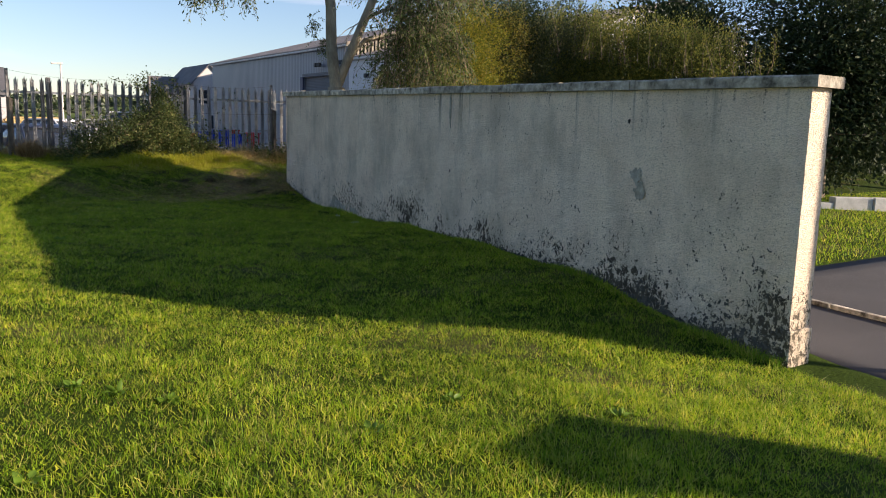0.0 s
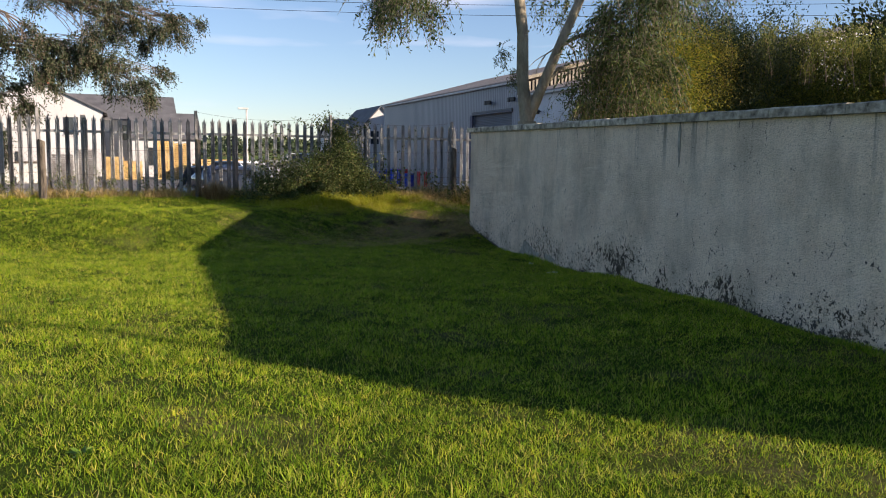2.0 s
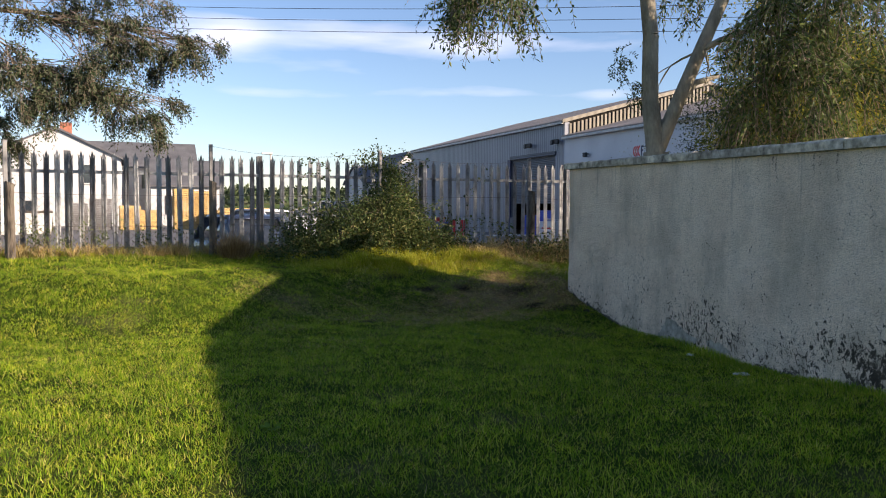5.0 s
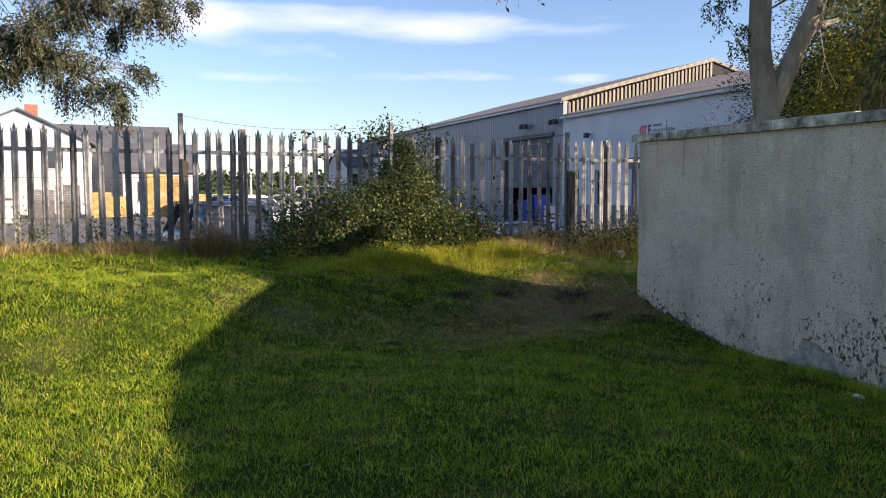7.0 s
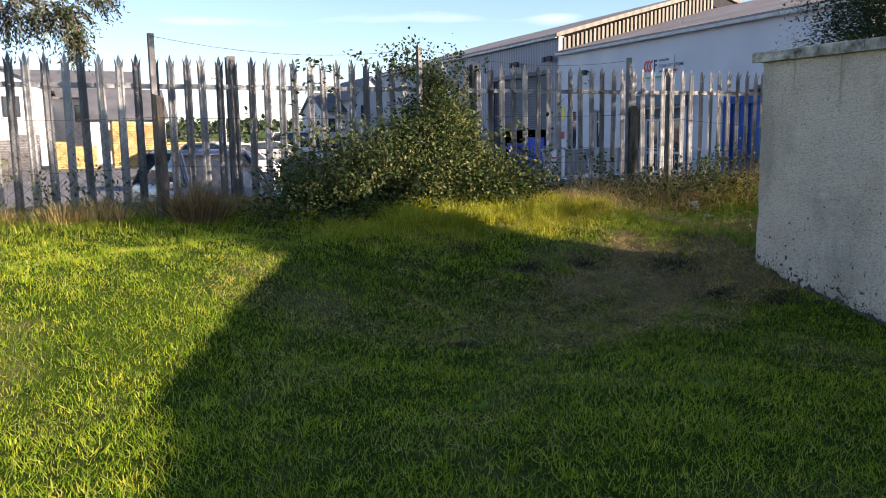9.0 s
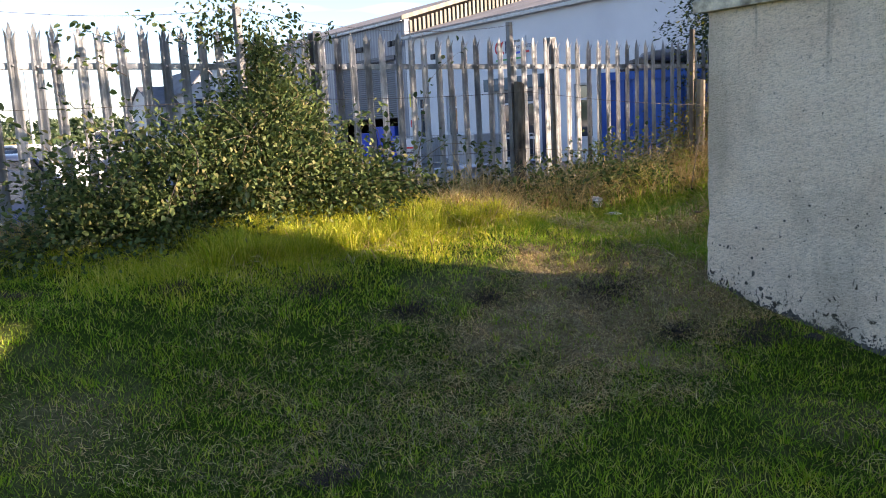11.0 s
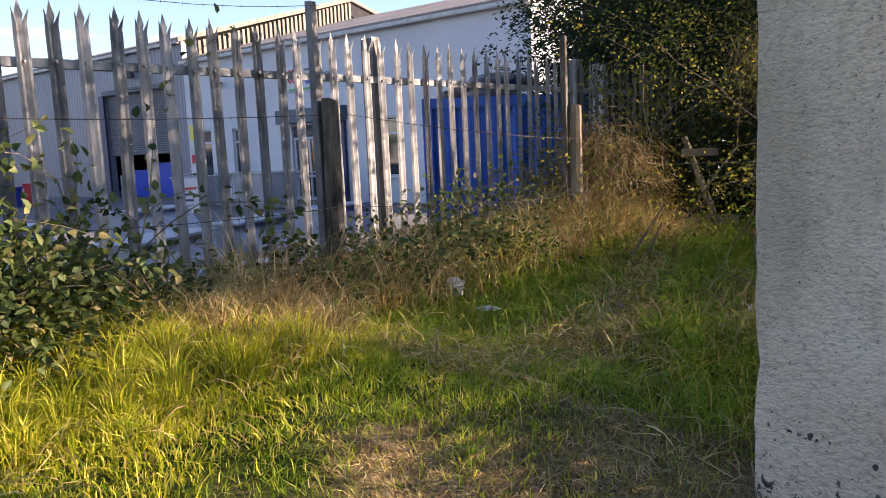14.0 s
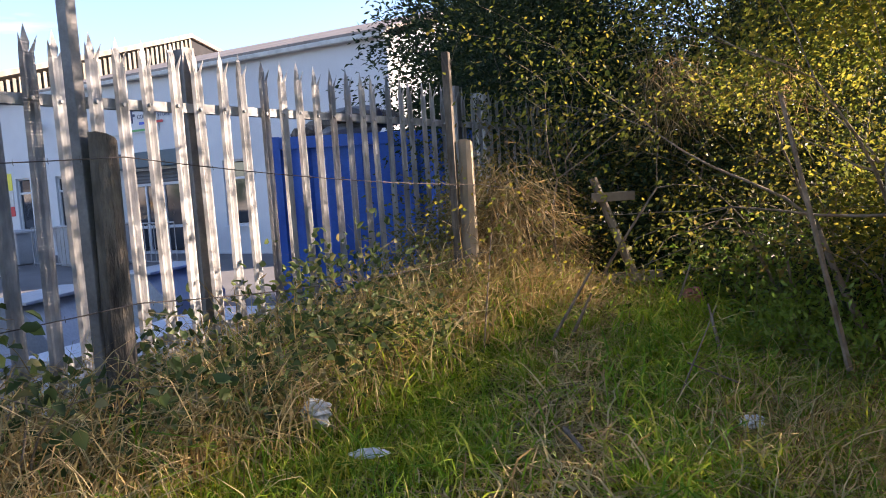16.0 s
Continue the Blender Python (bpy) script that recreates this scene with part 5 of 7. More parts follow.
def path_y(x):
    """Middle line of the trodden way through the rough grass."""
    return 16.75 + 0.62 * ss(8.2, 10.2, x) + 0.05 * np.sin(3 * x)


def patchy(x, y):
    return 0.5 + 0.5 * np.sin(2.1 * x + 1.3 * np.sin(1.7 * y)) * np.sin(2.4 * y + 1.1 * np.sin(1.9 * x))


def lawn_keep(x, y, u):
    road_side = (x > 6.0) & (y < 3.45)
    worn = 0.8 * np.exp(-((y - path_y(x)) / 0.25) ** 2) * (x > 7.3)
    thin = 0.55 * ss(0.25, 0.8, wobble(3.1 * x, 3.7 * y) + wobble(5.3 * y + 1.0, 4.7 * x) * 0.8)
    return off_wall(x, y) & ~road_side & (u > np.maximum(0.8 * bare_amount(x, y) + worn, thin)) & (y < 18.9)


r_g = np.random.default_rng(21)
for nm, n, box_, hh, ww, seed in (("lawn_grass", 720000, (-2.6, 6.75, 1.2, 18.6), 0.038, 0.0058, 31), ("lawn_grass", 90000, (-8.5, -2.6, 1.5, 18.6), 0.036, 0.011, 32), ("lawn_grass", 60000, (6.0, 12.5, 15.2, 18.6), 0.06, 0.006, 33), ("lawn_grass", 50000, (1.0, 7.5, 0.6, 3.8), 0.045, 0.006, 34)):
    xs, ys = scatter(n, *box_, seed, lawn_keep)
    hs = hh * r_g.uniform(0.4, 1.35, len(xs)) * (0.6 + 0.45 * patchy(xs, ys) + 0.55 * patchy(xs * 5.3 + 1, ys * 5.7))
    tagged(new(nm, blades(nm, xs, ys, hs, ww * r_g.uniform(0.7, 1.2, len(xs)), M_LAWN, 1.0, seed)), "short green mown lawn grass in tufts", "grass", kind="stuff")
# dead blades through the lawn and over the trodden bank
xs, ys = scatter(260000, -2.5, 10.5, 1.5, 18.4, 41, lambda x, y, u: off_wall(x, y) & ~((x > 6.0) & (y < 3.45)) & (u < 0.09 * (0.4 + 1.2 * patchy(1.3 * x, 1.4 * y)) + 0.75 * bare_amount(x, y) + 0.6 * np.exp(-((y - path_y(x)) / 0.3) ** 2) * (x > 7.3)))
tagged(new("dry_grass", blades("dry_grass", xs, ys, 0.026 * r_g.uniform(0.4, 1.5, len(xs)), 0.006 * r_g.uniform(0.6, 1.3, len(xs)), M_DRY, 2.6, 42)), "thin dead straw grass on trodden ground", "grass", kind="stuff")

for i, (bx, by, br) in enumerate(((4.42, 16.77, 0.22), (4.82, 16.29, 0.14), (5.34, 16.19, 0.12), (6.11, 15.8, 0.3), (2.74, 17.3, 0.1), (3.6, 17.0, 0.1), (3.55, 15.0, 0.12), (6.3, 14.8, 0.2), (6.02, 15.18, 0.12))):
    rb_ = np.random.default_rng(400 + i)
    n = int(6500 * br)
    xs, ys = bx + rb_.normal(0, br * 0.5, n), by + rb_.normal(0, br * 0.36, n)
    k = off_wall(xs, ys)
    xs, ys = xs[k], ys[k]
    tagged(new("burnt_stubble", blades("burnt_stubble", xs, ys, 0.03 * rb_.uniform(0.4, 1.4, len(xs)), 0.009 * rb_.uniform(0.6, 1.3, len(xs)), M_STUBBLE, 1.6, 420 + i)), "small patch of burnt black stubble on the bank", "burnt grass", kind="stuff")


def mound(x, y, cx, cy, rx, ry):
    return np.exp(-((x - cx) / rx) ** 2 - ((y - cy) / ry) ** 2)


# long tufts at the bramble's foot, along the fence and by the thicket
xs, ys = scatter(130000, -7.5, 11.5, 16.0, 19.3, 51, lambda x, y, u: off_wall(x, y) & (u < 0.9 * mound(x, y, 5.2, 17.75, 1.3, 0.45) + 0.2 * ss(18.2, 18.6, y) + 0.12 * mound(x, y, 3.0, 17.9, 3.5, 0.4)))
hs = (0.09 + 0.09 * mound(xs, ys, 5.2, 17.9, 1.6, 0.4) + 0.1 * ss(18.3, 18.9, ys)) * r_g.uniform(0.5, 1.4, len(xs))
tagged(new("long_grass", blades("long_grass", xs, ys, hs, 0.006 * r_g.uniform(0.7, 1.3, len(xs)), M_LONG, 0.85, 52, True)), "long unmown green grass along the bank", "grass", kind="stuff")
# dense knee-short sward on the sunny side of the bank
xs, ys = scatter(150000, 3.0, 8.2, 16.2, 18.3, 53, lambda x, y, u: off_wall(x, y) & (u < 1.05 * np.exp(-((x - 5.4) / 1.9) ** 4 - ((y - 17.5) / 0.62) ** 4) * (0.35 + 0.75 * patchy(3.3 * x, 3.7 * y))))
hs = (0.045 + 0.05 * ss(16.6, 17.6, ys)) * r_g.uniform(0.5, 1.4, len(xs)) * (0.6 + 0.7 * patchy(xs * 3.3, ys * 3.7))
tagged(new("bank_grass", blades("bank_grass", xs, ys, hs, 0.0065 * r_g.uniform(0.7, 1.3, len(xs)), M_LONG, 0.9, 54, True)), "dense yellow-green grass on the sunny bank", "grass", kind="stuff")
# rough tangled grass between the wall's end and the thicket
xs, ys = scatter(26000, 7.0, 11.4, 15.3, 18.3, 55, lambda x, y, u: u < (0.3 + 0.7 * patchy(2.3 * x, 2.9 * y)) * (1 - 0.75 * np.exp(-((y - path_y(x)) / 0.3) ** 2)))
tagged(new("rough_grass", tangle("rough_grass", xs, ys, 0.2, 0.007, M_ROUGH, 56, 62, 26)), "rough tangled green grass before the thicket", "grass", kind="stuff")
xs, ys = scatter(22000, 6.6, 11.6, 15.3, 18.2, 57, lambda x, y, u: u < 0.14 + 0.86 * np.exp(-((y - path_y(x)) / 0.35) ** 2) + 0.7 * mound(x, y, 9.3, 15.9, 0.9, 0.45))
tagged(new("fallen_straw", tangle("fallen_straw", xs, ys, 0.26, 0.0055, M_STRAW, 58, 14, 22, 0.05)), "flattened pale straw trodden into a path", "grass", kind="stuff")
# straw grass: lit tuft, fence foot and the heap below the palisade
xs, ys = scatter(190000, -7.5, 12.0, 15.4, 19.2, 61, lambda x, y, u: off_wall(x, y) & (u < 0.1 * mound(x, y, 6.3, 17.6, 0.45, 0.35) + 0.12 * mound(x, y, 8.3, 18.45, 1.6, 0.42) + 0.12 * mound(x, y, 10.4, 17.9, 0.8, 0.6) + 0.6 * mound(x, y, 2.6, 18.55, 0.45, 0.25) + 0.3 * mound(x, y, 0.6, 18.6, 1.2, 0.25) + 0.2 * mound(x, y, -3, 18.6, 2.5, 0.25)))
hs = (0.13 + 0.1 * mound(xs, ys, 8.6, 18.4, 1.8, 0.6) + 0.12 * mound(xs, ys, 10.5, 18.0, 0.9, 0.6) + 0.1 * mound(xs, ys, 2.6, 18.55, 0.5, 0.3)) * r_g.uniform(0.5, 1.5, len(xs))
tagged(new("straw_grass", blades("straw_grass", xs, ys, hs, 0.005 * r_g.uniform(0.6, 1.3, len(xs)), M_DRY, 1.15, 62, True)), "long dead straw-coloured grass below the fence", "grass", kind="stuff")
# straw lying on the bank
xs, ys = scatter(70000, 3.2, 10.6, 14.6, 17.6, 64, lambda x, y, u: off_wall(x, y) & (u < 0.75 * bare_amount(x, y) + 0.5 * np.exp(-((y - path_y(x)) / 0.3) ** 2) * (x > 7.0) + 0.06))
tagged(new("fallen_straw", blades("fallen_straw", xs, ys, 0.032 * r_g.uniform(0.4, 1.4, len(xs)), 0.0045 * r_g.uniform(0.6, 1.3, len(xs)), M_DRY, 3.2, 65, True)), "flattened pale straw lying on the bank", "grass", kind="stuff")


def tuft_spots(n, x0, x1, y0, y1, seed, lo=0.6, hi=1.3):
    r = np.random.default_rng(seed)
    p = np.stack([r.uniform(x0, x1, n), r.uniform(y0, y1, n), r.uniform(lo, hi, n)], 1)
    return p[off_wall(p[:, 0], p[:, 1])]


tagged(new("grass_tussock", tussocks("grass_tussock", np.concatenate([tuft_spots(170, 3.9, 6.4, 17.2, 18.0, 1, 0.5, 1.1), tuft_spots(50, -7, 3.2, 18.3, 18.8, 4, 0.3, 0.6)]), 90, 0.24, 0.006, M_LONG, 66)), "lush green grass tussocks on the bank", "grass", kind="stuff")
tagged(new("straw_tussock", tussocks("straw_tussock", np.concatenate([tuft_spots(45, 6.0, 6.9, 17.3, 17.9, 5), tuft_spots(30, 7.0, 10.6, 18.1, 18.6, 6, 0.7, 1.2), tuft_spots(24, 9.9, 11.4, 17.6, 18.3, 7, 0.8, 1.4), tuft_spots(130, -7, 3.2, 18.4, 18.9, 8, 0.5, 1.2)]), 60, 0.25, 0.0075, M_STRAW, 67, 0.05, 1.2)), "dead straw-coloured grass tussocks by the fence", "grass", kind="stuff")
tagged(new("grass_tussock", tussocks("grass_tussock", np.concatenate([tuft_spots(46, 7.0, 10.6, 17.3, 18.0, 2, 0.4, 0.8), tuft_spots(90, 8.2, 10.8, 15.4, 16.6, 3, 0.4, 1.0), tuft_spots(30, 9.8, 11.0, 16.4, 17.0, 11, 0.6, 1.1)]), 80, 0.2, 0.009, M_ROUGH, 69, 0.05, 1.4)), "rough green tussocks in the shade of the thicket", "grass", kind="stuff")
# matted heap of dead stalks and fresh blades below the palisade
xs, ys = scatter(16000, 6.6, 11.5, 17.7, 19.0, 73, lambda x, y, u: u < np.clip(1.1 * mound(x, y, 8.4, 18.4, 1.5, 0.4) + 1.1 * mound(x, y, 10.5, 18.05, 0.75, 0.4) + 0.9 * mound(x, y, 7.3, 18.15, 0.6, 0.25), 0, 1) * (0.35 + 0.8 * patchy(2.6 * x, 3 * y)))
tagged(new("stalk_heap", tangle("stalk_heap", xs, ys, 0.55, 0.0065, M_STRAW, 74, 66, 30, 0.12)), "matted heap of dead pale stalks below the fence", "grass", kind="stuff")
xs, ys = scatter(9000, 6.6, 11.5, 17.7, 19.0, 75, lambda x, y, u: u < np.clip(mound(x, y, 8.6, 18.3, 1.6, 0.45) + 0.8 * mound(x, y, 10.5, 18.0, 0.8, 0.4), 0, 1) * patchy(2.1 * x + 1, 2.3 * y))
tagged(new("rough_grass", tangle("rough_grass", xs, ys, 0.42, 0.008, M_ROUGH, 76, 68, 26, 0.08)), "fresh green blades through the dead stalks", "grass", kind="stuff")
xs, ys = scatter(5000, 3.6, 7.2, 16.9, 18.2, 77, lambda x, y, u: u < 0.8 * mound(x, y, 6.25, 17.55, 0.6, 0.35) + 0.15)
tagged(new("fallen_straw", tangle("fallen_straw", xs, ys, 0.24, 0.006, M_STRAW, 78, 45, 30, 0.03)), "sunlit dead straw arching over the bank", "grass", kind="stuff")
# short dead fibres over the trodden lawn
xs, ys = scatter(125000, 2.0, 7.0, 13.0, 17.0, 79, lambda x, y, u: off_wall(x, y) & (u < 0.6 * bare_amount(x, y) + 0.28 * ss(0.62, 0.85, patchy(1.1 * x + 0.4, 1.2 * y)) * ss(13.0, 14.2, y) + 0.015))
tagged(new("fallen_straw", tangle("fallen_straw", xs, ys, 0.062, 0.003, M_STRAW, 80, 14, 16, 0.012)), "short pale straw fibres on trodden ground", "grass", kind="stuff")
xs, ys = scatter(3200, 8.2, 10.8, 15.2, 16.6, 84, lambda x, y, u: u < np.clip(1.1 * mound(x, y, 9.4, 15.85, 0.9, 0.45) + 0.6 * mound(x, y, 8.6, 16.0, 0.5, 0.4), 0, 1))
tagged(new("stalk_heap", tangle("stalk_heap", xs, ys, 0.32, 0.0065, M_STRAW, 85, 58, 28, 0.1)), "tangled dead golden stalks in the rough grass", "grass", kind="stuff")
# coarse straw lying along the trodden path, and thick arching blades beside it
xs, ys = scatter(9000, 7.6, 11.6, 15.4, 18.0, 86, lambda x, y, u: u < 0.75 * np.exp(-((y - path_y(x)) / 0.22) ** 2) + 0.8 * mound(x, y, 9.75, 16.35, 0.35, 0.2) + 0.7 * mound(x, y, 10.6, 16.65, 0.3, 0.15) + 0.8 * mound(x, y, 9.0, 15.75, 0.6, 0.25))
tagged(new("fallen_straw", tangle("fallen_straw", xs, ys, 0.3, 0.009, M_STRAW, 87, 14, 16, 0.09, 0.5)), "coarse pale stalks lying across the path", "grass", kind="stuff")
xs, ys = scatter(9000, 8.0, 12.4, 15.4, 17.3, 88, lambda x, y, u: u < (0.25 + 0.75 * patchy(3.1 * x, 3.3 * y)) * (1 - 0.9 * np.exp(-((y - path_y(x)) / 0.3) ** 2)) * (1 - 0.95 * mound(x, y, 9.4, 16.3, 0.4, 0.22)) * (1 - 0.8 * mound(x, y, 9.0, 15.75, 0.6, 0.25)))
tagged(new("rough_grass", tangle("rough_grass", xs, ys, 0.3, 0.01, M_ROUGH, 89, 70, 30, 0.02)), "coarse arching green grass before the thicket", "grass", kind="stuff")
# scattered coarse tufts in the lawn
tagged(new("lawn_tuft", tussocks("lawn_tuft", tuft_spots(1100, -2.5, 6.4, 1.6, 17.2, 10, 0.5, 1.2), 34, 0.06, 0.006, M_LAWN, 68, 0.045, 1.3)), "coarser tufts standing out of the lawn", "grass", kind="stuff")
# verge grass over the road
xs, ys = scatter(30000, 9, 26, 6.0, 12.5, 71, lambda x, y, u: (y > 6.25) & (y < 9.1 + 0.31 * (x - 11)))
tagged(new("verge_grass", blades("verge_grass", xs, ys, 0.07 * r_g.uniform(0.5, 1.3, len(xs)), 0.014 * r_g.uniform(0.7, 1.3, len(xs)), M_LAWN, 0.5, 72)), "shaded verge grass across the road", "grass", kind="stuff")
# grass at the wall's foot
ys = np.random.default_rng(81).uniform(3.4, 13.8, 9000)
xs = 5.42 + 0.083 * ys - np.abs(np.random.default_rng(82).normal(0, 0.05, 9000))
tagged(new("wall_foot_grass", blades("wall_foot_grass", xs, ys, 0.075 * r_g.uniform(0.4, 1.5, 9000) * (0.3 + 0.9 * patchy(xs * 0.5, ys * 0.7)), 0.006 + 0 * xs, M_ROUGH, 0.6, 83, True)), "uncut grass at the foot of the wall", "grass", kind="stuff")

rz_ = random.Random(91)
for i, (wx, wy) in enumerate(((0.95, 4.55), (0.75, 4.75), (1.15, 4.3), (-0.9, 6.9), (-1.3, 7.4), (0.35, 3.5), (1.9, 3.3), (2.6, 3.6), (-0.2, 10.4), (1.6, 10.6), (2.2, 13.1), (3.0, 13.8), (-1.6, 12.2), (4.4, 13.6), (3.4, 3.0), (0.1, 5.9))):
    n = rz_.randint(9, 16)
    ang = np.array([rz_.uniform(0, 6.28) for _ in range(n)])
    pp = np.stack([wx + 0.02 * np.cos(ang), wy + 0.02 * np.sin(ang), np.full(n, gz(wx, wy) + 0.012)], 1)
    dd = np.stack([np.cos(ang), np.sin(ang), np.full(n, 0.75)], 1) * 1.6
    weed = thing("lawn_weed", "broad-leaved weed rosette in the lawn", "weed", "weeds in the lawn")
    for q in range(n):
        part_me("leaf", leaves("leaf", pp[q:q + 1], dd[q:q + 1], 0.062, 0.034, M_WEED, 0.3, 0.15, 500 + 20 * i + q, True), weed)

# ---- bramble mound in front of the fence ----
bramble = thing("bramble", "bramble mound with dusty green leaves over the fence foot", "shrub", at=(0, 0, 0))
B_BLOBS = [((4.45, 18.15, 0.7), (1.15, 0.6, 0.62), 300), ((4.85, 18.4, 1.05), (0.52, 0.42, 0.66), 200), ((5.4, 18.15, 0.75), (0.7, 0.5, 0.45), 170), ((3.5, 18.05, 0.6), (0.7, 0.5, 0.45), 190), ((4.95, 18.7, 1.8), (0.15, 0.14, 0.36), 34), ((6.1, 18.3, 0.65), (0.5, 0.3, 0.25), 50), ((4.9, 18.8, 2.3), (0.5, 0.12, 0.1), 16), ((4.0, 18.35, 0.9), (1.0, 0.45, 0.6), 150), ((5.0, 18.6, 1.35), (0.5, 0.3, 0.6), 150)]
part_me("leaves", foliage("leaves", B_BLOBS, 32, 0.1, 0.046, 0.031, M_BRAMBLE, 0.25, 91, 0.5, -0.5, True), bramble)
rnd = random.Random(4)
segs, tips = [], []
for i in range(46):
    bx, by = rnd.uniform(3.4, 6.2), rnd.uniform(18.0, 18.7)
    grow((bx, by, gz(bx, by)), (rnd.gauss(0, 0.4), rnd.gauss(-0.2, 0.3), 1), rnd.uniform(0.4, 0.85), 0.006, 1, rnd, segs, tips, 0.6, 0.9, 0.8, (1, 2), 4)
for i in range(9):
    bx, tz = rnd.uniform(3.9, 5.8), rnd.uniform(2.1, 2.42)
    grow((bx, 18.9, tz - 0.25), (rnd.uniform(-1, 1), -0.1, 0.45), 0.32, 0.004, 1, rnd, segs, tips, 0.5, 0.9, 0.8, (1, 1), 4)
part_me("stem_tangle", tubes("stem_tangle", segs, M_TWIG, 5), bramble)
p_, d_ = leaf_tips(tips, 3, 0.04, 5)
part_me("leaves", leaves("leaves", p_, d_, 0.055, 0.04, M_BRAMBLE, 0.3, 0.25, 6, True), bramble)
# runner of bramble across the fence foot
runner = thing("bramble", "low bramble runners along the fence foot", "shrub")
segs, tips = [], []
for i in range(26):
    bx = rnd.uniform(6.2, 9.6)
    grow((bx, rnd.uniform(18.0, 18.9), gz(bx, 18.5)), (rnd.gauss(0.3, 0.6), rnd.gauss(-0.1, 0.3), 0.9), rnd.uniform(0.25, 0.5), 0.005, 1, rnd, segs, tips, 0.7, 1.0, 0.8, (1, 2), 4)
part_me("stem_tangle", tubes("stem_tangle", segs, M_TWIG, 5), runner)
p_, d_ = leaf_tips(tips, 4, 0.05, 7)
part_me("leaves", leaves("leaves", p_, d_, 0.055, 0.04, M_BRAMBLE, 0.3, 0.25, 8, True), runner)
part_me("leaves", foliage("leaves", [((8.2, 18.55, 0.55), (1.0, 0.35, 0.4), 60), ((9.4, 18.5, 0.65), (0.8, 0.4, 0.5), 90), ((8.6, 18.2, 0.5), (1.3, 0.3, 0.35), 60)], 10, 0.08, 0.05, 0.036, M_BRAMBLE, 0.3, 97, 0.6, -0.5, True), runner)

part_me("leaves", foliage("leaves", [((7.6, 18.1, 0.55), (0.6, 0.25, 0.25), 60), ((8.4, 18.15, 0.6), (0.7, 0.25, 0.32), 70), ((9.2, 18.1, 0.6), (0.6, 0.25, 0.3), 60)], 12, 0.08, 0.042, 0.028, M_BRAMBLE, 0.2, 98, 0.5, -0.5, True), runner)
part_me("dead_grass", foliage("dead_grass", [((8.5, 18.35, 0.5), (1.3, 0.35, 0.42), 70), ((9.9, 18.2, 0.6), (0.6, 0.35, 0.5), 40)], 9, 0.1, 0.2, 0.008, M_DRY, 0.9, 99, 0.4), runner)

# clumps mostly out of view, added so their shade falls on bank and path
scrub = thing("scrub", "mostly hidden low scrub behind the wall, added to shade the bank", "shrub")
part_me("leaves", foliage("leaves", [((8.3, 14.9, 0.3), (0.75, 0.5, 0.66), 330), ((7.9, 14.45, 0.35), (0.45, 0.35, 0.62), 240), ((8.2, 14.7, 0.4), (0.4, 0.35, 0.7), 220), ((7.6, 14.2, 0.2), (0.4, 0.4, 0.5), 100), ((9.5, 14.3, 0.7), (0.9, 0.6, 1.4), 300), ((11.7, 14.6, 0.5), (1.2, 0.8, 1.1), 240), ((12.6, 15.2, 0.5), (0.8, 0.7, 1.0), 150), ((12.4, 13.2, 0.5), (1.3, 0.9, 1.6), 260), ((10.6, 13.6, 0.3), (1.0, 0.7, 1.2), 160)], 22, 0.13, 0.07, 0.04, M_THICKET, 0.3, 141, 0.3), scrub)

# leafy weeds along the thicket's foot
r_w = random.Random(217)
for k, (cx, cy, n, hgt) in enumerate(((10.4, 15.95, 22, 0.3), (11.2, 16.05, 26, 0.36), (11.7, 16.5, 20, 0.34), (10.7, 16.35, 14, 0.2), (12.3, 16.4, 20, 0.45))):
    weed = thing("weeds", "leafy green weeds with dry stems by the thicket", "weeds")
    segs, tips = [], []
    for i in range(n):
        bx, by = cx + r_w.gauss(0, 0.22), cy + r_w.gauss(0, 0.15)
        grow((bx, by, gz(bx, by)), (r_w.gauss(-0.1, 0.35), r_w.gauss(0, 0.35), 1), r_w.uniform(0.6, 1.1) * hgt, 0.004, 1, r_w, segs, tips, 0.5, 0.3, 0.8, (2, 3), 3)
    part_me("stem_tangle", tubes("stem_tangle", segs, M_TWIG, 3), weed)
    p_, d_ = leaf_tips(tips, 7, 0.07, 217 + k)
    part_me("leaves", leaves("leaves", p_, d_, 0.055, 0.024, M_WEED, 0.3, 0.2, 218 + k), weed)
# dead sticks fallen in the grass
for k, (x0, y0, x1, y1, up, rad) in enumerate(((9.9, 17.35, 9.95, 17.2, 0.3, 0.012), (10.9, 16.95, 11.05, 16.85, 0.36, 0.011), (8.75, 17.2, 9.2, 17.05, 0.03, 0.013), (9.85, 16.45, 10.25, 16.6, 0.28, 0.012), (9.7, 16.6, 10.2, 16.3, 0.1, 0.009), (9.0, 17.35, 9.3, 17.0, 0.04, 0.01))):
    stick = thing("fallen_stick", "bleached dead stick lying in the grass", "stick", "fallen sticks")
    xm, ym = (x0 + x1) / 2 + 0.02, (y0 + y1) / 2
    p0, p1, p2 = (x0, y0, gz(x0, y0) + 0.01), (xm, ym, gz(xm, ym) + 0.03 + up * 0.45), (x1, y1, gz(x1, y1) + 0.02 + up)
    part_me("stem", tubes("stem", [(p0, p1, rad, rad * 0.85), (p1, p2, rad * 0.85, rad * 0.5)], M_TWIG, 6), stick)

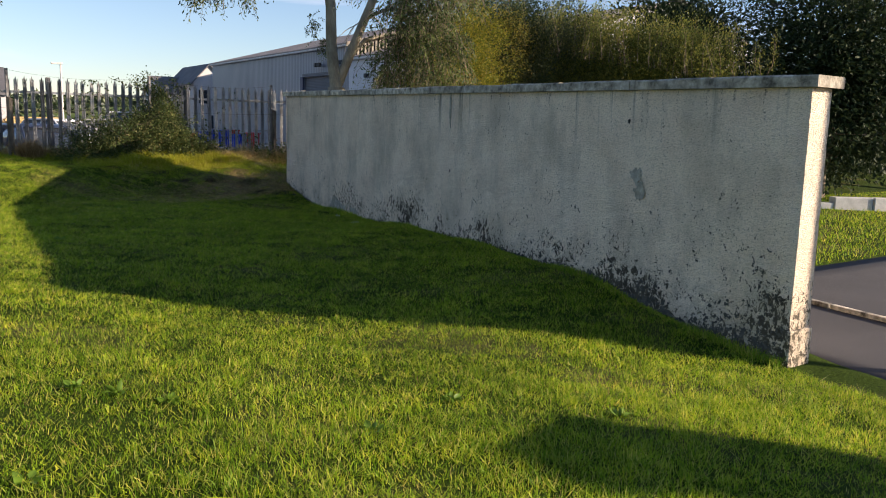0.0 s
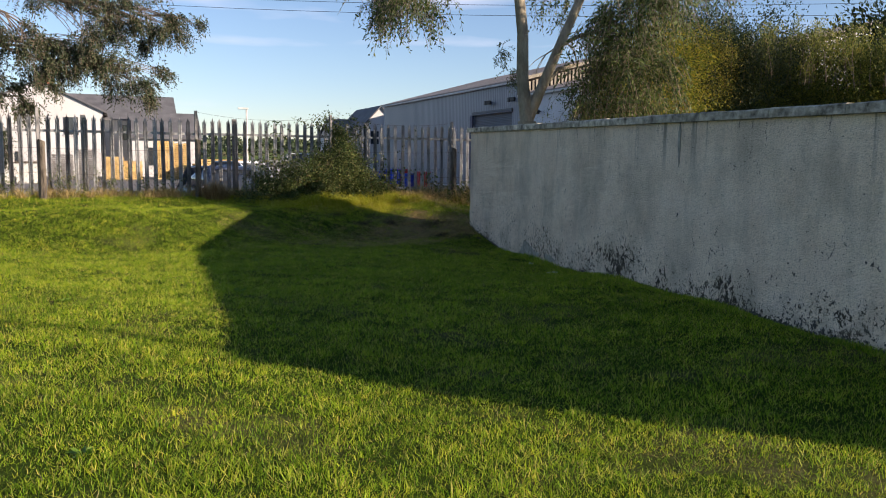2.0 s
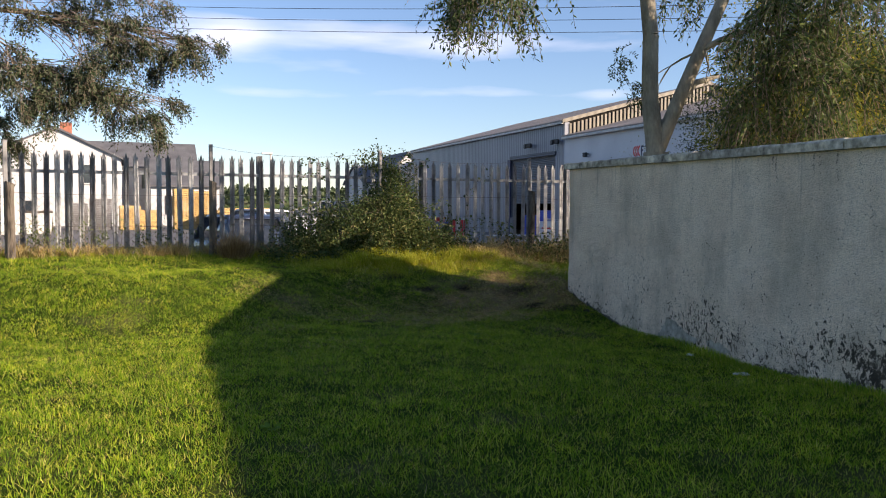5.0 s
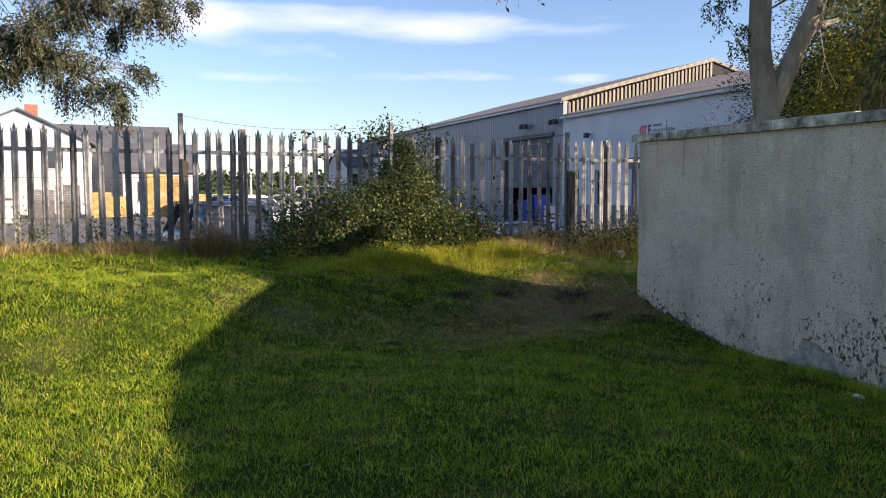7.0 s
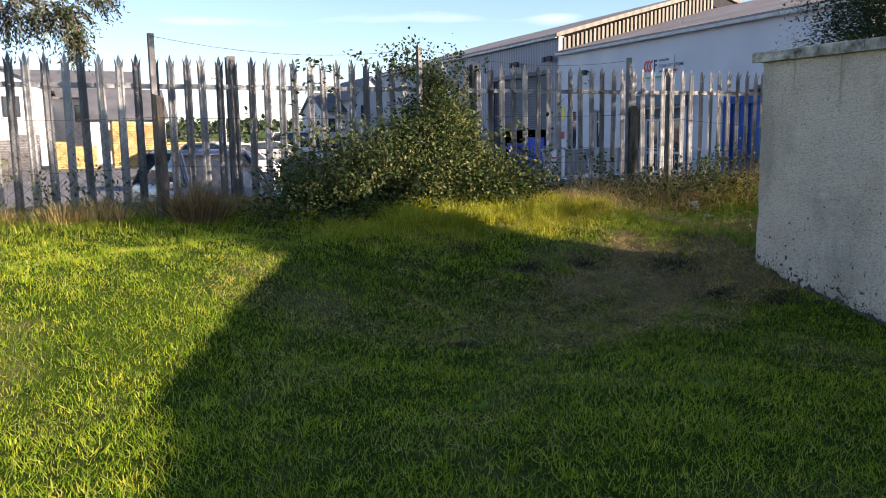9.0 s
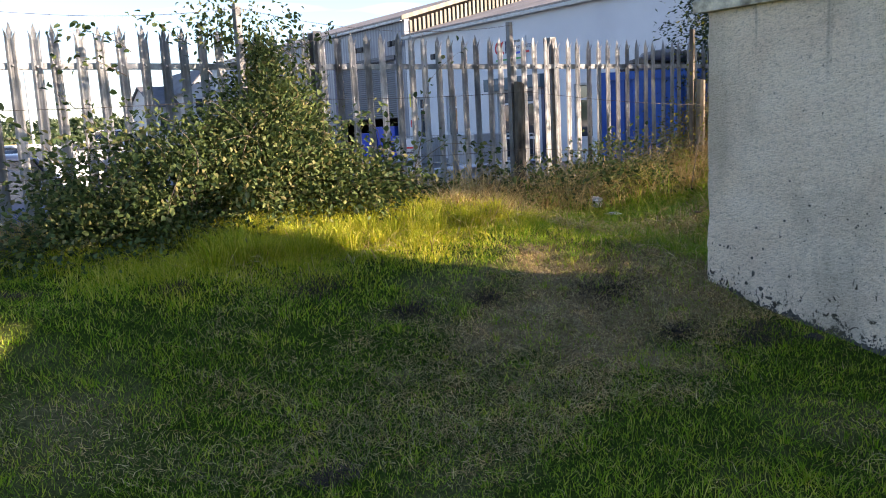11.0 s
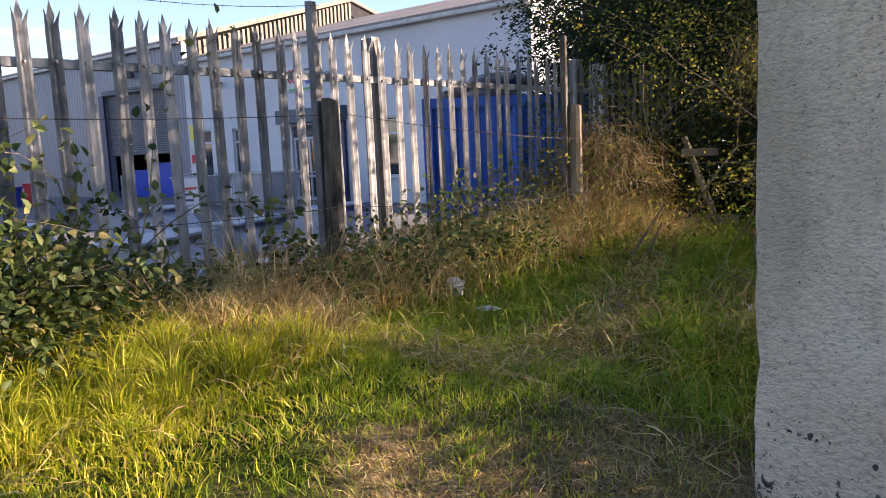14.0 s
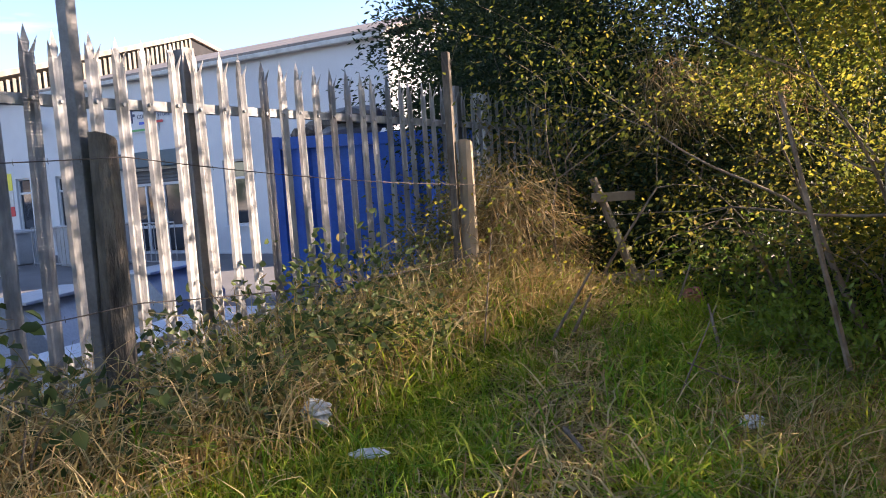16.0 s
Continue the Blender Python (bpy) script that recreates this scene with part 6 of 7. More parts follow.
# small dead bush by the fence
dead = thing("dead_bush", "round dead brown bush at the fence foot", "shrub")
part_me("dead_grass", tussocks("dead_grass", np.array([(2.26 + 0.16 * math.cos(2.4 * q) * (q / 9) ** 0.5, 18.15 + 0.1 * math.sin(2.4 * q) * (q / 9) ** 0.5, 1.45 - 0.05 * q) for q in range(10)]), 150, 0.33, 0.006, M_RUSSET, 143, 0.05, 1.15), dead)
mat_ = thing("dead_bush", "low clump of bleached dead grass at the fence foot", "shrub")
part_me("dead_grass", tussocks("dead_grass", np.array([(0.95 + 0.1 * q, 18.35 + 0.04 * math.sin(5 * q), 0.9 + 0.25 * math.sin(2 * q)) for q in range(7)]), 90, 0.24, 0.006, M_STRAW, 144, 0.06, 1.2), mat_)
for k, (cx, n) in enumerate(((-0.3, 18), (-2.3, 26), (0.9, 14), (-4.4, 26))):
    weed = thing("weeds", "dry weeds and thistles growing through the fence", "weeds")
    segs, tips = [], []
    for i in range(n):
        bx = cx + rnd.gauss(0, 0.45)
        grow((bx, 18.65 + rnd.gauss(0, 0.1), 0.6), (rnd.gauss(0, 0.25), rnd.gauss(-0.05, 0.2), 1), rnd.uniform(0.2, 0.42), 0.004, 1, rnd, segs, tips, 0.4, 0.3, 0.8, (1, 3), 3)
    part_me("stem_tangle", tubes("stem_tangle", segs, M_TWIG, 3), weed)
    p_, d_ = leaf_tips(tips, 4, 0.04, 17 + k)
    part_me("leaves", leaves("leaves", p_, d_, 0.05, 0.022, M_BRAMBLE, 0.2, 0.2, 18 + k), weed)

# ---- thicket at the bank's end ----
thicket = thing("thicket", "dense tangled thicket of shrubs and dead stems", "shrub")
T_BLOBS = [((11.7, 18.25, 0.9), (0.8, 0.6, 0.8), 130), ((13.6, 17.3, 1.6), (1.2, 1.2, 1.9), 220), ((10.95, 18.6, 1.0), (0.55, 0.45, 0.65), 60), ((12.9, 16.1, 3.5), (0.9, 0.8, 1.1), 130), ((14.9, 17.0, 2.2), (1.0, 1.4, 2.2), 260)]
part_me("leaves", foliage("leaves", T_BLOBS, 44, 0.15, 0.045, 0.026, M_THICKET, 0.3, 111, 0.3), thicket)
part_me("leaves", foliage("leaves", [((13.2, 19.2, 2.4), (1.5, 0.9, 1.8), 380), ((14.6, 18.6, 4.2), (1.9, 1.6, 1.7), 520)], 34, 0.18, 0.06, 0.028, M_DARKLEAF, 0.2, 117, 0.2), thicket)
# dark backing leaves: the first blob puts the hollow's shade into leaf colour
part_me("leaves", foliage("leaves", [((14.3, 17.6, 1.4), (1.3, 1.4, 1.7), 420), ((13.4, 16.6, 3.9), (1.1, 0.9, 1.1), 240)], 46, 0.18, 0.06, 0.034, M_DARKLEAF, 0.2, 118, 0.2), thicket)
segs, tips = [], []
for i in range(70):
    bx, by = rnd.uniform(10.9, 13.4), rnd.uniform(15.3, 18.6)
    if 10.6 < bx < 12.6 and 16.4 < by < 17.6:
        continue
    grow((bx, by, gz(bx, by)), (rnd.gauss(-0.15, 0.3), rnd.gauss(0, 0.3), 1), rnd.uniform(0.6, 1.1), 0.013, 2, rnd, segs, tips, 0.6, 0.35, 0.75, (1, 3), 4)
part_me("stem_tangle", tubes("stem_tangle", segs, M_TWIG, 5), thicket)
p_, d_ = leaf_tips(tips, 4, 0.09, 27)
part_me("leaves", leaves("leaves", p_, d_, 0.05, 0.03, M_THICKET, 0.3, 0.25, 28), thicket)

part_me("dead_bracken", foliage("dead_bracken", [((10.9, 18.1, 1.0), (0.5, 0.35, 0.6), 150), ((10.85, 18.4, 0.9), (0.4, 0.3, 0.5), 70), ((12.3, 17.2, 2.0), (0.25, 0.2, 0.35), 24)], 22, 0.1, 0.22, 0.006, M_DRY, 1.3, 115, 0.5), thicket)

# dead stalks hanging in curtains from the thicket
hang = np.random.default_rng(151)
P_, D_ = [], []
for hx, hy, hz, n in ((11.0, 18.1, 1.35, 130), (10.95, 18.35, 1.6, 80), (10.75, 18.25, 1.1, 130), (11.5, 18.1, 2.0, 40), (12.2, 17.2, 2.35, 110), (12.5, 16.4, 2.2, 120), (10.8, 18.3, 0.85, 200), (10.7, 18.1, 0.8, 160)):
    c = np.array((hx, hy, hz)) + hang.normal(0, 1, (n, 3)) * np.array((0.16, 0.13, 0.12))
    P_.append(c)
    D_.append(hang.normal(0, 0.45, (n, 3)) + np.array((-0.15, -0.1, -0.9)))
P_, D_ = np.concatenate(P_), np.concatenate(D_)
# dark leaves fill the hollow and foot, their colour standing in for shade
part_me("leaves", foliage("leaves", [((12.5, 17.1, 0.75), (0.5, 0.8, 0.95), 170), ((12.0, 16.3, 0.5), (0.65, 0.5, 0.4), 110), ((11.5, 15.7, 0.45), (0.5, 0.4, 0.4), 70), ((11.9, 18.0, 0.9), (0.4, 0.5, 0.8), 110)], 24, 0.14, 0.06, 0.034, M_DARKLEAF, 0.3, 161, 0.2), thicket)
part_me("dead_bracken", leaves("dead_bracken", P_, D_, 0.36, 0.0065, M_RUSSET, 0.2, 0.1, 152), thicket)

# ---- trees behind the wall ----
ash = thing("ash_tree", "forked pale-barked tree behind the wall with drooping leaves", "tree")
rnd = random.Random(12)
segs, tips = [], []
TB = Vector((7.1, 13.95, 2.2))
segs += [((7.1, 13.95, -0.4), (7.1, 13.95, 1.2), 0.24, 0.19), ((7.1, 13.95, 1.2), tuple(TB), 0.19, 0.165)]


def stem(points, radii):
    for a, b, r0, r1 in zip(points, points[1:], radii, radii[1:]):
        segs.append((a, b, r0, r1))


left_stem = [tuple(TB), (7.02, 14.0, 2.9), (6.98, 13.95, 3.7), (6.86, 13.95, 4.6), (6.8, 14.0, 5.6), (6.9, 14.1, 6.8)]
right_stem = [tuple(TB), (7.32, 13.88, 2.75), (7.6, 13.75, 3.5), (7.95, 13.6, 4.4), (8.3, 13.5, 5.4), (8.6, 13.4, 6.6)]
stem(left_stem, [0.125, 0.11, 0.1, 0.092, 0.08, 0.06])
stem(right_stem, [0.105, 0.092, 0.085, 0.076, 0.06, 0.045])
stem([(7.32, 13.88, 2.75), (7.75, 14.0, 3.15), (8.3, 14.2, 3.3)], [0.05, 0.04, 0.025])
for base, d, ln in ((left_stem[3], (-0.7, 0.75, 0.3), 1.05), (left_stem[3], (-0.65, 0.8, 0.12), 1.0), (left_stem[4], (-0.8, 0.6, 0.1), 1.2), (left_stem[4], (-0.7, 0.75, -0.05), 1.1), (left_stem[4], (-0.85, 0.55, 0.3), 1.1), (left_stem[5], (-0.4, -0.3, 0.8), 1.1), (right_stem[3], (0.8, 0.5, 0.4), 0.9), (right_stem[3], (0.6, -0.7, 0.3), 0.9), (right_stem[4], (0.9, 0.0, 0.3), 1.1), (right_stem[4], (0.0, 0.9, 0.4), 1.0), (right_stem[5], (0.5, -0.2, 0.8), 1.1), (left_stem[5], (0.2, 0.6, 0.8), 1.0), (right_stem[2], (0.7, 0.5, 0.3), 0.75), (right_stem[2], (0.5, -0.7, 0.4), 0.7), (right_stem[3], (0.9, 0.1, 0.1), 0.8)):
    grow(base, d, ln, 0.04, 3, rnd, segs, tips, 0.5, 0.7, 0.75, (2, 3), 3)
part_me("trunk", tubes("trunk", segs, M_BARK, 9), ash)
tips = [q for q in tips if q[0][2] > 3.7 or 0.677 * q[0][0] + 0.736 * q[0][1] < 15.0]
p_, d_, rows = sprays(tips[::2], 5, 0.3, 9, 37, 0.1, 0.8)
part_me("crown", leaves("crown", p_, d_, 0.085, 0.03, M_ASH, 0.5, 0.2, 38), ash)
part_me("twig_tangle", tubes("twig_tangle", rows, M_TWIG, 3), ash)
tips = bough([((7.95, 12.85, 2.9), (0.6, 0.5, 0.75), 60), ((8.4, 12.45, 2.8), (0.6, 0.5, 0.75), 60), ((8.2, 12.6, 3.8), (0.65, 0.55, 0.65), 55), ((8.9, 12.4, 4.5), (0.6, 0.5, 0.6), 40)], 40)
p_, d_, rows = sprays(tips, 4, 0.42, 12, 39, 0.07, 1.0)
part_me("crown", leaves("crown", p_, d_, 0.1, 0.03, M_ASH, 0.9, 0.2, 41), ash)
part_me("twig_tangle", tubes("twig_tangle", rows, M_TWIG, 3), ash)

tips = bough([((6.72, 14.4, 3.3), (0.3, 0.25, 0.42), 22)], 42)
p_, d_, rows = sprays(tips, 3, 0.16, 8, 43, 0.05, 0.3)
part_me("crown", leaves("crown", p_, d_, 0.045, 0.02, M_ASH, 0.2, 0.2, 44), ash)
part_me("twig_tangle", tubes("twig_tangle", rows, M_TWIG, 3), ash)

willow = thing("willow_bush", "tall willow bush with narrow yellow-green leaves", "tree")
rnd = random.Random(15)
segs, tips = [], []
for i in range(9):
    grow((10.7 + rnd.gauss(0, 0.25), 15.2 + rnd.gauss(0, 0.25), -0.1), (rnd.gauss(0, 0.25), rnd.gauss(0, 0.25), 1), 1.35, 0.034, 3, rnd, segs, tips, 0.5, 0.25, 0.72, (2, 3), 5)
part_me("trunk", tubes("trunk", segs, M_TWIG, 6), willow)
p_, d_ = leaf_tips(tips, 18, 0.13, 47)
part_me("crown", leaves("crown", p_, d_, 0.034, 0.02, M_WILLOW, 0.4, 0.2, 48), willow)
# the low clump at 11.0, 14.8 is added to shade the path
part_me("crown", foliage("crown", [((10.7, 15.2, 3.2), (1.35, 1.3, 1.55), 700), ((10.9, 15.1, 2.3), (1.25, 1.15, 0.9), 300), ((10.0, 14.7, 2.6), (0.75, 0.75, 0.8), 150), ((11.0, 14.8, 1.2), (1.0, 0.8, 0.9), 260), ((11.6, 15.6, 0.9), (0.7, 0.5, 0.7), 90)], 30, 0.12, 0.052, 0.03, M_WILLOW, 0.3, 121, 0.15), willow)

hedge = thing("hedge", "tall unclipped mixed hedge behind the wall", "hedge")
H_DARK = [((14.1, 16.4, 1.7), (1.0, 0.9, 2.2), 260), ((14.6, 16.1, 3.3), (1.2, 0.9, 1.3), 220)]
part_me("leaves", foliage("leaves", H_DARK, 44, 0.15, 0.065, 0.022, M_YARDTREE, -0.7, 132, 0.2), hedge)
H_BLOBS = [((15.5, 15.9, 1.9), (1.3, 1.2, 2.4), 280), ((16.5, 14.8, 1.9), (1.4, 1.3, 2.4), 300), ((17.4, 13.5, 1.8), (1.4, 1.3, 2.2), 260), ((18.2, 12.4, 1.4), (1.1, 1.1, 1.9), 200), ((16.0, 15.2, 3.3), (1.4, 1.2, 1.3), 240), ((17.1, 14.0, 3.2), (1.3, 1.2, 1.2), 200), ((13.2, 13.9, 1.2), (1.0, 0.6, 0.9), 90)]
part_me("leaves", foliage("leaves", H_BLOBS, 46, 0.16, 0.06, 0.03, M_HEDGE, -0.3, 131, 0.2), hedge)
segs, tips = [], []
rnd = random.Random(19)
for i in range(110):
    t = rnd.uniform(0, 1)
    grow((14.1 + 4.0 * t + rnd.gauss(0, 0.4), 16.4 - 3.9 * t + rnd.gauss(0, 0.4), 3.6 - 0.9 * t), (rnd.gauss(0, 0.12), rnd.gauss(0, 0.12), 1), rnd.uniform(0.5, 0.85), 0.012, 1, rnd, segs, tips, 0.22, -0.5, 0.75, (1, 2), 4)
part_me("stem_tangle", tubes("stem_tangle", segs, M_TWIG, 4), hedge)
p_, d_ = leaf_tips(tips, 14, 0.055, 57)
part_me("leaves", leaves("leaves", p_, d_, 0.06, 0.02, M_HEDGE, -0.6, 0.2, 58), hedge)


def big_tree(name, label, x, y, z0, trunk_h, radii, cz, n_clumps, mat, leaf, seed, limbs=7, per=18, spread=0.28):
    t = thing(name, label, "tree")
    rr = random.Random(seed)
    sg, tp = [], []
    sg.append(((x, y, z0 - 0.2), (x, y, z0 + trunk_h), 0.22, 0.17))
    for i in range(limbs):
        a = 2 * math.pi * i / limbs + rr.uniform(-0.3, 0.3)
        grow((x, y, z0 + trunk_h * rr.uniform(0.6, 1.0)), (math.cos(a) * 0.7, math.sin(a) * 0.7, rr.uniform(0.4, 1.1)), radii[0] * 0.45, 0.09, 3, rr, sg, tp, 0.45, 0.1, 0.7, (2, 3), 3)
    part_me("trunk", tubes("trunk", sg, M_TWIG, 6), t)
    pp, dd = leaf_tips(tp, 6, spread, seed + 3)
    part_me("crown", leaves("crown", pp, dd, leaf, leaf * 0.45, mat, 0.3, 0.2, seed + 4), t)
    if n_clumps:
        blobs = [((x, y, cz), radii, n_clumps)]
        for i in range(4):
            a = rr.uniform(0, 6.28)
            blobs.append(((x + math.cos(a) * radii[0] * 0.55, y + math.sin(a) * radii[1] * 0.55, cz + rr.uniform(-0.4, 0.5) * radii[2]), tuple(q * 0.55 for q in radii), n_clumps // 4))
        part_me("crown", foliage("crown", blobs, per, spread, leaf, leaf * 0.45, mat, 0.3, seed + 5, 0.25, -0.8), t)
    return t


big_tree("evergreen_tree", "large dark evergreen tree behind the fence end", 18.6, 20.7, -0.4, 0.9, (3.1, 2.7, 3.1), 2.9, 1500, M_DARKLEAF, 0.1, 201, 8, 34, 0.17)
big_tree("roadside_tree", "thin dark roadside tree with sky between its limbs", 24.5, 14.6, -0.3, 2.2, (2.8, 2.6, 2.8), 5.0, 260, M_DARKLEAF, 0.12, 207, 8, 14)
big_tree("roadside_tree", "dark ivy-clad roadside tree", 21.8, 12.4, -0.3, 1.0, (2.7, 2.3, 3.4), 3.0, 800, M_DARKLEAF, 0.17, 209, 6, 20)
big_tree("roadside_tree", "thin dark roadside tree with sky between its limbs", 28.0, 12.2, -0.3, 2.2, (3.2, 2.6, 3.2), 4.4, 420, M_DARKLEAF, 0.13, 211, 8, 14)
back_hedge = thing("hedge", "dark shaded hedge along the verge", "hedge")
part_me("leaves", foliage("leaves", [((18.8 + i * 2.3, 14.0 + i * 0.4, 0.9), (1.7, 1.2, 1.9), 260) for i in range(7)] + [((17.6, 16.6, 1.4), (1.2, 2.6, 2.4), 420), ((19.2, 16.0, 3.6), (1.9, 1.6, 2.0), 460), ((21.0, 16.6, 3.6), (1.9, 1.6, 2.2), 460)], 18, 0.28, 0.15, 0.075, M_DARKLEAF, 0.1, 221, 0.3), back_hedge)

# tree beyond the fence, whose boughs hang over the yard
yard_tree = thing("ash_tree", "tall tree with hanging boughs of small grey-green leaves", "tree")
rnd = random.Random(33)
segs, tips = [], []
TX = Vector((-3.8, 25.3, 0))
segs += [(tuple(TX + Vector((-0.5, 0.2, -0.7))), tuple(TX + Vector((-0.3, 0.1, 2.2))), 0.34, 0.27), (tuple(TX + Vector((-0.3, 0.1, 2.2))), tuple(TX + Vector((0, 0, 5.0))), 0.27, 0.2), (tuple(TX + Vector((0, 0, 5.0))), tuple(TX + Vector((0.4, -0.1, 7.8))), 0.2, 0.12)]
Y_BLOBS = [((0.29, 24.5, 5.1), (0.9, 0.7, 0.85), 110), ((1.2, 24.5, 5.1), (0.6, 0.5, 0.5), 45), ((2.1, 24.5, 4.95), (0.75, 0.5, 0.4), 55), ((-0.45, 24.5, 4.1), (0.7, 0.6, 0.7), 120), ((-0.95, 24.5, 3.75), (0.45, 0.5, 0.3), 50), ((0.65, 24.5, 3.75), (0.8, 0.6, 0.6), 100), ((1.2, 24.5, 3.4), (0.3, 0.35, 0.3), 22), ((-2.4, 24.5, 4.5), (0.75, 0.7, 1.1), 75), ((-1.35, 24.5, 4.6), (0.6, 0.6, 0.85), 55), ((-2.05, 24.7, 3.0), (0.6, 0.6, 0.45), 70), ((-2.7, 24.8, 1.9), (0.55, 0.6, 0.9), 90), ((-0.8, 24.5, 5.9), (0.9, 0.8, 0.5), 35), ((0.8, 24.5, 6.1), (1.2, 0.8, 0.5), 55), ((-2.2, 24.5, 6.3), (1.2, 0.8, 0.6), 60), ((-4.2, 24.8, 4.4), (1.1, 0.9, 1.6), 120)]
tips = bough(Y_BLOBS, 66)
crutch = [TX + Vector((0.1, 0, 5.4)), TX + Vector((0.3, 0, 6.6)), TX + Vector((-0.1, 0, 4.2)), TX + Vector((-0.3, 0.1, 2.0))]
k0 = 0
for c, rad, n in Y_BLOBS:
    # a limb bends over from the stem to each bough, and twigs fan from it
    c = Vector(c)
    a = min(crutch, key=lambda q: (q - c).length + (1.5 if q.z < c.z - 0.4 else 0))
    top = (a + c) / 2 + Vector((0, 0, 0.35 + 0.12 * (c - a).length))
    pts = [(1 - u) ** 2 * a + 2 * u * (1 - u) * top + u * u * c for u in [q / 7 for q in range(8)]]
    for q in range(7):
        segs.append((tuple(pts[q]), tuple(pts[q + 1]), 0.055 - 0.006 * q, 0.049 - 0.006 * q))
    for tp, _ in tips[k0:k0 + n:2]:
        b = pts[rnd.choice((4, 5, 6, 7))]
        m = (b + Vector(tp)) / 2 + Vector((rnd.gauss(0, 0.06), rnd.gauss(0, 0.06), 0.1))
        segs += [(tuple(b), tuple(m), 0.012, 0.009), (tuple(m), tp, 0.009, 0.005)]
    k0 += n
part_me("trunk", tubes("trunk", segs, M_TWIG, 5), yard_tree)
p_, d_, rows = sprays(tips, 5, 0.27, 9, 67, 0.07, 0.7, 0.5)
part_me("crown", leaves("crown", p_, d_, 0.088, 0.034, M_YARDTREE, 0.5, 0.2, 68), yard_tree)
part_me("twig_tangle", tubes("twig_tangle", rows, M_TWIG, 3), yard_tree)

# far hedgerows and woods
woods = []
rw = np.random.default_rng(77)
for i in range(900):
    band_y = rw.choice([120, 170, 240, 330, 450, 620, 900])
    band_y = band_y * rw.uniform(0.94, 1.06)
    fx = rw.uniform(-0.55, 0.75) * band_y
    s = band_y / 170
    woods.append(((fx, band_y, float(ground_z(fx, band_y)) + 0.3 * s), (2.6 * s, 1.5 * s, rw.uniform(0.3, 0.9) * s), 26))
PW, DW = [], []
for i, (c, rad, n) in enumerate(woods):
    p, d = shell_clumps(c, rad, n, 300 + i, 0.8, -0.2)
    PW.append(p)
    DW.append(d)
PW, DW = np.concatenate(PW), np.concatenate(DW)
lw = 0.006 * np.hypot(PW[:, 0], PW[:, 1])
tagged(new("far_woods", leaves("far_woods", PW, DW, lw, lw * 0.8, M_YARDTREE, 0.0, 0.3, 301)), "distant hedgerows and woods over the fields", "woods", kind="stuff")


# ---- yard things ----
def corrugated_container(px, py, pz, rz, lx, ly, h):
    c = thing("shipping_container", "blue steel shipping container behind the fence", "container", at=(px, py, pz), rz=rz)
    x0 = y0 = z0 = 0.0
    bm = bmesh.new()
    n = int(lx / 0.28)
    prof = []
    for i in range(n):
        a = lx * i / n
        s = lx / n
        prof += [(a, 0.0), (a + s * 0.3, 0.0), (a + s * 0.5, 0.045), (a + s * 0.8, 0.045)]
    prof.append((lx, 0.0))
    rows = [[bm.verts.new((x0 + qx, y0 + qy, z)) for qx, qy in prof] for z in (z0 + 0.15, z0 + h - 0.12)]
    for i in range(len(prof) - 1):
        bm.faces.new((rows[0][i], rows[0][i + 1], rows[1][i + 1], rows[1][i]))
    part("side_panel", bm, M_BLUE, c)
    part("roof", box(x0 + lx / 2, y0 + ly / 2, z0 + h - 0.03, lx - 0.1, ly - 0.1, 0.05), M_BLUE, c)
    part("end_panel", box(x0 + 0.03, y0 + ly / 2, z0 + h / 2, 0.05, ly - 0.2, h - 0.3), M_BLUE, c)
    part("end_panel", box(x0 + lx - 0.03, y0 + ly / 2, z0 + h / 2, 0.05, ly - 0.2, h - 0.3), M_BLUE, c)
    part("back_panel", box(x0 + lx / 2, y0 + ly - 0.03, z0 + h / 2, lx - 0.2, 0.05, h - 0.3), M_BLUE, c)
    for yy in (y0 + 0.02, y0 + ly - 0.06):
        part("rail", box(x0 + lx / 2, yy, z0 + h - 0.07, lx, 0.1, 0.13), M_BLUE, c)
        part("rail", box(x0 + lx / 2, yy, z0 + 0.09, lx, 0.1, 0.16), M_BLUE, c)
        for xx in (x0 + 0.05, x0 + lx - 0.05):
            part("corner_post", box(xx, yy, z0 + h / 2, 0.13, 0.13, h), M_BLUE, c)
    return c


corrugated_container(12.25, 21.52, -0.5, -50, 2.44, 6.06, 2.62)
# sacks and timber lying on the container
tarp = thing("sack_heap", "heap of old grey sacks on the container roof", "sacks")
rs = random.Random(8)
for i in range(9):
    bm = bmesh.new()
    bmesh.ops.create_icosphere(bm, subdivisions=2, radius=1.0, matrix=pose(13.3 + rs.uniform(0, 1.0), 21.5 + rs.uniform(-0.4, 0.3), 2.2 + 0.09 * (i // 3), 0, 0, rs.uniform(-20, 20)) @ Matrix.Diagonal((0.42, 0.28, 0.11, 1)))
    for v in bm.verts:
        v.co += Vector((rs.gauss(0, 0.012), rs.gauss(0, 0.012), rs.gauss(0, 0.012)))
    part("sack", bm, M_POST_STEEL if i % 3 else M_OLDWOOD, tarp)


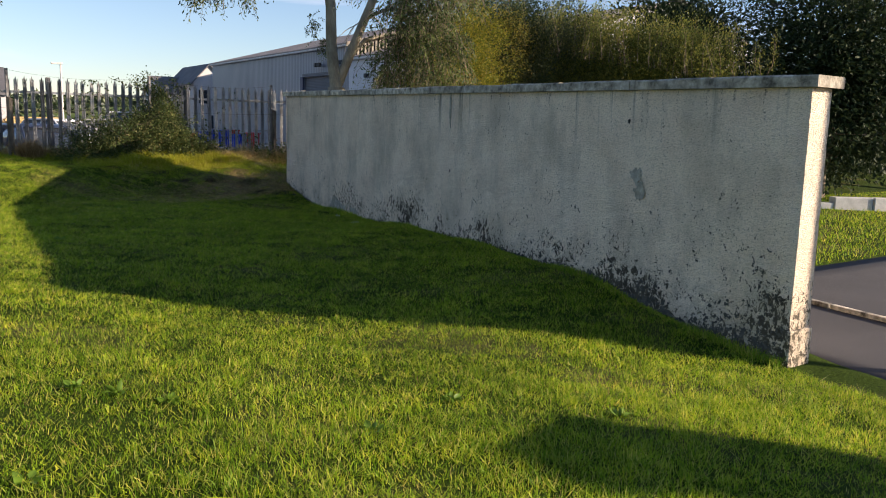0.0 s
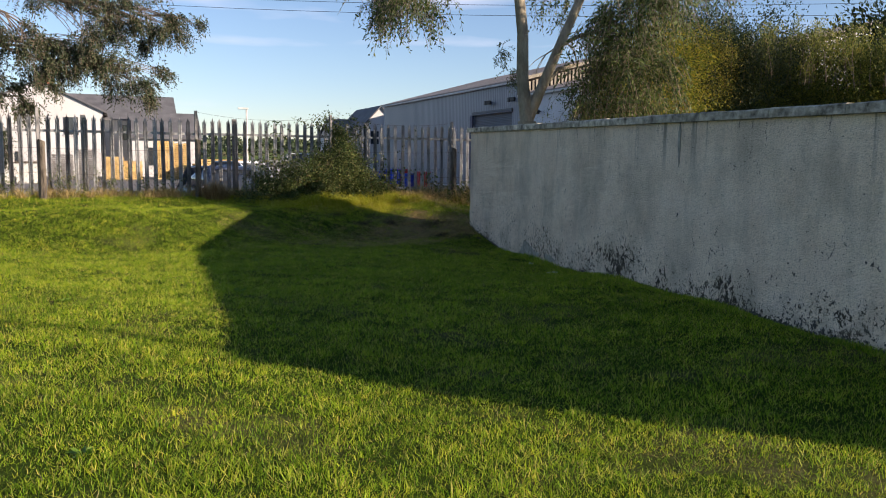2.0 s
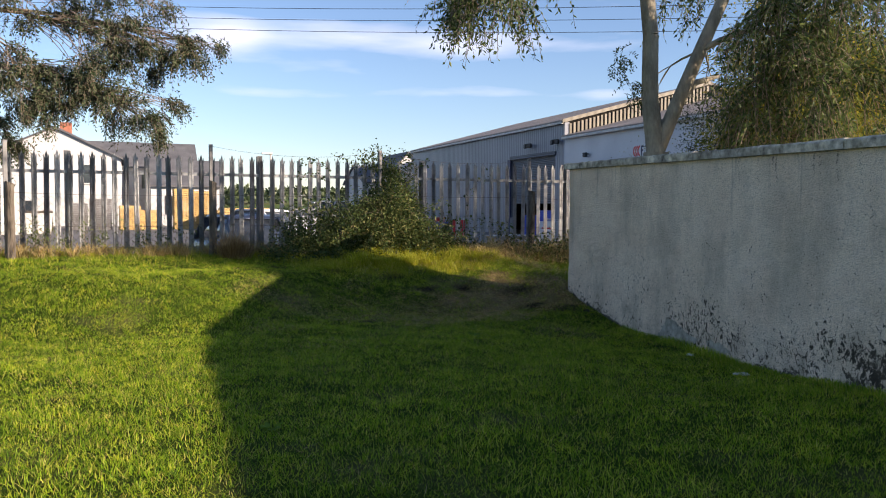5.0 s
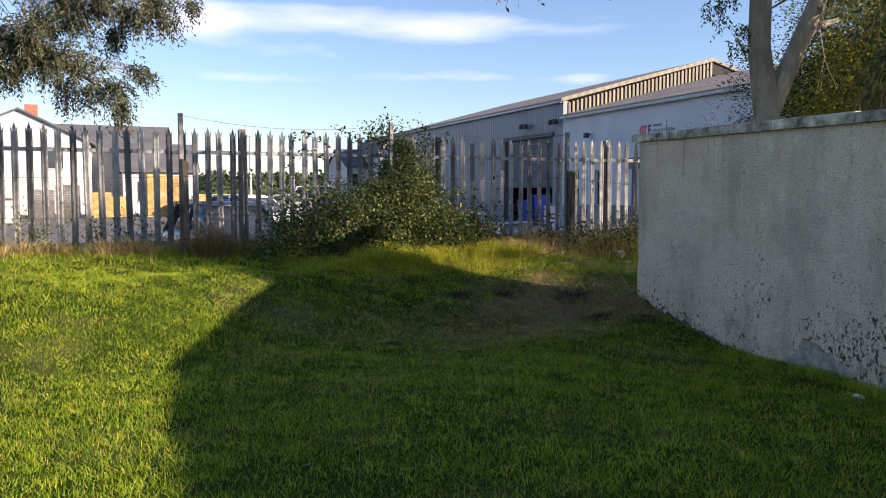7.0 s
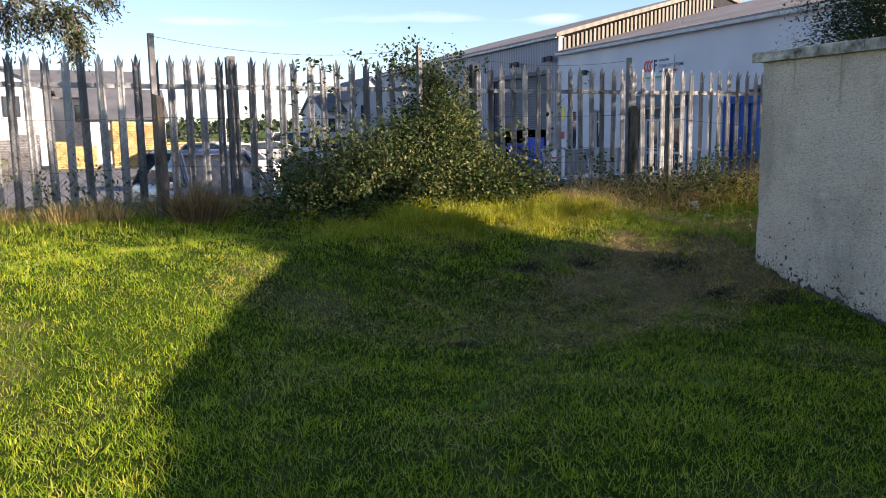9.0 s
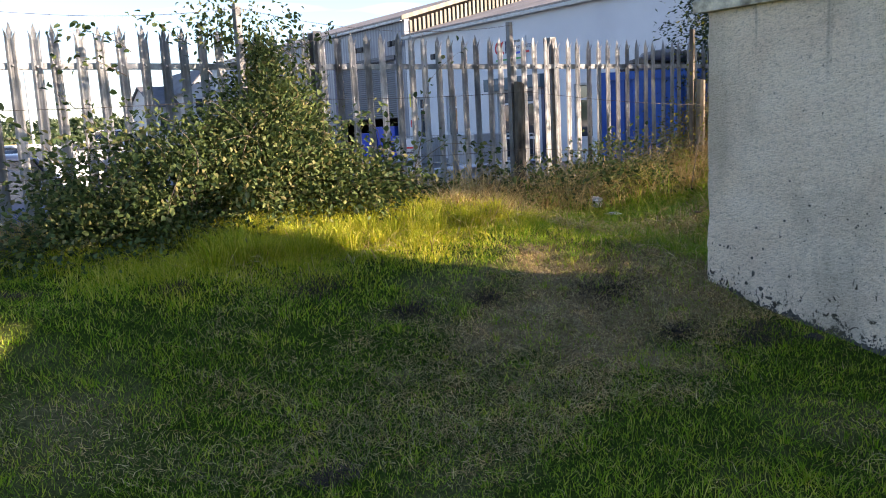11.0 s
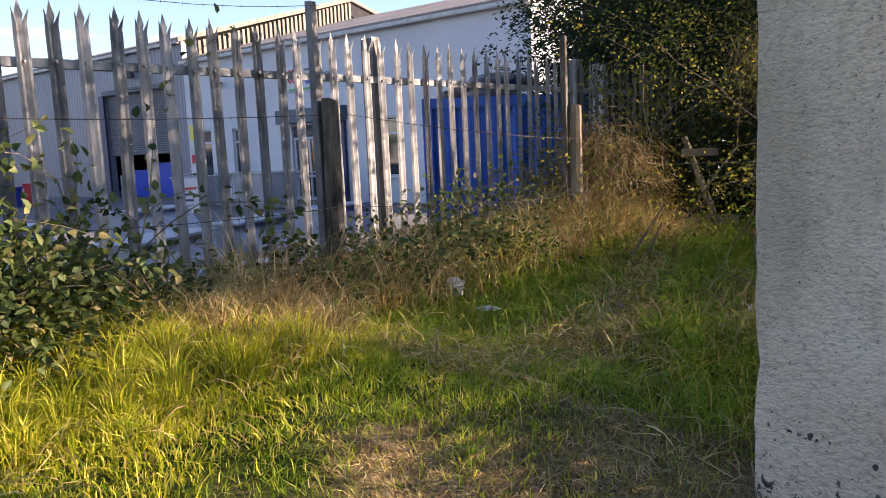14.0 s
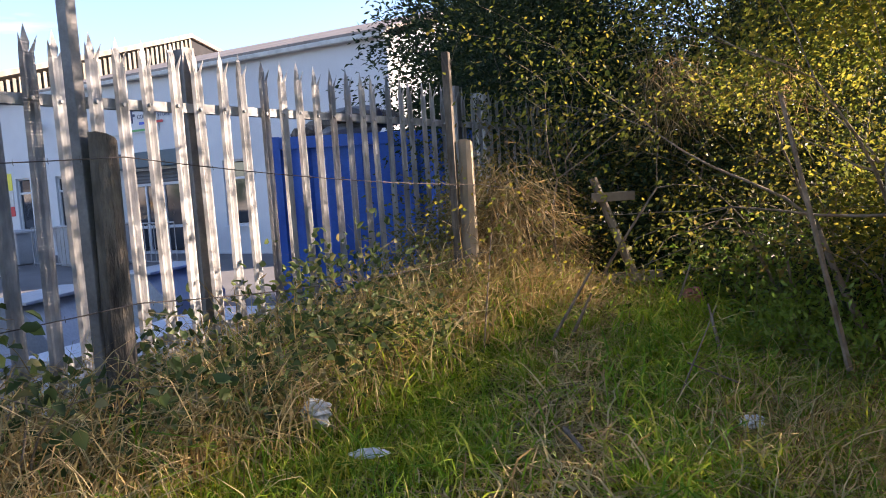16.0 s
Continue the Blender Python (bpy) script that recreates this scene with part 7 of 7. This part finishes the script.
def feeder(x, y, z, rz, w=1.2, d=0.9, h=0.95, mat=None):
    """Galvanised meal feeder: sloped hood, side panels, skids and a sticker."""
    f = thing("meal_feeder", "grey galvanised livestock feeder with yellow sticker", "feeder", "feeders in the yard", at=(x, y, z), rz=rz)
    m = mat or M_GALV_PLAIN
    part("body", prism([(-d / 2, 0.12), (d / 2, 0.12), (d / 2, h * 0.62), (d * 0.15, h), (-d * 0.3, h), (-d / 2, h * 0.75)], w, Matrix.Translation((-w / 2, 0, 0)) @ pose(0, 0, 0, 0, 0, -90)), m, f)
    lid = part("lid", box(0, 0.02, h + 0.02, w + 0.1, d * 0.62, 0.035, 0, 0.01), m, f)
    for s in (-1, 1):
        part("skid", box(s * (w / 2 - 0.08), 0, 0.06, 0.08, d + 0.2, 0.12, 0, 0.01), M_POST_STEEL, f)
    part("sticker", box(w * 0.12, -d / 2 - 0.006, h * 0.5, 0.2, 0.008, 0.14), M_YELLOW, f)
    st = part("sticker", box(-w * 0.3, -d / 2 - 0.006, h * 0.4, 0.2, 0.008, 0.14), M_YELLOW, f)
    for k in range(3):
        part("print_bar", box(-w * 0.3 - 0.05 + k * 0.05, -d / 2 - 0.012, h * 0.4, 0.03, 0.006, 0.07), M_BLACK, st)
    return f


for fx, fy, rz, w, h in ((8.9, 22.6, 25, 1.5, 1.15), (10.6, 23.2, 20, 1.3, 1.15), (7.3, 23.0, 28, 1.2, 0.9), (11.4, 27.0, 20, 1.6, 1.1), (9.2, 27.6, 30, 1.6, 1.0), (13.2, 24.4, 15, 1.4, 1.05)):
    feeder(fx, fy, float(yard_z(fx, fy)) + 0.02, rz, w, 1.0, h)


def sheet_stack(x, y, z, rz, w, d, n, mat, label, name="sheet_stack"):
    s = thing(name, label, "stack", at=(x, y, z), rz=rz)
    for k in (-1, 1):
        part("bearer", box(k * w * 0.35, 0, 0.05, 0.1, d, 0.1), M_OLDWOOD, s)
    for i in range(n):
        part("sheet", box(rs.uniform(-0.02, 0.02), rs.uniform(-0.02, 0.02), 0.13 + i * 0.07, w, d, 0.06, 0, 0.008), mat, s)
    return s


sheet_stack(14.6, 27.2, -0.4, 20, 3.2, 1.6, 7, M_WHITE, "stack of white trough sheets in the yard")
sheet_stack(10.4, 21.2, -0.55, 8, 2.4, 1.0, 12, M_WHITE, "stack of white troughs behind the fence")


def gate_hurdle(x, y, z, rz, w=2.4, h=1.1, n=12):
    g = thing("sheep_hurdle", "galvanised sheep hurdle standing in the yard", "hurdle", "sheep hurdles", at=(x, y, z), rz=rz)
    for zz in (0.12, h):
        part("bar", rod((-w / 2, 0, zz), (w / 2, 0, zz), 0.02), M_GALV, g)
    for i in range(n + 1):
        part("upright", rod((-w / 2 + w * i / n, 0, 0.0 if i in (0, n) else 0.12), (-w / 2 + w * i / n, 0, h), 0.013, None, 6), M_GALV, g)
    return g


for i, (hx, hy, rz) in enumerate(((19.2, 38.0, 75), (19.6, 36.0, 80), (18.6, 41.0, 60), (17.2, 43.0, 30), (15.0, 44.5, 20), (12.6, 45.3, 15), (20.2, 33.0, 85))):
    gate_hurdle(hx, hy, float(yard_z(hx, hy)) + 0.02, rz, 2.6, 1.15)


def tank(x, y, w, d, h, mat, name, label, rz=0.0):
    """Moulded tank or bin: tapered sides, rim and lid."""
    z = float(yard_z(x, y)) + 0.02
    t = thing(name, label, name.replace("_", " "), at=(x, y, z), rz=rz)
    bm = box(0, 0, h / 2, w, d, h, 0, 0.05)
    for v in bm.verts:
        k = 0.86 + 0.14 * v.co.z / h
        v.co.x *= k
        v.co.y *= k
    part("body", bm, mat, t)
    part("rim", box(0, 0, h - 0.02, w + 0.06, d + 0.06, 0.07, 0, 0.02), mat, t)
    return t


tank(20.3, 35.2, 2.4, 1.2, 1.15, M_GALV_PLAIN, "grey_trough", "long grey galvanised trough before the store", 80)
tank(20.6, 39.2, 2.2, 1.2, 1.0, M_GALV_PLAIN, "grey_trough", "long grey galvanised trough before the store", 85)
tank(23.9, 46.0, 1.4, 1.6, 1.5, M_BLUEPL, "blue_bin", "large blue plastic bin by the shutter", 5)
tank(23.8, 48.0, 1.2, 1.4, 1.2, M_BLUEPL, "blue_bin", "large blue plastic bin by the shutter", 12)
for i in range(9):
    tx, ty = 14.8 + (i % 5) * 0.9, 48.6 + (i // 5) * 1.1 - 0.3 * (i % 5)
    tank(tx, ty, 0.75, 0.7, 0.8 + 0.12 * (i % 3), M_BLUEPL if i % 4 else M_RED, "plastic_drum", "blue plastic drum in the yard" if i % 4 else "red plastic drum in the yard", i * 13)
notice_b = thing("gas_sign", "white advertising board on a stand", "sign", at=(16.4, 33.5, -0.25), rz=-65)
part("board", box(0, 0, 0.75, 0.7, 0.03, 0.95, 0, 0.01), M_WHITE, notice_b)
for s in (-0.25, 0.25):
    part("leg", rod((s, 0.25, 0.0), (s, 0.02, 1.1), 0.015), M_POST_STEEL, notice_b)
for k in range(3):
    part("print_bar", box(0, -0.02, 0.95 - 0.16 * k, 0.45 - 0.1 * k, 0.008, 0.06), M_NAVY if k else M_RED, notice_b)


def pallet_stack(x, y, n, mat, label, w=1.2, d=1.0, rz=0.0):
    z = float(yard_z(x, y)) + 0.02
    s = thing("pallet_stack", label, "pallets", "pallet stacks by the house", at=(x, y, z), rz=rz)
    top_me, bearer_me = bpy.data.meshes.new("board"), bpy.data.meshes.new("bearer")
    for me, bm in ((top_me, box(0, 0, 0, w / 6.5, d, 0.022)), (bearer_me, box(0, 0, 0, w, 0.09, 0.1))):
        bm.to_mesh(me)
        bm.free()
        me.materials.append(mat)
    for i in range(n):
        pallet = part_me("pallet", bearer_me, s, pose(0, 0, i * 0.145 + 0.06))
        for k in range(5):
            part_me("board", top_me, pallet, pose(-w / 2 + w * (k + 0.5) / 5, 0, 0.07))
        for k in (-1, 1):
            part_me("bearer", bearer_me, pallet, pose(0, k * d * 0.42, 0))
    return s


for px, py, n, mat, lab in ((-1.2, 62, 14, M_POST_STEEL, "tall stack of grey pallets"), (-2.6, 61.5, 12, M_POST_STEEL, "tall stack of grey pallets"), (-4.6, 60, 9, M_OLDWOOD, "stack of weathered pallets"), (4.0, 62, 19, M_ORANGEWOOD, "tall stack of new yellow pallets"), (5.2, 62.3, 18, M_ORANGEWOOD, "tall stack of new yellow pallets"), (6.6, 62.0, 8, M_ORANGEWOOD, "low stack of new yellow pallets"), (0.6, 61.5, 11, M_ORANGEWOOD, "stack of yellow timber pallets"), (1.8, 61.8, 9, M_ORANGEWOOD, "stack of yellow timber pallets")):
    pallet_stack(px, py, n, mat, lab, 1.3, 1.1, rs.uniform(-8, 8))
for px, py, h in ((-5.8, 57, 2.2), (-7.4, 57.5, 2.0), (-4.4, 57.2, 1.2)):
    tank(px, py, 1.5, 1.4, h, M_KERB, "wrapped_bale", "pale green wrapped goods on a pallet", 6)
trailer = thing("flat_trailer", "low flat trailer loaded with timber", "trailer", at=(7.6, 60.0, 0.0))
part("bed", box(0, 0, 0.75, 3.6, 1.8, 0.14, 0, 0.02), M_OLDWOOD, trailer)
for s in (-0.9, 0.9):
    part("wheel", rod((s, -0.95, 0.34), (s, -0.75, 0.34), 0.33, None, 16), M_RUBBER, trailer)
for i in range(4):
    part("load", box(0.2 * (i % 2), 0, 0.9 + i * 0.16, 3.2, 1.5, 0.13, 0, 0.01), M_ORANGEWOOD, trailer)


# ---- parked cars ----
def car(x, y, z, rz, paint, label, L_=4.5, W_=1.82, H_=1.72):
    """A tall hatchback: shaped body and cabin, glass, wheels, lamps, mirrors, grille. It faces -y before the turn."""
    c = thing("parked_car", label, "car", "parked cars", at=(x, y, z), rz=rz)

    def loft(sections, mat, name, lab=""):
        bm = bmesh.new()
        prev = None
        for yy, pts in sections:
            row = [bm.verts.new((px, yy, pz)) for px, pz in pts] + [bm.verts.new((-px, yy, pz)) for px, pz in pts[::-1]]
            if prev:
                n = len(row)
                for i in range(n):
                    bm.faces.new((prev[i], prev[(i + 1) % n], row[(i + 1) % n], row[i]))
            else:
                bm.faces.new(row)
            prev = row
        bm.faces.new(prev[::-1])
        bmesh.ops.recalc_face_normals(bm, faces=bm.faces)
        for f in bm.faces:
            f.smooth = True
        return part(name, bm, mat, c, lab)

    hw = W_ / 2

    def sec(k, z0, z1, z2):
        return [(hw * k * 0.9, z0), (hw * k, z0 + 0.12), (hw * k, z1), (hw * k * 0.93, z2)]

    body = loft([(-L_ / 2, sec(0.78, 0.36, 0.62, 0.72)), (-L_ / 2 + 0.16, sec(0.93, 0.25, 0.78, 0.86)), (-L_ / 2 + 0.6, sec(1.0, 0.24, 0.9, 1.0)), (-L_ / 2 + 1.15, sec(1.0, 0.24, 0.96, 1.08)), (0.2, sec(1.0, 0.24, 0.98, 1.1)), (L_ / 2 - 0.4, sec(1.0, 0.25, 1.0, 1.1)), (L_ / 2 - 0.06, sec(0.94, 0.3, 0.95, 1.08)), (L_ / 2, sec(0.85, 0.4, 0.8, 0.95))], paint, "body")
    cabin = loft([(-L_ / 2 + 1.05, [(hw * 0.9, 1.02), (hw * 0.86, 1.08)]), (-L_ / 2 + 1.85, [(hw * 0.93, 1.05), (hw * 0.72, H_ - 0.08)]), (-L_ / 2 + 2.2, [(hw * 0.94, 1.05), (hw * 0.7, H_ - 0.02)]), (L_ / 2 - 0.75, [(hw * 0.94, 1.05), (hw * 0.7, H_ - 0.05)]), (L_ / 2 - 0.15, [(hw * 0.9, 1.05), (hw * 0.76, H_ - 0.5)])], M_CARGLASS, "cabin_glass", "dark car glass")
    roof = loft([(-L_ / 2 + 1.78, [(hw * 0.74, H_ - 0.1), (hw * 0.7, H_ - 0.06)]), (-L_ / 2 + 2.2, [(hw * 0.74, H_ - 0.05), (hw * 0.66, H_ + 0.02)]), (L_ / 2 - 0.75, [(hw * 0.74, H_ - 0.07), (hw * 0.66, H_)]), (L_ / 2 - 0.55, [(hw * 0.74, H_ - 0.18), (hw * 0.68, H_ - 0.12)])], paint, "roof")
    for s in (-1, 1):
        for ya, yb in ((-L_ / 2 + 1.0, -L_ / 2 + 1.84), (0.35, 0.4), (L_ / 2 - 0.7, L_ / 2 - 0.2)):
            za, zb = (1.06, H_ - 0.06) if ya < 0 else ((1.06, H_ - 0.06) if ya < 1 else (H_ - 0.08, 1.06))
            xa, xb = (hw * 0.93, hw * 0.74) if ya < 1 else (hw * 0.74, hw * 0.93)
            part("pillar", rod((s * xa, ya, za), (s * xb, yb, zb), 0.045, 0.04, 6), paint, c)
        for yy in (-L_ / 2 + 0.86, L_ / 2 - 0.85):
            wh = part("wheel", rod((s * (hw - 0.2), yy, 0.33), (s * (hw + 0.01), yy, 0.33), 0.33, None, 20), M_RUBBER, c)
            part("rim", rod((s * (hw - 0.02), yy, 0.33), (s * (hw + 0.025), yy, 0.33), 0.22, 0.19, 14), M_GALV, wh)
        bm = box(0, 0, 0, 0.42, 0.2, 0.2, 0, 0.06)
        bm.transform(pose(s * hw * 0.68, -L_ / 2 + 0.17, 0.76, 12, 0, -s * 18))
        part("headlight", bm, M_LAMP, c)
        part("mirror", box(s * (hw + 0.1), -L_ / 2 + 1.45, 1.14, 0.2, 0.1, 0.15, 0, 0.03), paint, c)
        part("tail_light", box(s * hw * 0.8, L_ / 2 - 0.03, 0.9, 0.2, 0.08, 0.3, 0, 0.02), M_RED, c)
    part("grille", box(0, -L_ / 2 + 0.04, 0.62, 0.8, 0.1, 0.16, 0, 0.02), M_BLACK, c)
    part("bumper", box(0, -L_ / 2 + 0.06, 0.4, hw * 1.6, 0.16, 0.2, 0, 0.05), M_BLACK, c)
    part("number_plate", box(0, -L_ / 2 - 0.04, 0.45, 0.5, 0.02, 0.11), M_WHITE, c)
    return c


car(3.7, 27.4, float(yard_z(3.7, 27.4)) + 0.02, 14, M_CAR, "blue-grey family car parked behind the fence", 4.5, 1.86, 1.8)
car(6.3, 40.0, float(yard_z(6.3, 40.0)) + 0.02, 30, M_WHITE, "white car parked far down the yard")
car(11.0, 52.0, float(yard_z(11, 52)) + 0.02, 80, M_GALV, "silver car parked far down the yard", 4.2, 1.75, 1.5)
car(13.5, 56.0, float(yard_z(13.5, 56)) + 0.02, 80, M_WHITE, "white van parked far down the yard", 4.8, 1.9, 2.0)

# street lamp and overhead lines in the distance
lamp = thing("street_lamp", "white street lamp column far down the yard", "lamp post")
part("column", rod((8.0, 50, -0.1), (8.0, 50, 4.5), 0.07, 0.05, 10), M_KERB, lamp)
part("lantern", box(7.8, 50, 4.5, 0.6, 0.2, 0.1, 0, 0.03), M_KERB, lamp)
lines = thing("power_lines", "four overhead power lines on two poles", "power lines")
for xx, yy in ((-18.3, 41.1), (25.7, 7.9)):
    part("pole", rod((xx, yy, -1), (xx, yy, 9.6), 0.15, 0.11, 10), M_OLDWOOD, lines)
for k in range(4):
    cu = bpy.data.curves.new("cable", "CURVE")
    cu.dimensions, cu.bevel_depth, cu.bevel_resolution = "3D", 0.006, 1
    sp = cu.splines.new("POLY")
    sp.points.add(32)
    for i in range(33):
        t = i / 32
        sp.points[i].co = (-18.3 + 44 * t, 41.1 - 33.2 * t, 9.0 + (0.0, 0.26, 0.52, 0.74)[k] - 4 * t - 4 * 1.35 * t * (1 - t), 1)
    ob = new("tmp_cable", cu)
    me = bpy.data.meshes.new_from_object(ob.evaluated_get(bpy.context.evaluated_depsgraph_get()))
    bpy.data.objects.remove(ob)
    me.materials.clear()
    me.materials.append(M_BLACK)
    part_me("cable", me, lines)

# ---- litter, sticks and small things on the bank ----


def crumple(name, label, x, y, sx, sy, sz, mat, seed, lift=0.0):
    bm = bmesh.new()
    bmesh.ops.create_icosphere(bm, subdivisions=3, radius=1.0)
    rr = random.Random(seed)
    ph = [rr.uniform(0, 6) for _ in range(4)]
    for v in bm.verts:
        q = 1 + 0.22 * math.sin(5 * v.co.x + ph[0]) * math.sin(4 * v.co.y + ph[1]) + 0.18 * math.sin(9 * v.co.z + 6 * v.co.x + ph[2]) + rr.uniform(-0.07, 0.07)
        v.co = Vector((v.co.x * sx * q, v.co.y * sy * q, v.co.z * sz * q))
    bm.transform(pose(x, y, gz(x, y) + sz * 0.55 + lift, 0, 0, rr.uniform(0, 180)))
    return tagged(part(name, bm, mat, None), label, name.replace("_", " "))


crumple("plastic_bag", "crumpled white plastic bag in the grass", 8.25, 17.92, 0.09, 0.06, 0.055, M_PLASTER, 1, 0.08)
crumple("paper_scrap", "flat scrap of white paper in the grass", 8.09, 17.54, 0.07, 0.045, 0.014, M_PLASTER, 2, 0.06)
crumple("paper_scrap", "flat scrap of white paper in the grass", 9.1, 16.23, 0.055, 0.04, 0.028, M_PLASTER, 3, 0.08)
crumple("red_rag", "faded red rag caught in the grass", 11.35, 16.9, 0.09, 0.06, 0.06, M_RAG, 8, 0.08)
crumple("broken_block", "pale broken lump of render by the wall", 6.02, 11.15, 0.07, 0.04, 0.015, M_KERB, 4)
crumple("broken_block", "pale broken lump of render by the wall", 6.2, 12.1, 0.04, 0.03, 0.015, M_KERB, 5)
crumple("stone", "dark stone at the foot of the wall", 6.5, 14.6, 0.05, 0.035, 0.02, M_CHAR, 6)

ladder = thing("wooden_hurdle", "broken wooden hurdle lying in the thicket", "hurdle")
part("bottom_board", box(11.55, 17.55, 0.665, 0.78, 0.05, 0.095, -62, 0.006), M_WOOD, ladder)
part("top_board", box(11.5, 17.5, 1.31, 0.33, 0.04, 0.07, -62, 0.006), M_WOOD, ladder)
part("strut", rod((11.6, 17.37, 0.63), (11.52, 17.66, 1.46), 0.036, 0.03, 6), M_WOOD, ladder)
rk = random.Random(44)
for i, (a, b, r0) in enumerate((((9.2, 16.55, 0.45), (9.35, 16.4, 0.85), 0.005), ((9.3, 16.3, 0.5), (9.15, 16.5, 0.62), 0.005), ((10.05, 15.87, 0.4), (9.9, 16.15, 1.85), 0.018), ((8.6, 16.9, 0.45), (8.25, 16.7, 0.5), 0.012), ((9.8, 17.4, 0.55), (10.0, 17.2, 0.95), 0.012), ((9.6, 17.75, 0.5), (9.7, 17.7, 1.2), 0.006))):
    bm = rod(a, b, r0, r0 * 0.6, 6)
    tagged(part("stick", bm, M_TWIG, None), "bare dead stick standing in the rough grass", "stick")
